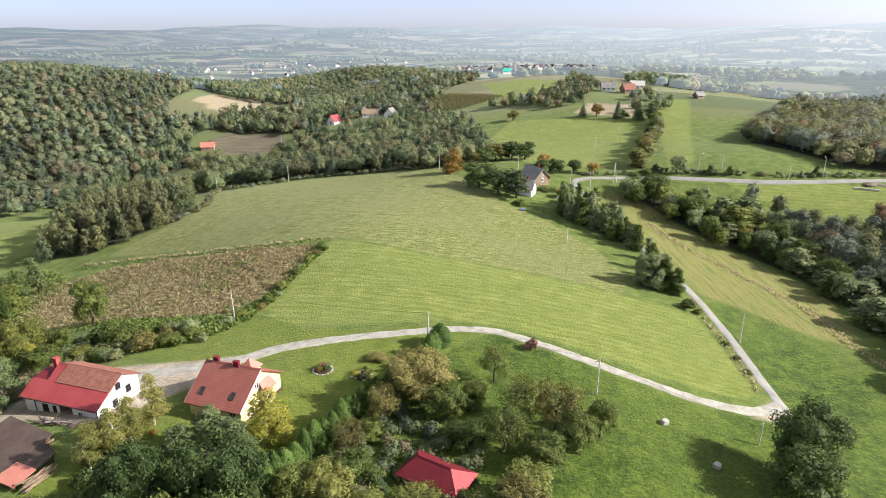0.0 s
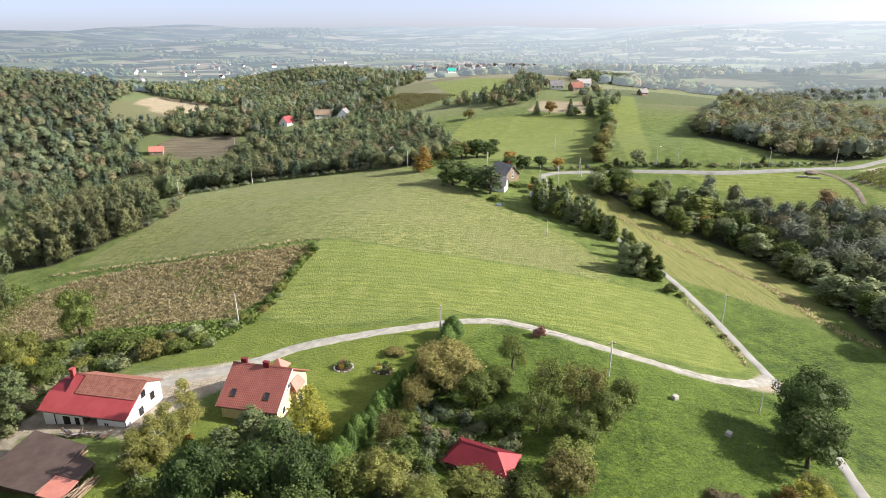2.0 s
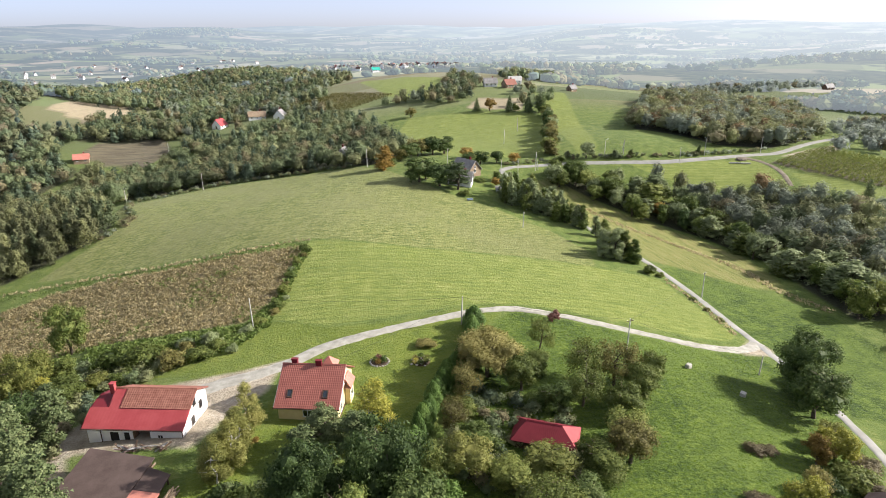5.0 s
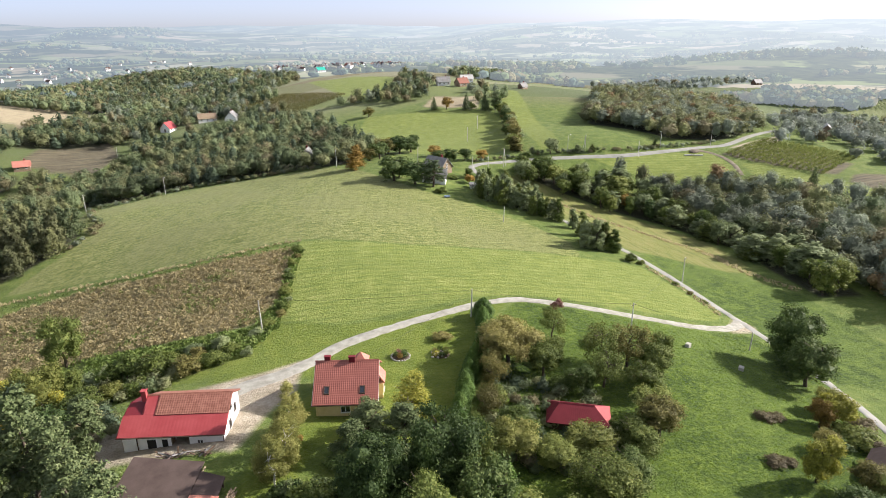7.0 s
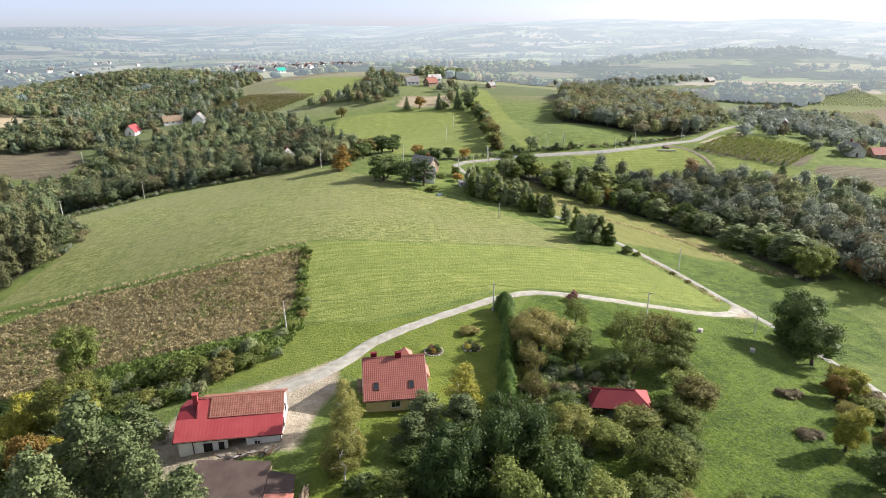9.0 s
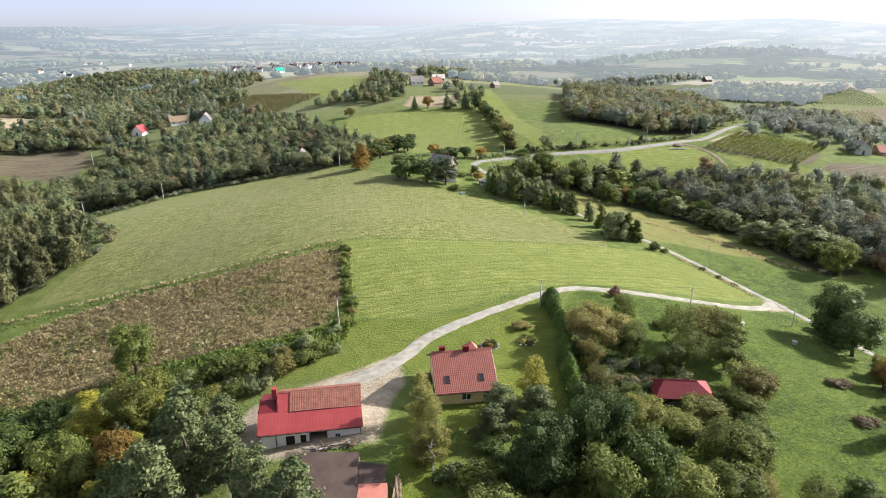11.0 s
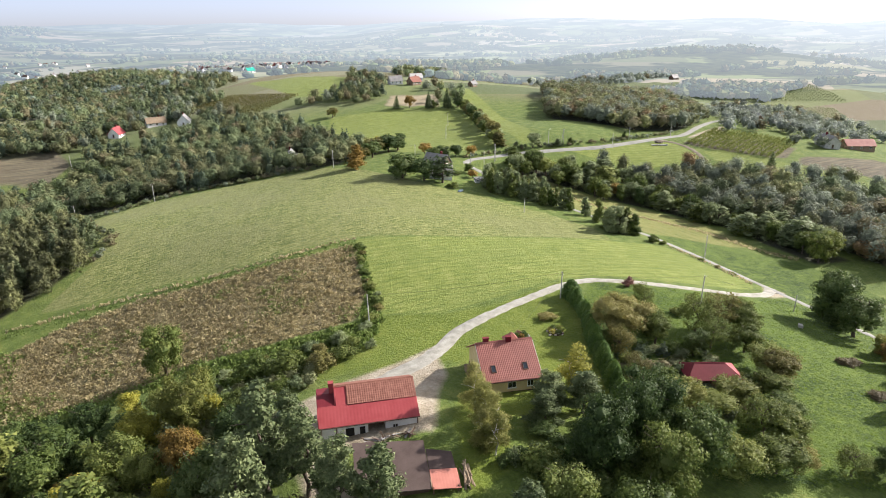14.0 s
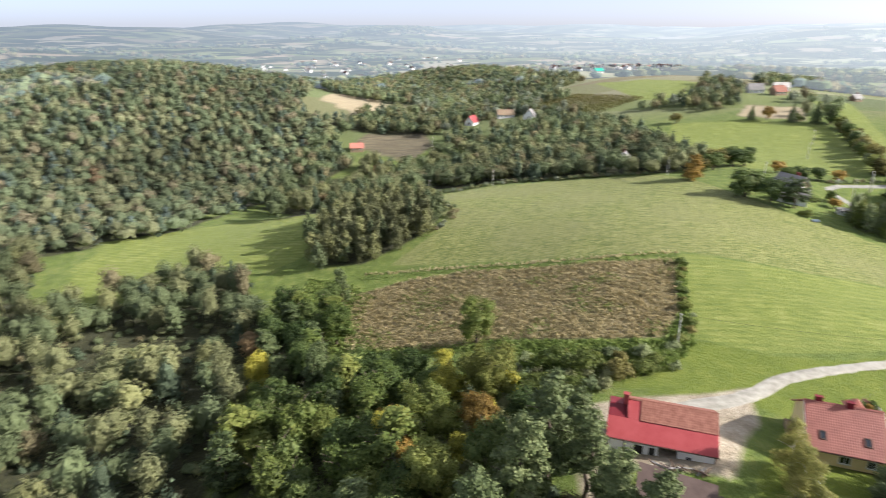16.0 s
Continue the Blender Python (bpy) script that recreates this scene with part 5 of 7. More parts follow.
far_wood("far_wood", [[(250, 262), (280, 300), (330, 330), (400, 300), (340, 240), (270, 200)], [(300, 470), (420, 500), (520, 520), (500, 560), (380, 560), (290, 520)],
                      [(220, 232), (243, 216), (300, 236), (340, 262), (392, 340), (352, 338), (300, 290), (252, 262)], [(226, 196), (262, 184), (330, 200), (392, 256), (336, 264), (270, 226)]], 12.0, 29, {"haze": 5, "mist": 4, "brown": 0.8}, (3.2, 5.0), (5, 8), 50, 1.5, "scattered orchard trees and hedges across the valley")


far_wood("undergrowth", [SLOPE_DEEP], 5.0, 72, {"green": 4, "olive": 3, "dark": 1, "brown": 1}, (1.4, 2.6), (1.0, 2.6), 30, 0.55, "low scrub between the trees of the slope")
far_wood("undergrowth", [[(-12, 79), (-8, 86), (2, 78), (8, 70), (4, 62), (-8, 56), (-16, 60), (-16, 68)], [(-96, 110), (-84, 118), (-72, 104), (-68, 92), (-72, 72), (-88, 60), (-100, 80)], [(-80, 120), (-66, 112), (-56, 106.5), (-62, 101.5), (-72, 100), (-84, 112)]], 3.4, 71,
         {"green": 3, "olive": 4, "dark": 2, "lime": 0.6, "brown": 1}, (1.2, 2.2), (1.0, 2.6), 120, 0.45, "tangled bushes and brambles under the trees")
far_wood("far_wood", [RIDGE_WOOD], 7.4, 75, {"green": 4, "olive": 3, "dark": 3, "brown": 1, "lime": 0.5}, (3.8, 6.2), (7, 11), 40, 1.2, "mixed wood along the ridge behind the fields")
far_wood("far_wood", [[(-112, 424), (-70, 432), (-40, 440), (-8, 440), (8, 470), (-20, 530), (-60, 535), (-96, 520), (-112, 476)], [(52, 436), (66, 414), (80, 410), (104, 436), (112, 462), (84, 462)], [(128, 424), (140, 420), (150, 436), (142, 444)], [(30, 434), (62, 426), (62, 432), (32, 440)]],
         7.6, 81, {"green": 5, "olive": 3, "mist": 3, "brown": 1.2, "dark": 2, "lime": 0.5}, (2.6, 4.6), (5, 10), 80, 1.25, "garden trees and thickets round the upper houses")
far_wood("roadside_hedge", [strip_of([(58, 249), (70, 250), (88, 250), (108, 245.5), (130, 241), (152, 240.5), (190, 243)], 1.1), strip_of([(-97, 206), (-90, 222), (-96, 244), (-99, 262)], 1.2), strip_of([(-99, 268), (-72, 285), (-40, 279), (-8, 268)], 2.0)],
         2.3, 83, {"green": 3, "olive": 3, "brown": 2, "mist": 2}, (1.0, 1.7), (0.9, 2.2), 40, 0.55, "low ragged hedge along the road and field edges")
far_wood("far_wood", [HOUSE_WOOD, [(-168, 464), (-160, 440), (-124, 446), (-92, 440), (-66, 424), (-58, 440), (-90, 470), (-140, 490), (-150, 472)], [(-150, 388), (-128, 370), (-104, 384), (-98, 412), (-84, 424), (-76, 404), (-98, 362), (-130, 362)]], 7.0, 73, {"green": 4, "olive": 3, "dark": 3, "brown": 1}, (3.4, 5.0), (6, 10), 60, 1.5, "trees round the red roofed house on the slope")


def stalk_field(name, polys, gap, seed, height, material, label, wide=0.16, per=5):
    """Clumps of stalks and blades as one mesh."""
    rng = np.random.default_rng(seed)
    pts = np.array([p for i, poly in enumerate(polys) for p in scatter(poly, gap, seed + i, 0.6)])
    n = len(pts) * per
    base = np.repeat(pts, per, 0) + rng.normal(0, gap * 0.22, (n, 2))
    z = land(base[:, 0], base[:, 1])
    t = rng.uniform(0, 2 * math.pi, n)
    w = wide * rng.uniform(0.5, 1.4, n)
    lean = rng.normal(0, 0.45, (n, 2)) * height
    hgt = height * rng.uniform(0.45, 1.2, n)
    a = np.stack([np.cos(t) * w, np.sin(t) * w, np.zeros(n)], 1)
    b0 = np.column_stack([base, z - 0.05])
    tip = b0 + np.column_stack([lean, hgt])
    q = np.stack([b0 - a, b0 + a, tip + a * 0.5, tip - a * 0.7], 1)
    ob = finish(name, quads(name, q), material)
    return tagged(ob, label, "plants", kind="stuff")


stalk_field("weedy_corner", [[(-108, 140), (-115, 152), (-113, 170), (-124, 182), (-136, 186), (-138, 168), (-120, 142), (-100, 130), (-84, 128), (-80, 131)]], 1.0, 52, 0.6, M_TUFT, "rank green weeds at the low end of the fallow", 0.26, 5)
stalk_field("dry_weeds", FALLOW + [[(-103, 147), (-113, 154), (-116, 172), (-128, 178), (-128, 160), (-110, 140), (-92, 134)]], 0.85, 41, 0.45, M_STALK, "dry brown weeds standing in the fallow field", 0.12, 5)


def weed_clumps(name, poly, gap, seed, material, size, label, keep):
    """Knee to waist high clumps of dead weeds as one mesh; keep(x, y, chance) thins them out."""
    rng = np.random.default_rng(seed)
    qs = []
    for x, y in scatter(poly, gap, seed, 0.6):
        if not keep(x, y, rng.random()):
            continue
        w = size * rng.uniform(0.5, 1.25)
        p, d = lobe_points([(0, 0, w * 0.35, w, w * 0.75)], 8, rng, 0.2, 0.5)
        p[:, 2] = np.maximum(p[:, 2], 0.03)
        qs.append(leaves(p, d + np.array([0, 0, 0.4]), w * 0.95, rng, 0.5) + np.array([x, y, gz(x, y)]))
    tagged(finish(name, quads(name, np.concatenate(qs)), material), label, "plants", kind="stuff")


weed_clumps("brown_weed_clumps", FALLOW[0], 1.0, 91, M_BROWN_WEED, 0.56, "dense brown withered weeds across the fallow", lambda x, y, c: c < 0.42 + 0.22 * float(smooth(-96, -48, x)) + 0.7 * noise.noise(Vector((x / 11, y / 6, 2))))
weed_clumps("straw_weed_clumps", FALLOW[0], 1.05, 92, M_STALK, 0.50, "pale straw-coloured weeds across the fallow", lambda x, y, c: c < 0.72 - 0.20 * float(smooth(-96, -48, x)) - 0.7 * noise.noise(Vector((x / 11, y / 6, 2))))
weed_clumps("green_weed_clumps", FALLOW[0], 1.15, 93, M_TUFT, 0.50, "patches of green weeds coming up through the fallow", lambda x, y, c: c < -0.05 + 2.2 * noise.noise(Vector((x / 13, y / 7, 9))) - 0.25 * float(smooth(-60, -40, x)))
BANK = [(-30.4, 160.6), (-43.2, 162.0), (-56.6, 164.8), (-76.4, 172.2), (-94.8, 178.8), (-108.5, 182), (-118, 184)]
stalk_field("bank_grass", [strip_of(BANK, 0.7)], 0.9, 43, 0.6, M_STALK, "pale tall dry grass on the bank between fields", 0.14, 5)
stalk_field("bank_weeds", [strip_of([(p[0] - 1, p[1] - 2.2) for p in BANK], 1.0)], 1.2, 44, 0.4, M_TUFT, "green weeds along the field bank", 0.15, 4)
stalk_field("bramble_bank", [[(-80, 131), (-64, 123.5), (-52, 120.5), (-46, 119.5), (-40, 130), (-36.5, 143), (-33, 154), (-31, 154), (-35, 141), (-38.5, 128), (-41, 117), (-47, 110), (-55, 106), (-66, 112), (-78, 116)]], 0.8, 45, 0.7, M_TUFT,
            "green brambles and nettles below the fallow", 0.30, 6)
stalk_field("lane_weeds", [strip_of([(62.4, 132), (62.4, 120), (61.8, 108), (60.6, 100)], 0.8), strip_of([(72, 205), (80, 185), (90, 165), (97, 145), (96, 128), (100, 112)], 1.6)], 1.0, 47, 0.55, M_STALK, "brown roadside weeds beside the lane", 0.18, 4)
stalk_field("meadow_tufts", LAWN[1:2], 1.0, 57, 0.15, M_GRASS, "uneven tufts of lush green meadow grass", 0.12, 4)
stalk_field("track_grass", [strip_of(ROAD_MAIN[5:16], 0.22)], 0.32, 53, 0.12, M_TUFT, "low grass growing between the wheel tracks", 0.09, 4)


# ---------------------------------------------------------------- buildings
def plane_points(c, f, g):
    """Bilinear point on a roof plane: c = eave left, eave right, ridge right, ridge left."""
    return (c[0] * (1 - f) + c[1] * f) * (1 - g) + (c[3] * (1 - f) + c[2] * f) * g


def roof_plane(name, corners, material, parent, style="tile", pitch=0.30, course=0.36, label=""):
    """A roof plane with thickness and real relief: pressed tiles, or sheets with standing seams."""
    c = [Vector(p) for p in corners]
    nrm = (c[1] - c[0]).cross(c[3] - c[0]).normalized()
    if nrm.z < 0:
        nrm = -nrm
    w, s = (c[1] - c[0]).length, (c[3] - c[0]).length
    vs, fs = [], []
    if style == "tile":
        nx, ny = max(4, int(w / pitch) * 4), max(3, int(s / course) * 3)
    else:
        nx, ny = max(3, int(w / pitch) * 3), 2
    for j in range(ny + 1):
        for i in range(nx + 1):
            p = plane_points(c, i / nx, j / ny)
            if style == "tile":
                o = 0.045 * abs(math.sin(math.pi * i / 4)) + 0.05 * (1 - (j % 3) / 3)
            else:
                o = 0.014 if i % 3 == 0 else 0.0
            vs.append(tuple(p + nrm * o))
    n = nx + 1
    for j in range(ny):
        for i in range(nx):
            fs.append((j * n + i, j * n + i + 1, (j + 1) * n + i + 1, (j + 1) * n + i))
    k = len(vs)
    for p in c:
        vs.append(tuple(p - nrm * 0.14))
    ring = [0, nx, ny * n + nx, ny * n]
    fs.append((k + 3, k + 2, k + 1, k))
    for a in range(4):
        b = (a + 1) % 4
        fs.append((ring[a], k + a, k + b, ring[b]))
    return finish(name, mesh_from(name, vs, np.array(fs)), material, parent, label)


def prism(profile, x0, x1, bm=None):
    """A wall block: profile in (y, z), from x0 to x1."""
    bm = bm or bmesh.new()
    a = [bm.verts.new((x0, y, z)) for y, z in profile]
    b = [bm.verts.new((x1, y, z)) for y, z in profile]
    bm.faces.new(a)
    bm.faces.new(b[::-1])
    n = len(a)
    for i in range(n):
        bm.faces.new((a[i], b[i], b[(i + 1) % n], a[(i + 1) % n]))
    bmesh.ops.recalc_face_normals(bm, faces=bm.faces)
    return bm


def window(parent, x, y, z, w, h, face="front", frame_mat=None, name="window"):
    """Frame with sill and a dark pane, set into a wall face; face front (-y) or side (+x)."""
    frame_mat = frame_mat or M_FRAME
    t = 0.09
    bm = bmesh.new()
    for (u0, z0, u1, z1) in ((-w / 2, 0, -w / 2 + t, h), (w / 2 - t, 0, w / 2, h), (-w / 2, 0, w / 2, t), (-w / 2, h - t, w / 2, h), (-t / 3, 0, t / 3, h)):
        if face == "front":
            box(x + u0, y - 0.05, z + z0, x + u1, y + 0.05, z + z1, 0, bm)
        else:
            box(x - 0.05, y + u0, z + z0, x + 0.05, y + u1, z + z1, 0, bm)
    win = part(name, bm, frame_mat, parent)
    if face == "front":
        part("pane", box(x - w / 2 + t, y - 0.02, z + t, x + w / 2 - t, y + 0.02, z + h - t), M_GLASS, win)
        part("sill", box(x - w / 2 - 0.1, y - 0.16, z - 0.07, x + w / 2 + 0.1, y + 0.02, z), M_CONCRETE, win)
    else:
        part("pane", box(x - 0.02, y - w / 2 + t, z + t, x + 0.02, y + w / 2 - t, z + h - t), M_GLASS, win)
        part("sill", box(x - 0.02, y - w / 2 - 0.1, z - 0.07, x + 0.16, y + w / 2 + 0.1, z), M_CONCRETE, win)
    return win


def chimney(parent, x, y, z0, z1, w=0.6, d=0.5, material=None):
    c = part("chimney", box(x - w / 2, y - d / 2, z0, x + w / 2, y + d / 2, z1, 0.02), material or M_DARKRED_ROOF, parent)
    part("cap", box(x - w / 2 - 0.08, y - d / 2 - 0.08, z1, x + w / 2 + 0.08, y + d / 2 + 0.08, z1 + 0.12, 0.02), material or M_DARKRED_ROOF, c)


def white_farmhouse():
    """Long white house with a red sheet roof and a field of old clay tiles."""
    h = thing("farmhouse", -67.0, 82.2, -1.0, -16.6, "long white rendered farmhouse with red sheet and old tile roof", "house")
    L, EZ, RY, RZ, BY = 15.1, 2.9, 6.0, 6.0, 9.6
    sl = (RZ - EZ) / RY

    def fz(y):
        return EZ + sl * y
    # walls with the gable, an open bay cut in the front
    wy0, wy1 = 0.45, BY - 0.4
    bz = RZ - (BY - RY) * sl
    prof = [(wy0, -1.0), (wy1, -1.0), (wy1, RZ - (wy1 - RY) * sl - 0.2), (RY, RZ - 0.2), (wy0, fz(wy0) - 0.2)]
    bm = prism(prof, 9.9, L - 0.35)
    part("wall", bm, M_WHITE, h)
    part("wall", prism(prof, 2.75, 7.3), M_WHITE, h)
    low = [(wy0, -1.0), (wy1, -1.0), (wy1, RZ - 2.4), (RY, RZ - 1.4), (3.1, fz(3.1) - 0.25), (wy0, fz(wy0) - 0.2)]
    part("wall", prism(low, 0.55, 2.7), M_WHITE, h)
    # back of the open bay, its shade painted near-black
    back = [(3.2, -1.0), (wy1, -1.0), (wy1, RZ - (wy1 - RY) * sl - 0.2), (RY, RZ - 0.2), (3.2, fz(3.2) - 0.2)]
    part("wall", prism(back, 7.3, 9.9), M_DARK, h, "open store bay with its inner shade painted near-black")
    part("plinth", box(0.5, wy0 - 0.03, -1.0, 7.35, wy0 + 0.1, 0.12), M_CONCRETE, h)
    part("plinth", box(9.85, wy0 - 0.03, -1.0, L - 0.3, wy0 + 0.1, 0.12), M_CONCRETE, h)
    # red sheet over the front slope, the upper field in old tiles
    split = 3.1
    roof = roof_plane("roof", [(0, 0, EZ), (L, 0, EZ), (L, split, fz(split)), (0, split, fz(split))], M_RED_ROOF, h, "seam", 0.5)
    roof_plane("roof", [(2.7, split, fz(split)), (4.5, split, fz(split)), (4.5, RY, RZ), (2.7, RY, RZ)], M_RED_ROOF, h, "seam", 0.5)
    roof_plane("roof", [(4.5, split - 0.15, fz(split - 0.15) + 0.05), (L, split - 0.15, fz(split - 0.15) + 0.05), (L, RY, RZ + 0.05), (4.5, RY, RZ + 0.05)], M_OLD_TILE, h, "tile", 0.34, 0.36, "weathered clay tiles")
    # low wing in darker red, which paints the shade of the main roof
    roof_plane("roof", [(2.7, BY, RZ - 2.4), (0, BY, RZ - 2.4), (0, RY, RZ - 1.15), (2.7, RY, RZ - 1.15)], M_DARKRED_ROOF, h, "seam", 0.5)
    part("verge_wall", prism([(split, fz(split) - 0.3), (RY, RZ - 1.2), (RY, RZ - 0.05), (split, fz(split) - 0.02)], 2.62, 2.7), M_RED_ROOF, h)
    roof_plane("roof", [(L, BY, bz), (2.7, BY, bz), (2.7, RY, RZ), (L, RY, RZ)], M_OLD_TILE, h, "tile", 0.34, 0.36)
    # lower wing roof falling away at the far end, the main roof's shade painted in as darker red
    roof_plane("roof", [(0, split - 0.1, fz(split) - 0.06), (2.68, split - 0.1, fz(split) - 0.06), (2.68, RY, RZ - 1.15), (0, RY, RZ - 1.15)], M_DARKRED_ROOF, h, "seam", 0.5)
    part("verge_trim", box(2.62, split, fz(split) - 0.05, 2.8, split + 0.02, fz(split) + 0.1), M_DARKRED_ROOF, roof)
    part("ridge_cap", prism([(RY - 0.22, RZ - 0.02), (RY, RZ + 0.16), (RY + 0.22, RZ - 0.02)], 2.6, L + 0.02), M_OLD_TILE, h)
    part("gutter", box(-0.05, -0.14, EZ - 0.16, L + 0.05, 0.0, EZ - 0.04, 0.02), M_PLINTH, h)
    chimney(h, 2.3, RY - 0.3, RZ - 0.8, RZ + 0.9, 0.7, 0.7, M_RED_ROOF)
    # gable windows
    for y, z, w, hh in ((4.0, 1.2, 1.05, 1.35), (5.0, 3.75, 1.0, 1.2), (6.9, 2.2, 1.0, 1.3)):
        window(h, L - 0.33, y, z, w, hh, "side", M_BROWN_FRAME)
    window(h, 11.4, wy0, 0.95, 0.85, 0.85, "front")
    for x, w in ((4.6, 1.25), (6.45, 0.8)):
        d = part("door", box(x - w / 2, wy0 - 0.05, 0.05, x + w / 2, wy0 + 0.05, 2.05), M_DARK, h, "doorway with its inner shade painted near-black")
        part("frame", box(x - w / 2 - 0.08, wy0 - 0.06, 0.05, x - w / 2, wy0 + 0.04, 2.12), M_FRAME, d)
        part("frame", box(x + w / 2, wy0 - 0.06, 0.05, x + w / 2 + 0.08, wy0 + 0.04, 2.12), M_FRAME, d)
    part("door", box(0.75, wy0 - 0.07, 0.05, 2.45, wy0, 2.2, 0.02), M_WHITE, h, "white boarded gate")
    part("downpipe", box(2.55, wy0 - 0.12, 0.0, 2.65, wy0 - 0.03, EZ), M_PLINTH, h)
    part("downpipe", box(L - 0.4, wy0 - 0.12, 0.0, L - 0.3, wy0 - 0.03, EZ), M_PLINTH, h)
    part("shutter", box(7.3, wy0 + 0.1, 0.05, 7.36, wy0 + 1.4, 2.1), M_WOOD, h)
    return h


def tiled_house():
    h = thing("house", -39.9, 79.7, -0.55, -17.5, "cream rendered house with brick red tile roof and two skylights", "house")
    L, EZ, RY, RZ = 10.1, 2.95, 6.2, 6.95
    sl = (RZ - EZ) / RY
    prof = [(0.7, -0.8), (11.7, -0.8), (11.7, EZ + 0.25), (RY, RZ - 0.2), (0.7, EZ + 0.25)]
    part("wall", prism(prof, 0.45, L - 0.45), M_CREAM, h)
    part("plinth", box(0.4, 0.62, -0.9, L - 0.4, 11.78, 0.45), M_PLINTH, h)
    roof = roof_plane("roof", [(0, 0, EZ), (L, 0, EZ), (L, RY, RZ), (0, RY, RZ)], M_TILE_ROOF, h, "tile", 0.3, 0.38)
    roof_plane("roof", [(L, 12.4, EZ), (0, 12.4, EZ), (0, RY, RZ), (L, RY, RZ)], M_TILE_ROOF, h, "tile", 0.3, 0.38)
    part("ridge_cap", prism([(RY - 0.2, RZ + 0.02), (RY, RZ + 0.2), (RY + 0.2, RZ + 0.02)], -0.03, L + 0.03), M_TILE_ROOF, h)
    for x in (-0.03, L - 0.03):
        b = prism([(0.0, EZ - 0.16), (0.0, EZ + 0.04), (RY, RZ + 0.04), (RY, RZ - 0.16)], x, x + 0.06)
        part("verge_board", b, M_FRAME, h)
    part("gutter", box(-0.05, -0.13, EZ - 0.14, L + 0.05, 0.0, EZ - 0.02, 0.02), M_PLINTH, h)
    # skylights lying in the front slope
    for x in (2.1, 7.6):
        bm = bmesh.new()
        y0, y1 = 1.35, 2.45
        t = 0.1
        for (xa, ya, xb, yb) in ((x - 0.42, y0, x + 0.42, y0 + t), (x - 0.42, y1 - t, x + 0.42, y1), (x - 0.42, y0, x - 0.42 + t, y1), (x + 0.42 - t, y0, x + 0.42, y1)):
            vs = [bm.verts.new((px, py, EZ + sl * py + dz)) for dz in (0.02, 0.2) for px, py in ((xa, ya), (xb, ya), (xb, yb), (xa, yb))]
            for f in ((0, 3, 2, 1), (4, 5, 6, 7), (0, 1, 5, 4), (1, 2, 6, 5), (2, 3, 7, 6), (3, 0, 4, 7)):
                bm.faces.new([vs[i] for i in f])
        w = part("skylight", bm, M_BROWN_FRAME, h)
        part("pane", solid([[(x - 0.33, y0 + t, EZ + sl * (y0 + t) + 0.15), (x + 0.33, y0 + t, EZ + sl * (y0 + t) + 0.15), (x + 0.33, y1 - t, EZ + sl * (y1 - t) + 0.15), (x - 0.33, y1 - t, EZ + sl * (y1 - t) + 0.15)]], 0.05), M_GLASS, w)
    chimney(h, 1.9, RY + 0.2, RZ - 0.5, RZ + 0.75, 0.95, 0.5)
    chimney(h, 5.8, RY - 0.1, RZ - 0.5, RZ + 0.75, 0.95, 0.5)
    # rear dormer whose hipped roof peeps over the ridge, sunlight painted in as a paler red
    ap, lo = (7.0, RY + 1.5, RZ + 0.75), RZ - 1.0
    part("dormer_wall", box(6.1, RY + 0.5, EZ, 7.9, RY + 2.9, lo), M_CREAM, h)
    part("dormer_roof", solid([[(8.3, RY + 0.2, lo), (8.3, RY + 3.2, lo), ap], [(5.7, RY + 3.2, lo), (5.7, RY + 0.2, lo), ap], [(5.7, RY + 0.2, lo), (8.3, RY + 0.2, lo), ap], [(8.3, RY + 3.2, lo), (5.7, RY + 3.2, lo), ap]], 0.08), M_PINK_SHEET, h)
    # side bay with balcony
    part("wall", box(L - 0.45, 5.8, -0.8, L + 0.45, 8.4, 3.0), M_CREAM, h)
    # bay roof in the same paler red, direct sun put into the colour
    roof_plane("roof", [(L + 0.75, 5.4, 3.2), (L + 0.75, 8.8, 3.2), (L - 0.3, 8.4, 4.7), (L - 0.3, 5.8, 4.7)], M_PINK_SHEET, h, "tile", 0.3, 0.38)
    part("soffit", solid([[(L - 0.4, 5.4, 3.1), (L + 0.75, 5.4, 3.1), (L + 0.75, 8.8, 3.1), (L - 0.4, 8.8, 3.1)]], 0.05), M_PEACH, h)
    window(h, L + 0.47, 7.1, 0.9, 1.4, 1.3, "side")
    window(h, L - 0.43, 2.9, 0.9, 1.0, 1.3, "side")
    window(h, L - 0.43, 5.2, 4.0, 0.9, 1.1, "side")
    window(h, 5.0, 0.7, 1.1, 1.5, 1.2, "front")
    window(h, 8.2, 0.7, 1.1, 1.1, 1.2, "front")
    part("terrace", box(0.2, -1.2, -0.9, 7.0, 0.65, 0.05), M_PLINTH, h)
    return h


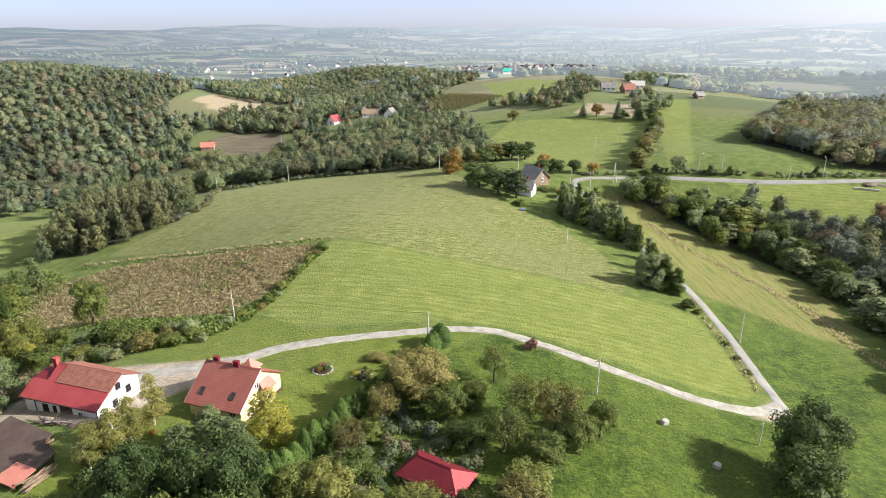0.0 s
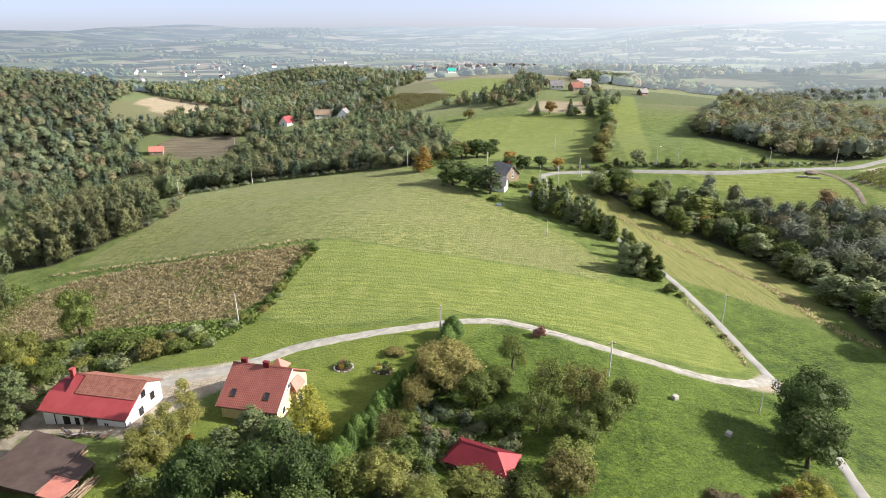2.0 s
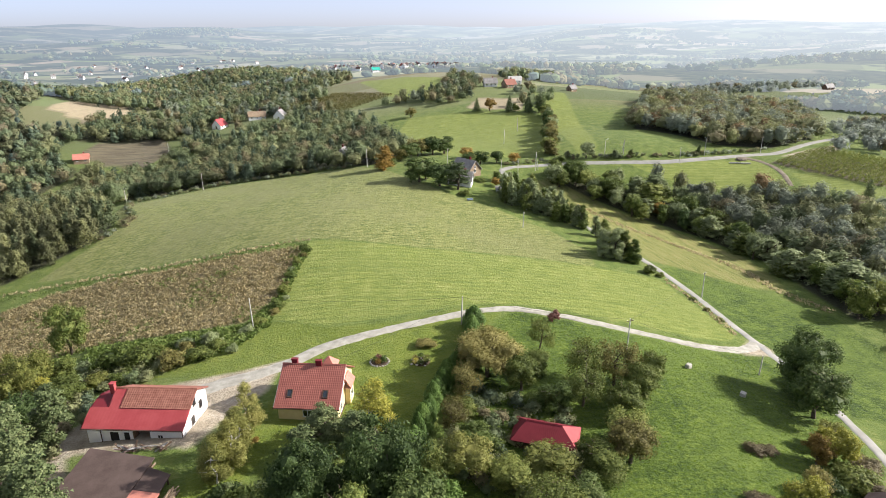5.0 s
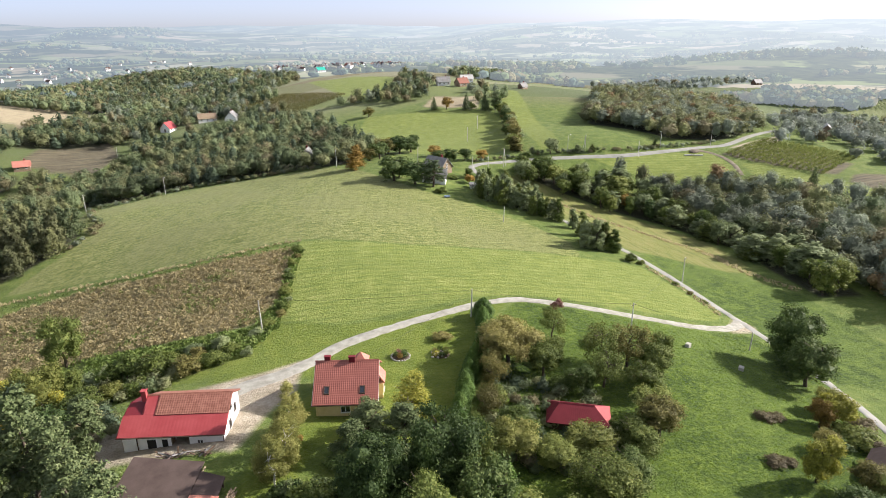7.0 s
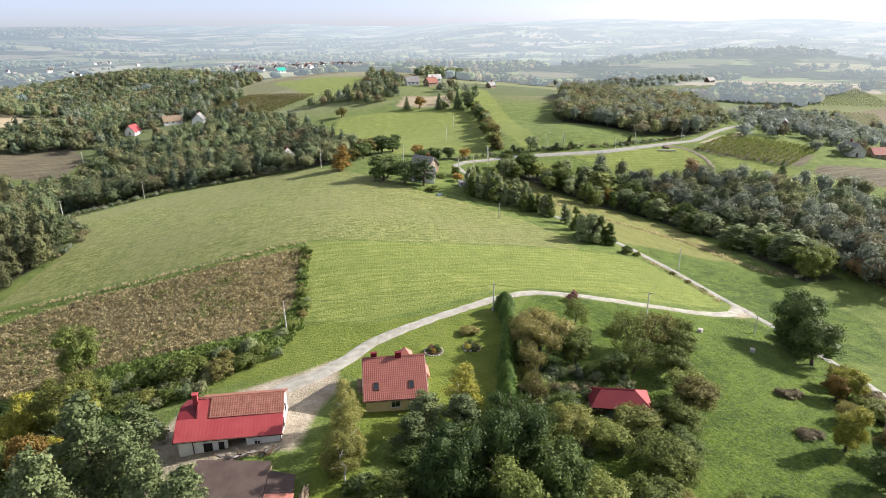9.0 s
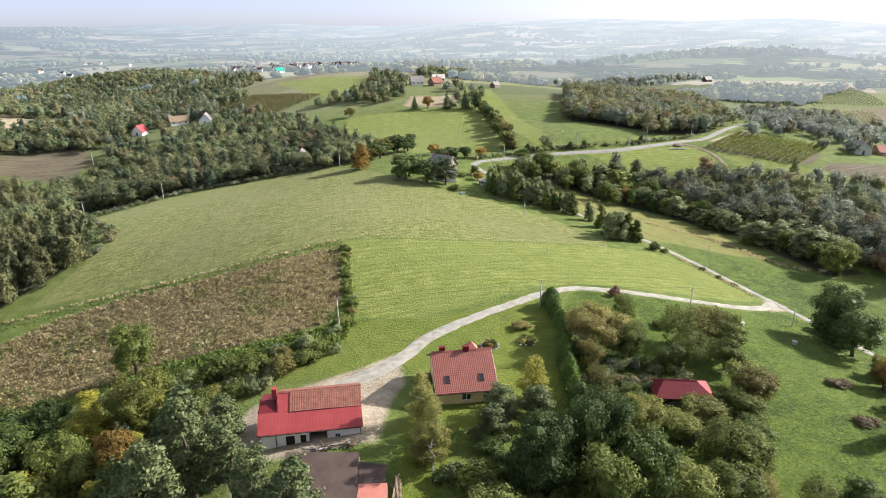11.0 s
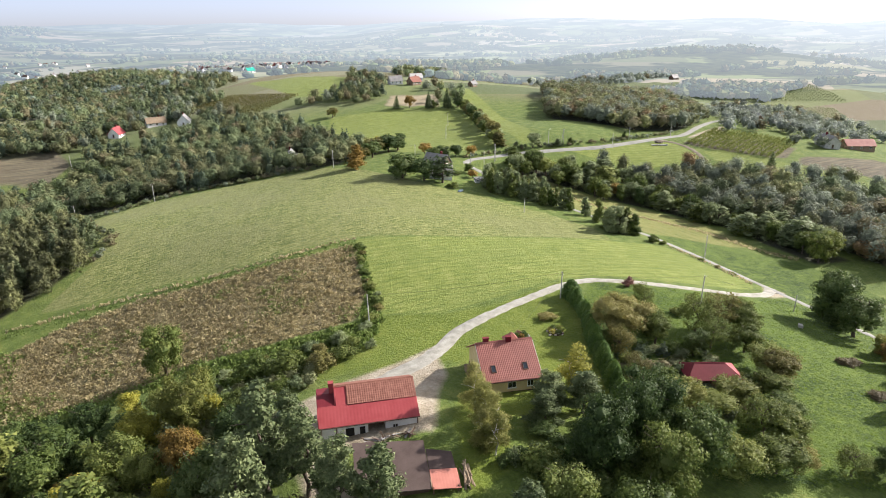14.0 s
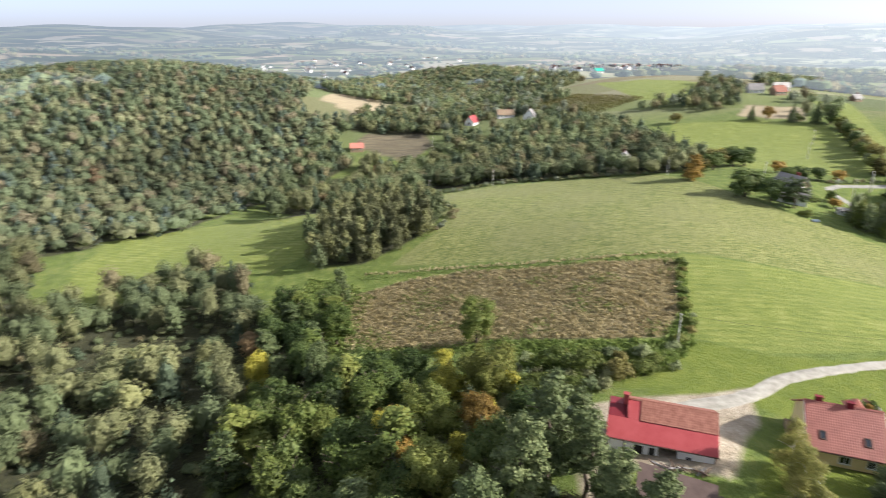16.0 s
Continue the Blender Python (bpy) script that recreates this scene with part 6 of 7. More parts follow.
def lean_shed():
    """Low brown felt roof with a faded red sheet end."""
    h = thing("outbuilding", -66.4, 69.6, -0.75, -20.0, "low outbuilding with brown felt roof and faded red sheet end", "shed")
    part("roof", solid([[(0.3, -2.6, 2.5), (9.85, -2.8, 2.5), (9.85, 5.9, 3.3), (0.0, 6.9, 3.3)]], 0.14), M_BROWN_FELT, h)
    part("roof", solid([[(9.95, 0.35, 2.75), (13.5, 0.2, 2.65), (13.4, 3.4, 2.95), (9.95, 4.3, 3.1)]], 0.1), M_BROWN_FELT, h)
    roof_plane("roof", [(9.95, -2.9, 2.45), (13.65, -3.0, 2.35), (13.6, 0.3, 2.68), (9.95, 0.4, 2.78)], M_PINK_SHEET, h, "seam", 0.4, 0.3, "faded pink-red metal sheet")
    part("verge_board", box(9.82, -2.7, 2.42, 9.94, 5.8, 2.62), M_WOOD, h)
    part("wall", prism([(-2.2, -1.0), (5.6, -1.0), (5.6, 3.1), (-2.2, 2.4)], 0.7, 9.5), M_DARKWOOD, h)
    for x, y in ((13.3, -2.7), (13.2, 0.3), (13.1, 3.0), (10.1, -2.7)):
        part("post", box(x - 0.08, y - 0.08, -1.0, x + 0.08, y + 0.08, 2.5), M_DARKWOOD, h)
    return h


def hip_shed():
    """Small shed under a hipped dark red roof among the fruit trees."""
    h = thing("garden_shed", -0.9, 66.9, -2.25, -31.0, "small wooden shed with hipped dark red sheet roof among fruit trees", "shed")
    a, b, ez, rz, r = 4.9, 3.0, 2.0, 3.8, 2.3
    roof_plane("roof", [(-a, -b, ez), (a, -b, ez), (r, 0, rz), (-r - 0.6, 0, rz)], M_DARKRED_ROOF, h, "seam", 0.4)
    roof_plane("roof", [(a, b, ez), (-a, b, ez), (-r - 0.6, 0, rz), (r, 0, rz)], M_DARKRED_ROOF, h, "seam", 0.4)
    # sunward hip in brighter red, its sunlight put into the colour
    part("roof", solid([[(a, -b, ez), (a, b, ez), (r, 0, rz)]], 0.08), M_RED_ROOF, h)
    part("roof", solid([[(-a, b, ez), (-a, -b, ez), (-r - 0.6, 0, rz)]], 0.08), M_DARKRED_ROOF, h)
    part("ridge_cap", prism([(-0.15, rz - 0.02), (0, rz + 0.12), (0.15, rz - 0.02)], -r - 0.6, r), M_DARKRED_ROOF, h)
    part("wall", box(-a + 0.5, -b + 0.5, -1.2, a - 0.6, b - 0.5, ez + 0.2), M_DARKWOOD, h)
    part("door", box(-0.6, -b + 0.42, -0.1, 0.5, -b + 0.5, 1.8), M_WOOD, h)
    return h


def small_house(name, x, y, turn, w, d, wall_h, roof_h, wall_m, roof_m, label, z=None, chim=True, category="house"):
    h = thing(name, x, y, gz(x, y) if z is None else z, turn, label, category)
    prof = [(-d / 2, -2.5), (d / 2, -2.5), (d / 2, wall_h), (0, wall_h + roof_h - 0.1), (-d / 2, wall_h)]
    part("wall", prism(prof, -w / 2, w / 2), wall_m, h)
    o, k = 0.5, roof_h / (d / 2)
    for s in (-1, 1):
        pts = [(-w / 2 - o, s * (d / 2 + o), wall_h - k * o), (w / 2 + o, s * (d / 2 + o), wall_h - k * o), (w / 2 + o, 0, wall_h + roof_h), (-w / 2 - o, 0, wall_h + roof_h)]
        if s > 0:
            pts = [pts[1], pts[0], pts[3], pts[2]]
        roof_plane("roof", pts, roof_m, h, "seam", 0.8)
    if chim:
        chimney(h, w * 0.2, 0.3, wall_h + roof_h - 0.6, wall_h + roof_h + 0.9, 0.7, 0.6)
    for i in range(2 if w < 9 else 3):
        window(h, -w / 2 + w * (i + 0.5) / (2 if w < 9 else 3), -d / 2, 0.9, 1.2, 1.3, "front")
    window(h, w / 2, 0, 0.9, 1.2, 1.3, "side")
    window(h, w / 2, 0, wall_h + 0.3, 1.0, 1.1, "side")
    part("door", box(-w / 2 - 0.05, -0.5, 0, -w / 2 + 0.03, 0.5, 2.05), M_DARKWOOD, h)
    return h


white_farmhouse()
tiled_house()
lean_shed()
hip_shed()
small_house("garden_shed", 37.0, 44.0, 25, 6, 5, 2.0, 1.9, M_DARKWOOD, M_BROWN_FELT, "small dark wooden shed with brown felt roof behind bushes", None, False, "shed")
small_house("farmhouse", 36.2, 235.5, -62, 10, 7.0, 2.4, 3.6, M_WOOD, M_GREY_ROOF, "old farmhouse with steep grey roof among trees")
small_house("farmhouse", 29.5, 220.5, -25, 9, 6.0, 2.4, 2.7, M_WHITE, M_GREY_ROOF, "white gabled farm building with dark grey roof")
small_house("garden_shed", 43.5, 213.3, -10, 3.4, 2.4, 1.9, 0.6, M_WHITE, M_GREY_ROOF, "small white garden shed beside the trees", None, False, "shed")
small_house("house", -155.5, 401, 10, 8, 6, 2.4, 2.6, M_WOOD, M_PINK_SHEET, "small house with bright orange-red roof on the slope")
small_house("house", -80, 452, 60, 8, 7, 2.6, 3.8, M_WHITE, M_RED_ROOF, "white house with steep red roof among trees")
small_house("house", -55, 468, 5, 12, 7, 2.6, 3.2, M_WHITE, M_WOOD, "long house with pale tan roof among trees")
small_house("house", -38.5, 454, 75, 9, 7.5, 3.0, 4.0, M_WHITE, M_GREY_ROOF, "white gabled house with grey roof above the wood")
small_house("house", -8.0, 306, 70, 7, 6, 2.6, 3.0, M_WHITE, M_GREY_ROOF, "small white house hidden behind the meadow trees")
small_house("house", 121.7, 462, -5, 10, 7, 2.8, 3.6, M_WHITE, M_GREY_ROOF, "white house with dark roof on the hilltop")
small_house("house", 134, 453, 15, 9, 7, 2.8, 3.6, M_WOOD, M_OLD_TILE, "red roofed house beside hilltop trees")
small_house("house", 148, 478, -10, 10, 7, 2.8, 3.0, M_WHITE, M_CONCRETE, "house with pale grey roof on the hilltop")
small_house("hut", 181, 441, 20, 6, 5, 2.4, 2.4, M_WOOD, M_GREY_ROOF, "small wooden hut at the field's edge")
small_house("house", 330, 398, 15, 8, 6, 2.6, 3.0, M_WHITE, M_PINK_SHEET, "white farm house with faded pink roof in the valley")
small_house("barn", 492, 508, 5, 10, 6, 2.6, 3.2, M_DARKWOOD, M_GREY_ROOF, "dark wooden barn with grey roof in the valley", None, False, "barn")
small_house("barn", 286, 258, 40, 10, 7, 3.0, 3.4, M_WOOD, M_GREY_ROOF, "grey roofed barn half hidden by valley trees", None, False, "barn")


small_house("long_shed", 313, 404, -8, 15, 5, 2.4, 0.9, M_WHITE, M_CONCRETE, "long low white shed with pale flat roof in the valley", None, False, "shed")
small_house("house", 250.4, 192.2, 60, 10, 8, 3.0, 3.6, M_CONCRETE, M_GREY_ROOF, "pale gabled house with grey roof across the valley")
small_house("barn", 268, 186, -30, 15, 7, 2.8, 2.8, M_WOOD, M_PINK_SHEET, "long barn with faded pink roof across the valley", None, False, "barn")


def village():
    """Houses of the hilltop village and the far valley, a few kinds repeated."""
    rng = random.Random(12)
    kinds = [small_house("village_house", 92, 830, 10, 7, 5.5, 3.8, 2.6, M_WHITE, M_GREY_ROOF, "white village house with grey roof on the far hill"),
             small_house("village_house", 112, 842, 70, 7, 5.5, 3.8, 2.6, M_WHITE, M_OLD_TILE, "white village house with old red tile roof on the far hill"),
             small_house("village_house", 128, 835, 40, 7, 5.5, 3.8, 2.6, M_WHITE, M_BROWN_FELT, "white village house with brown roof on the far hill")]
    for k in kinds:
        tagged(k, group="hilltop village")
    for i in range(70):
        f = i / 69
        x, y = 28 + 175 * f + rng.uniform(-14, 14), 850 + rng.uniform(-40, 70)
        k = kinds[rng.choice((0, 0, 0, 0, 1, 2, 2))]
        copy_thing(k, pose(x, y, gz(x, y), 0, 0, rng.uniform(0, 180)) @ Matrix.Scale(rng.uniform(0.75, 1.05), 4))
    for i in range(46):
        x, y = rng.uniform(-640, -60), rng.uniform(1150, 1900)
        copy_thing(kinds[rng.choice((0, 0, 2))], pose(x, y, gz(x, y), 0, 0, rng.uniform(0, 180)) @ Matrix.Scale(rng.uniform(0.9, 1.3), 4))
    small_house("hall", 78, 780, 15, 10, 8, 3.0, 3.0, M_WHITE, M_TEAL, "large hall with bright teal green roof", None, False, "building")


village()


# ---------------------------------------------------------------- poles, wires and small things
def utility_pole(x, y, h, arm=True, lean=0.0, second_leg=False, lamp=False, material=None, label="grey concrete utility pole standing in the grass"):
    t = tagged(new("utility_pole"), label, "pole", "utility poles")
    t.matrix_basis = pose(x, y, gz(x, y) - 0.3, lean, lean * 0.6, (x * 7) % 90)
    v, f = tube([(0, 0, 0), (0, 0, h * 0.5), (0, 0, h)], [0.15, 0.125, 0.10], 8)
    finish("pole", mesh_from("pole", v, np.array(f)), material or M_CONCRETE, t)
    part("cap", box(-0.11, -0.11, h - 0.02, 0.11, 0.11, h + 0.06, 0.02), M_CONCRETE, t)
    if second_leg:
        v, f = tube([(1.9, 0, 0), (1.0, 0, h * 0.5), (0.12, 0, h - 0.1)], [0.14, 0.12, 0.09], 8)
        finish("pole", mesh_from("pole", v, np.array(f)), material or M_CONCRETE, t)
        part("brace", box(0.0, -0.05, h * 0.45, 1.08, 0.05, h * 0.45 + 0.12, 0.01), M_DARKWOOD, t)
    if lamp:
        v, f = tube([(0, 0, h), (0.1, 0, h + 0.5), (0.6, 0, h + 0.8), (1.3, 0, h + 0.85)], [0.05, 0.045, 0.04, 0.035], 6)
        bracket = finish("lamp_bracket", mesh_from("lamp_bracket", v, np.array(f)), M_CONCRETE, t)
        part("lamp_head", box(1.2, -0.14, h + 0.76, 1.85, 0.14, h + 0.94, 0.04), M_FRAME, bracket)
    if arm:
        part("crossarm", box(-0.75, -0.05, h - 0.45, 0.75, 0.05, h - 0.35, 0.01), M_DARKWOOD, t)
        for k in (-0.65, 0.0, 0.65):
            part("insulator", box(k - 0.04, -0.04, h - 0.35, k + 0.04, 0.04, h - 0.2, 0.015), M_WHITE, t)
    return t


POLES = [(-44.6, 117.2, 7.2), (26.8, 91.0, 7.4), (-3.0, 105.2, 6.6), (66.6, 121.0, 7.4), (52.6, 84.0, 4.6), (-101.5, 266, 7.6), (-73.2, 282, 8.0), (49, 229, 8.2), (105.5, 247, 7.5), (115.0, 247, 7.0),
         (136, 234, 7.5), (152.7, 239.6, 7.5), (30.8, 246, 8.0), (-1.6, 261, 8.0), (68.8, 240, 8.5), (57.4, 231, 8.0), (183.0, 239, 8.0), (37.5, 174, 5.5), (-105.8, 398, 9.0), (74, 295, 8.0), (94, 328, 8.0)]
for i, (x, y, h) in enumerate(POLES):
    utility_pole(x, y, h, i not in (0, 4, 8, 11, 17), ((i * 37) % 5 - 2) * 0.6, i in (9, 14), i in (8, 11), None,
                 "grey concrete street lamp beside the upper road" if i in (8, 11) else "grey concrete utility pole standing in the grass")


def wire(a, b, sag=0.8):
    p = [Vector(a).lerp(Vector(b), i / 14) - Vector((0, 0, sag * 4 * (i / 14) * (1 - i / 14))) for i in range(15)]
    v, f = tube(p, [0.016] * 15, 4)
    return tagged(finish("power_line", mesh_from("power_line", v, np.array(f)), M_WIRE), "thin dark power line sagging between poles", "cable")


def pole_top(i):
    x, y, h = POLES[i]
    return (x, y, gz(x, y) + h - 0.35)


for a, b in ((1, 2), (1, 4), (0, 2), (3, 1), (7, 15), (15, 14), (8, 10), (10, 11), (11, 16), (5, 6), (6, 13), (13, 12)):
    wire(pole_top(a), pole_top(b))
wire(pole_top(2), (-33.5, 84.0, 5.6))


def pebble(r, seed, squash=0.7):
    rng = random.Random(seed)
    bm = bmesh.new()
    bmesh.ops.create_icosphere(bm, subdivisions=1, radius=r)
    for v in bm.verts:
        v.co *= rng.uniform(0.8, 1.15)
        v.co.z *= squash
    return bm


def flower_bed():
    x, y = -21.5, 94.7
    b = thing("flower_bed", x, y, gz(x, y), 0, "round flower bed ringed with pale stones on the lawn", "flower bed")
    bm = bmesh.new()
    bmesh.ops.create_cone(bm, cap_ends=True, segments=24, radius1=1.75, radius2=1.45, depth=0.35)
    part("soil", bm, M_SOIL, b)
    for i in range(22):
        t = i / 22 * 2 * math.pi
        s = part("stone", pebble(0.21 + 0.05 * math.sin(i * 3.1), i), M_STONE, b)
        s.location = (1.72 * math.cos(t), 1.72 * math.sin(t), 0.12)
    rng = np.random.default_rng(5)
    for k, leaf in enumerate(("dark", "pink", "green", "rust", "hedge")):
        p, d = lobe_points([(0, 0, 0.5, 0.55, 0.45)], 160, rng)
        o = finish("shrub", quads("shrub", leaves(p, d, 0.2, rng)), LEAF[leaf], b)
        o.location = (0.85 * math.cos(k * 1.3 + 0.4), 0.8 * math.sin(k * 1.3 + 0.4), 0.12)
    x, y = -14.2, 93.0
    b = thing("rockery", x, y, gz(x, y), 20, "low rockery with dry shrubs on the lawn", "rockery")
    bm = bmesh.new()
    bmesh.ops.create_cone(bm, cap_ends=True, segments=20, radius1=2.1, radius2=1.2, depth=0.6)
    part("soil", bm, M_SOIL, b)
    for i in range(18):
        t = i * 2.4
        r = 0.5 + 1.5 * (i / 18)
        s = part("stone", pebble(0.22 + 0.1 * ((i * 7) % 5) / 5, i + 40), M_STONE, b)
        s.location = (r * math.cos(t), r * math.sin(t), 0.42 - 0.17 * r)
    for k, leaf in enumerate(("lime", "green", "brown", "yellow", "dark", "olive")):
        p, d = lobe_points([(0, 0, 0.4, 0.6, 0.42)], 150, rng)
        o = finish("shrub", quads("shrub", leaves(p, d, 0.2, rng)), LEAF[leaf], b)
        o.location = (1.2 * math.cos(k * 1.05), 1.1 * math.sin(k * 1.05), 0.2)


def stone_block(x, y, w, h, turn, label):
    b = box(-w / 2, -w * 0.4, -0.2, w / 2, w * 0.4, h, 0.1)
    rng = random.Random(int(x))
    for v in b.verts:
        v.co += Vector((rng.uniform(-0.06, 0.06), rng.uniform(-0.06, 0.06), rng.uniform(-0.05, 0.05)))
    ob = part("concrete_block", b, M_STONE, None)
    ob.matrix_basis = pose(x, y, gz(x, y), 0, 0, turn)
    tagged(ob, label, "block")


flower_bed()
stone_block(37.0, 85.4, 1.15, 0.8, 25, "pale square concrete well block standing in the grass")
stone_block(42.0, 76.1, 1.2, 0.7, 40, "grey concrete well block in shaded grass")


def log_pile():
    t = thing("log_pile", -52.6, 64.1, gz(-52.6, 64.1), 70, "pile of pale weathered planks and logs beside the outbuilding", "wood pile")
    rng = random.Random(8)
    for i in range(26):
        b = part("plank", box(-1.7, -0.09, -0.05, 1.7, 0.09, 0.05, 0.015), M_WOOD, t)
        b.matrix_basis = pose(rng.uniform(-0.9, 0.9), rng.uniform(-0.45, 0.45), 0.1 + 0.045 * i * rng.uniform(0.7, 1.0), rng.uniform(-6, 6), rng.uniform(-8, 8), rng.uniform(-14, 14))
    x, y = -58.5, 77.0
    t = thing("scrap_heap", x, y, gz(x, y), -16, "heap of dark boards and scrap in front of the farmhouse", "scrap heap")
    for i in range(22):
        b = part("board", box(-1.0, -0.12, -0.03, 1.0, 0.12, 0.03, 0.01), (M_DARKWOOD, M_BROWN_FELT, M_GREY_ROOF)[i % 3], t)
        b.matrix_basis = pose(rng.uniform(-3.4, 4.6), rng.uniform(-0.5, 0.5), 0.1 + rng.uniform(0, 0.5), rng.uniform(-30, 30), rng.uniform(-30, 30), rng.uniform(0, 180))


log_pile()


def beam_stack():
    """Pale concrete beams lying in two low stacks beside the earth track."""
    for x, y, turn in ((161.5, 229.6, -14), (166.0, 228.0, -18)):
        t = thing("beam_stack", x, y, gz(x, y), turn, "low stack of pale concrete beams beside the earth track", "concrete beams", "concrete beams")
        for i in range(7):
            b = part("beam", box(-2.1, -0.14, 0.0, 2.1, 0.14, 0.26, 0.03), M_CONCRETE, t)
            b.matrix_basis = pose(0.15 * math.sin(i * 2.1), -0.62 + 0.31 * (i % 5), 0.27 * (i // 5), 0, 0, 1.5 * math.sin(i * 1.7))
    x, y = 167.5, 232.6
    bm = bmesh.new()
    bmesh.ops.create_icosphere(bm, subdivisions=3, radius=1.0)
    rng = random.Random(4)
    for v in bm.verts:
        v.co = Vector((v.co.x * 3.0, v.co.y * 2.0, max(-0.1, v.co.z) * 1.1)) * rng.uniform(0.93, 1.07)
    h = part("gravel_heap", bm, M_EARTH, None)
    h.matrix_basis = pose(x, y, gz(x, y), 0, 0, 15)
    tagged(h, "low heap of brown-grey gravel beside the earth track", "gravel heap")


def firewood_stack():
    """Split logs piled against the house wall."""
    m = pose(-39.9, 79.7, -0.55, 0, 0, -17.5) @ pose(-0.55, 8.3, 0, 0, 0, 90)
    t = new("firewood_stack")
    t.matrix_basis = m
    tagged(t, "stack of split firewood against the cream house wall", "firewood")
    rng = random.Random(15)
    v, f = tube([(0, -0.42, 0), (0, 0.42, 0)], [0.1, 0.1], 6)
    f = f + [tuple(range(5, 1, -1)), (5, 2, 1, 0), (6, 7, 8, 9), (6, 9, 10, 11)]
    me = mesh_from("log", v, np.array(f))
    me.materials.append(M_WOOD)
    for row in range(6):
        for k in range(13):
            b = new("log", me)
            b.parent = t
            b.matrix_basis = pose(-1.3 + 0.21 * k + (0.1 if row % 2 else 0), rng.uniform(-0.06, 0.06), 0.1 + 0.18 * row, rng.uniform(-3, 3), rng.uniform(0, 60), rng.uniform(-4, 4))


def water_trough():
    """A low grey-blue trough on the grass by the far farm."""
    x, y = 27.4, 200.8
    t = thing("trough", x, y, gz(x, y), 10, "low grey-blue metal trough on the grass by the far farm", "trough")
    bm = box(-1.0, -0.45, 0.25, 1.0, 0.45, 0.32)
    for x0, y0, x1, y1 in ((-1.0, -0.45, 1.0, -0.40), (-1.0, 0.40, 1.0, 0.45), (-1.0, -0.45, -0.95, 0.45), (0.95, -0.45, 1.0, 0.45)):
        box(x0, y0, 0.25, x1, y1, 0.8, 0, bm)
    part("basin", bm, M_BLUE_METAL, t)
    for sx in (-0.85, 0.85):
        for sy in (-0.35, 0.35):
            part("leg", box(sx - 0.05, sy - 0.05, -0.1, sx + 0.05, sy + 0.05, 0.25), M_GREY_ROOF, t)


beam_stack()
firewood_stack()
water_trough()


def orchard_rows():
    """Rows of low vines and young fruit trees on the far slopes, as one mesh."""
    rng = np.random.default_rng(17)
    for nm, (x0, y0, x1, y1, rows, n, off, lab) in {"vineyard": (-34, 500, 6, 440, 13, 34, (3.2, 2.4), "rows of brown vines on the hillside"),
                                                  "young_orchard": (180, 224, 220, 238, 15, 26, (1.3, -2.6), "rows of young fruit trees beside the road"),
                                                  "valley_orchard": (376, 372, 480, 310, 16, 34, (5.0, 5.2), "long rows of grey-green orchard trees across the valley"),
                                                  "lower_orchard": (358, 300, 398, 262, 9, 18, (4.4, 4.0), "rows of low orchard trees on the valley slope")}.items():
        qs = []
        for r in range(rows):
            for k in range(n):
                f = k / (n - 1)
                x, y = x0 + (x1 - x0) * f + off[0] * r, y0 + (y1 - y0) * f + off[1] * r
                p, d = lobe_points([(0, 0, 1.1, 0.6, 0.9)], 18, rng)
                qs.append(leaves(p, d, 0.7, rng) + np.array([x, y, gz(x, y)]))
        tagged(finish(nm, quads(nm, np.concatenate(qs)), LEAF[{"vineyard": "brown", "young_orchard": "olive"}.get(nm, "mist")]), lab, "orchard", kind="stuff")


orchard_rows()


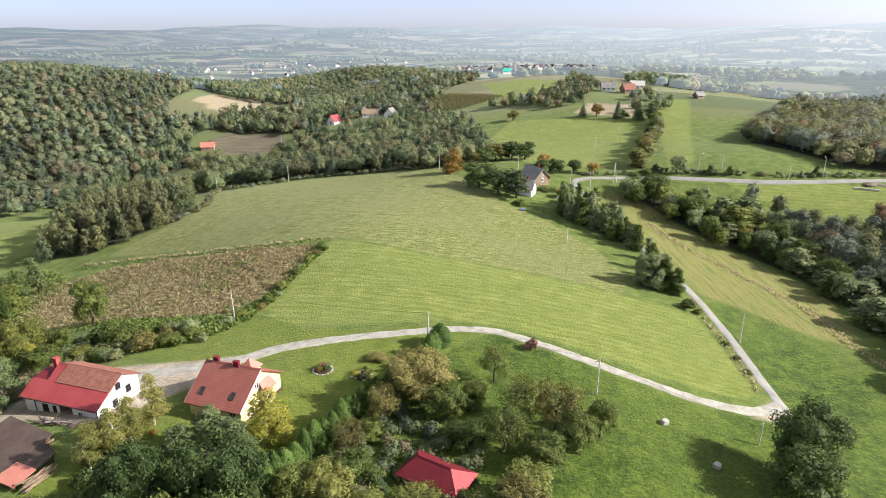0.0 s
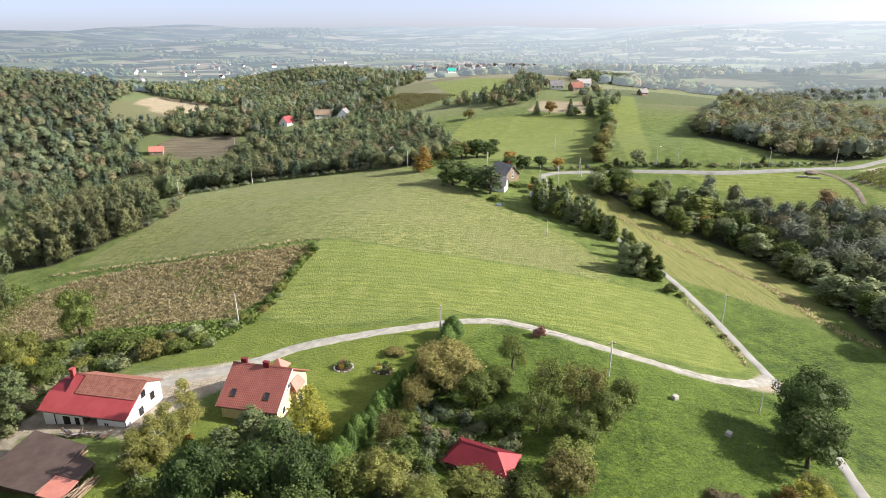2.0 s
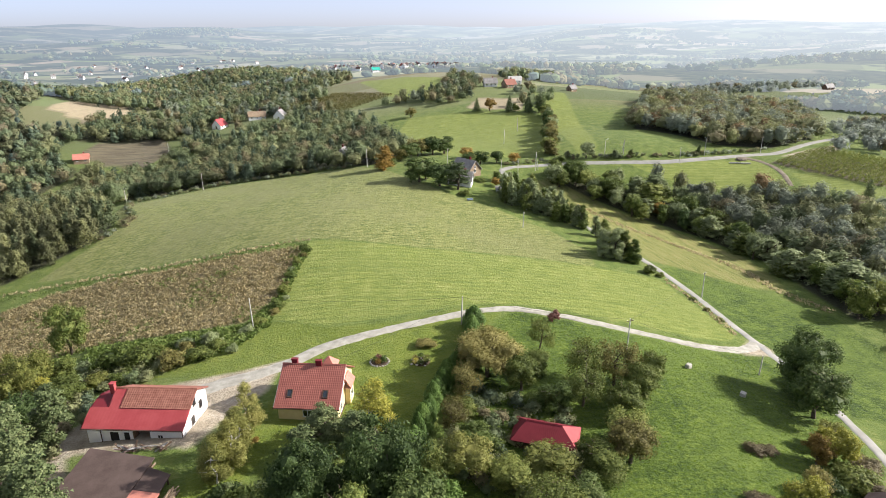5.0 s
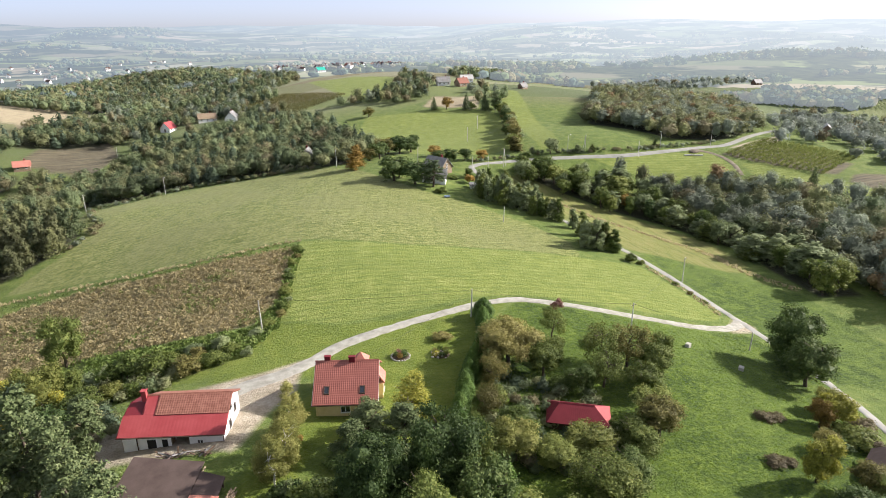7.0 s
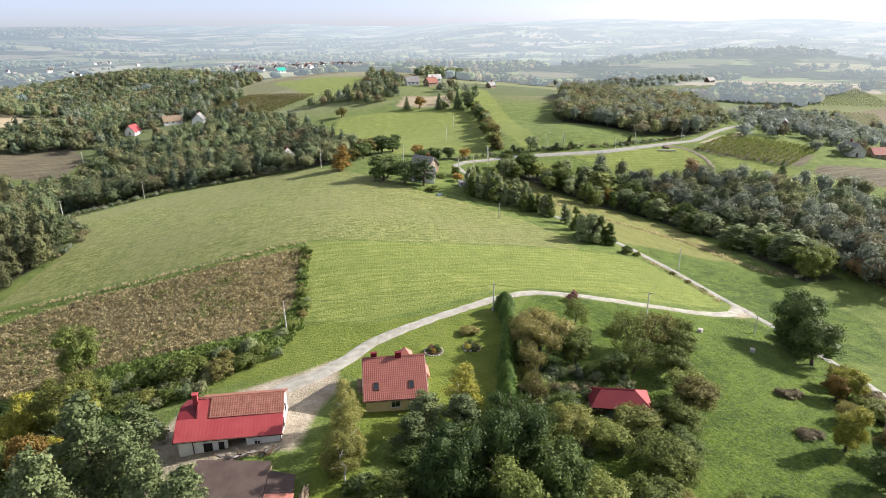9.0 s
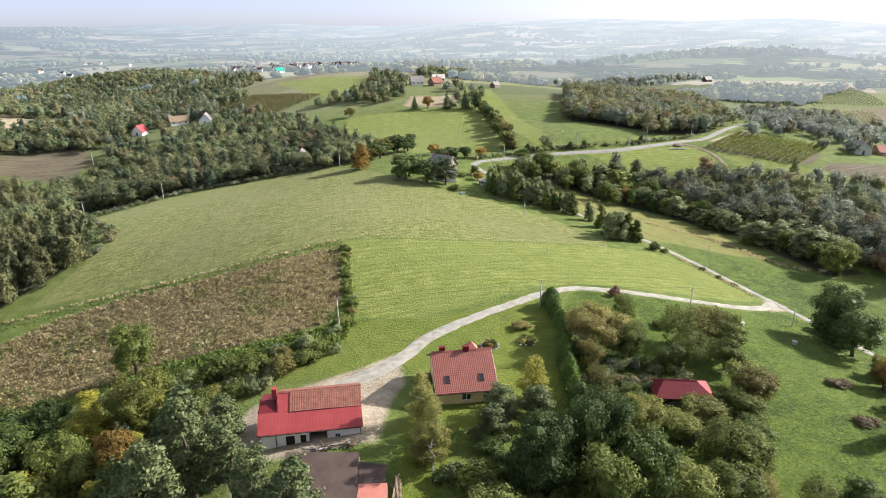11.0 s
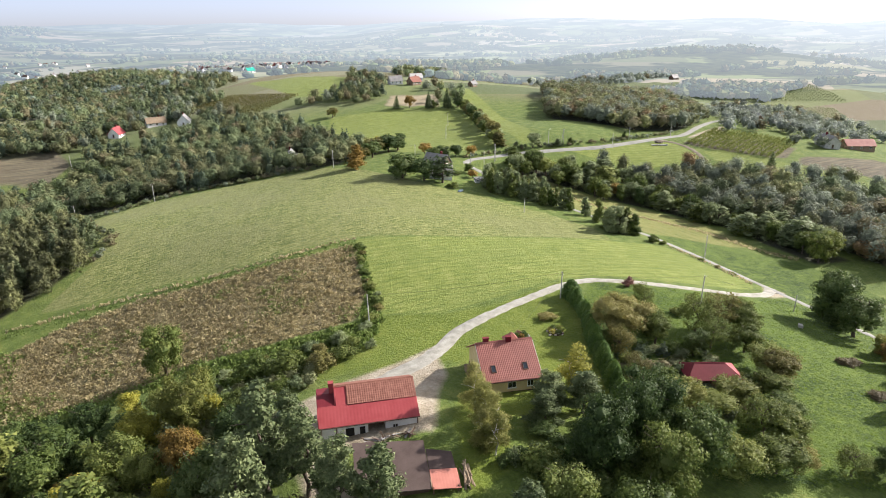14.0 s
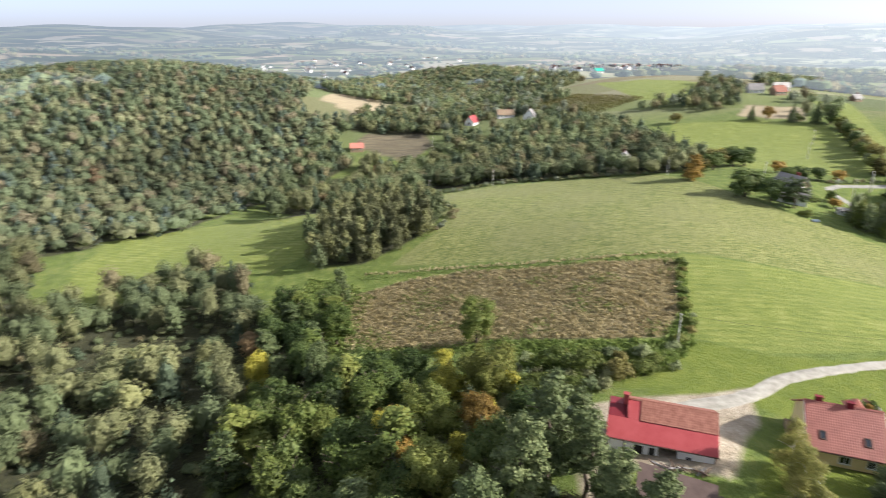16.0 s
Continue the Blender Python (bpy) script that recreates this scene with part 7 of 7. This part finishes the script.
def backdrop_woods():
    """Woods, hedges and tree rows of the distance, haze painted in their material, as one mesh of leaf clumps."""
    rng = np.random.default_rng(33)
    pts = []
    while len(pts) < 5200:
        a, r = rng.uniform(-1.0, 1.25), 540 * (3000 / 540) ** rng.random()
        x, y = r * math.sin(a), r * math.cos(a)
        v = noise.noise(Vector((x / 260, y / 130, 3.1))) + 0.4 * noise.noise(Vector((x / 80, y / 55, 1.7)))
        hedge = abs((y - 0.18 * x) % 190 - 95) < 5 and noise.noise(Vector((x / 120, y / 90, 8))) > -0.1
        if 20 < x < 260 and 745 < y < 930:
            continue
        if v > 0.26 or hedge:
            pts.append((x, y, r, 1.0))
    for i in range(46):
        f = i / 45
        pts.append((700 + 420 * f + rng.uniform(-8, 8), 850 - 60 * f + rng.uniform(-8, 8), 1000, 1.0))
    for i in range(130):                                                     # gardens of the village
        pts.append((30 + 230 * rng.random(), 860 + rng.uniform(-50, 75), 700, 0.62))
    for i in range(420):                                                     # wooded top far behind the valley
        pts.append((-470 + 230 * rng.uniform(-1, 1), 3380 + rng.normal(0, 90), 2800.0, 1.0))
    for cx, cy in ((880, 800), (866, 812), (985, 770), (998, 760)):          # tall clumps on the far rise
        pts.extend((cx + rng.uniform(-9, 9), cy + rng.uniform(-9, 9), 2600.0, 1.0) for k in range(7))
    P = np.array(pts)
    z = land(P[:, 0], P[:, 1])
    qs, tints = [], []
    names = ["green", "olive", "dark", "brown", "blue"]
    for (x, y, r, k), zz in zip(pts, z):
        w = rng.uniform(3.0, 5.4) * (1 + r / 2400)
        hgt = rng.uniform(5, 9) * (1 + r / 4000) * k
        lobes = [(0, 0, hgt * 0.46, w, hgt * 0.5), (w * rng.uniform(-0.8, 0.8), 0, hgt * 0.36, w * 0.7, hgt * 0.4)]
        p, d = lobe_points(lobes, 9, rng, 0.0)
        q = np.concatenate([leaves(p, d, 1.6 + r / 800, rng, 0.5), cores(lobes, rng, 0.95)]) + np.array([x, y, zz])
        qs.append(q)
        c = np.array(TINTS[names[rng.integers(5)]]) * rng.uniform(0.7, 1.15)
        tints.append(np.repeat(np.append(c, 1.0)[None], len(q) * 3, 0))
    me = quads("backdrop_woods", np.concatenate(qs))
    a = me.color_attributes.new("tint", "FLOAT_COLOR", "POINT")
    a.data.foreach_set("color", np.concatenate(tints).astype(np.float32).ravel())
    tagged(finish("backdrop_woods", me, M_FAR_WOOD), "distant woods and hedgerows paled by painted-in haze", "backdrop", kind="stuff")


backdrop_woods()
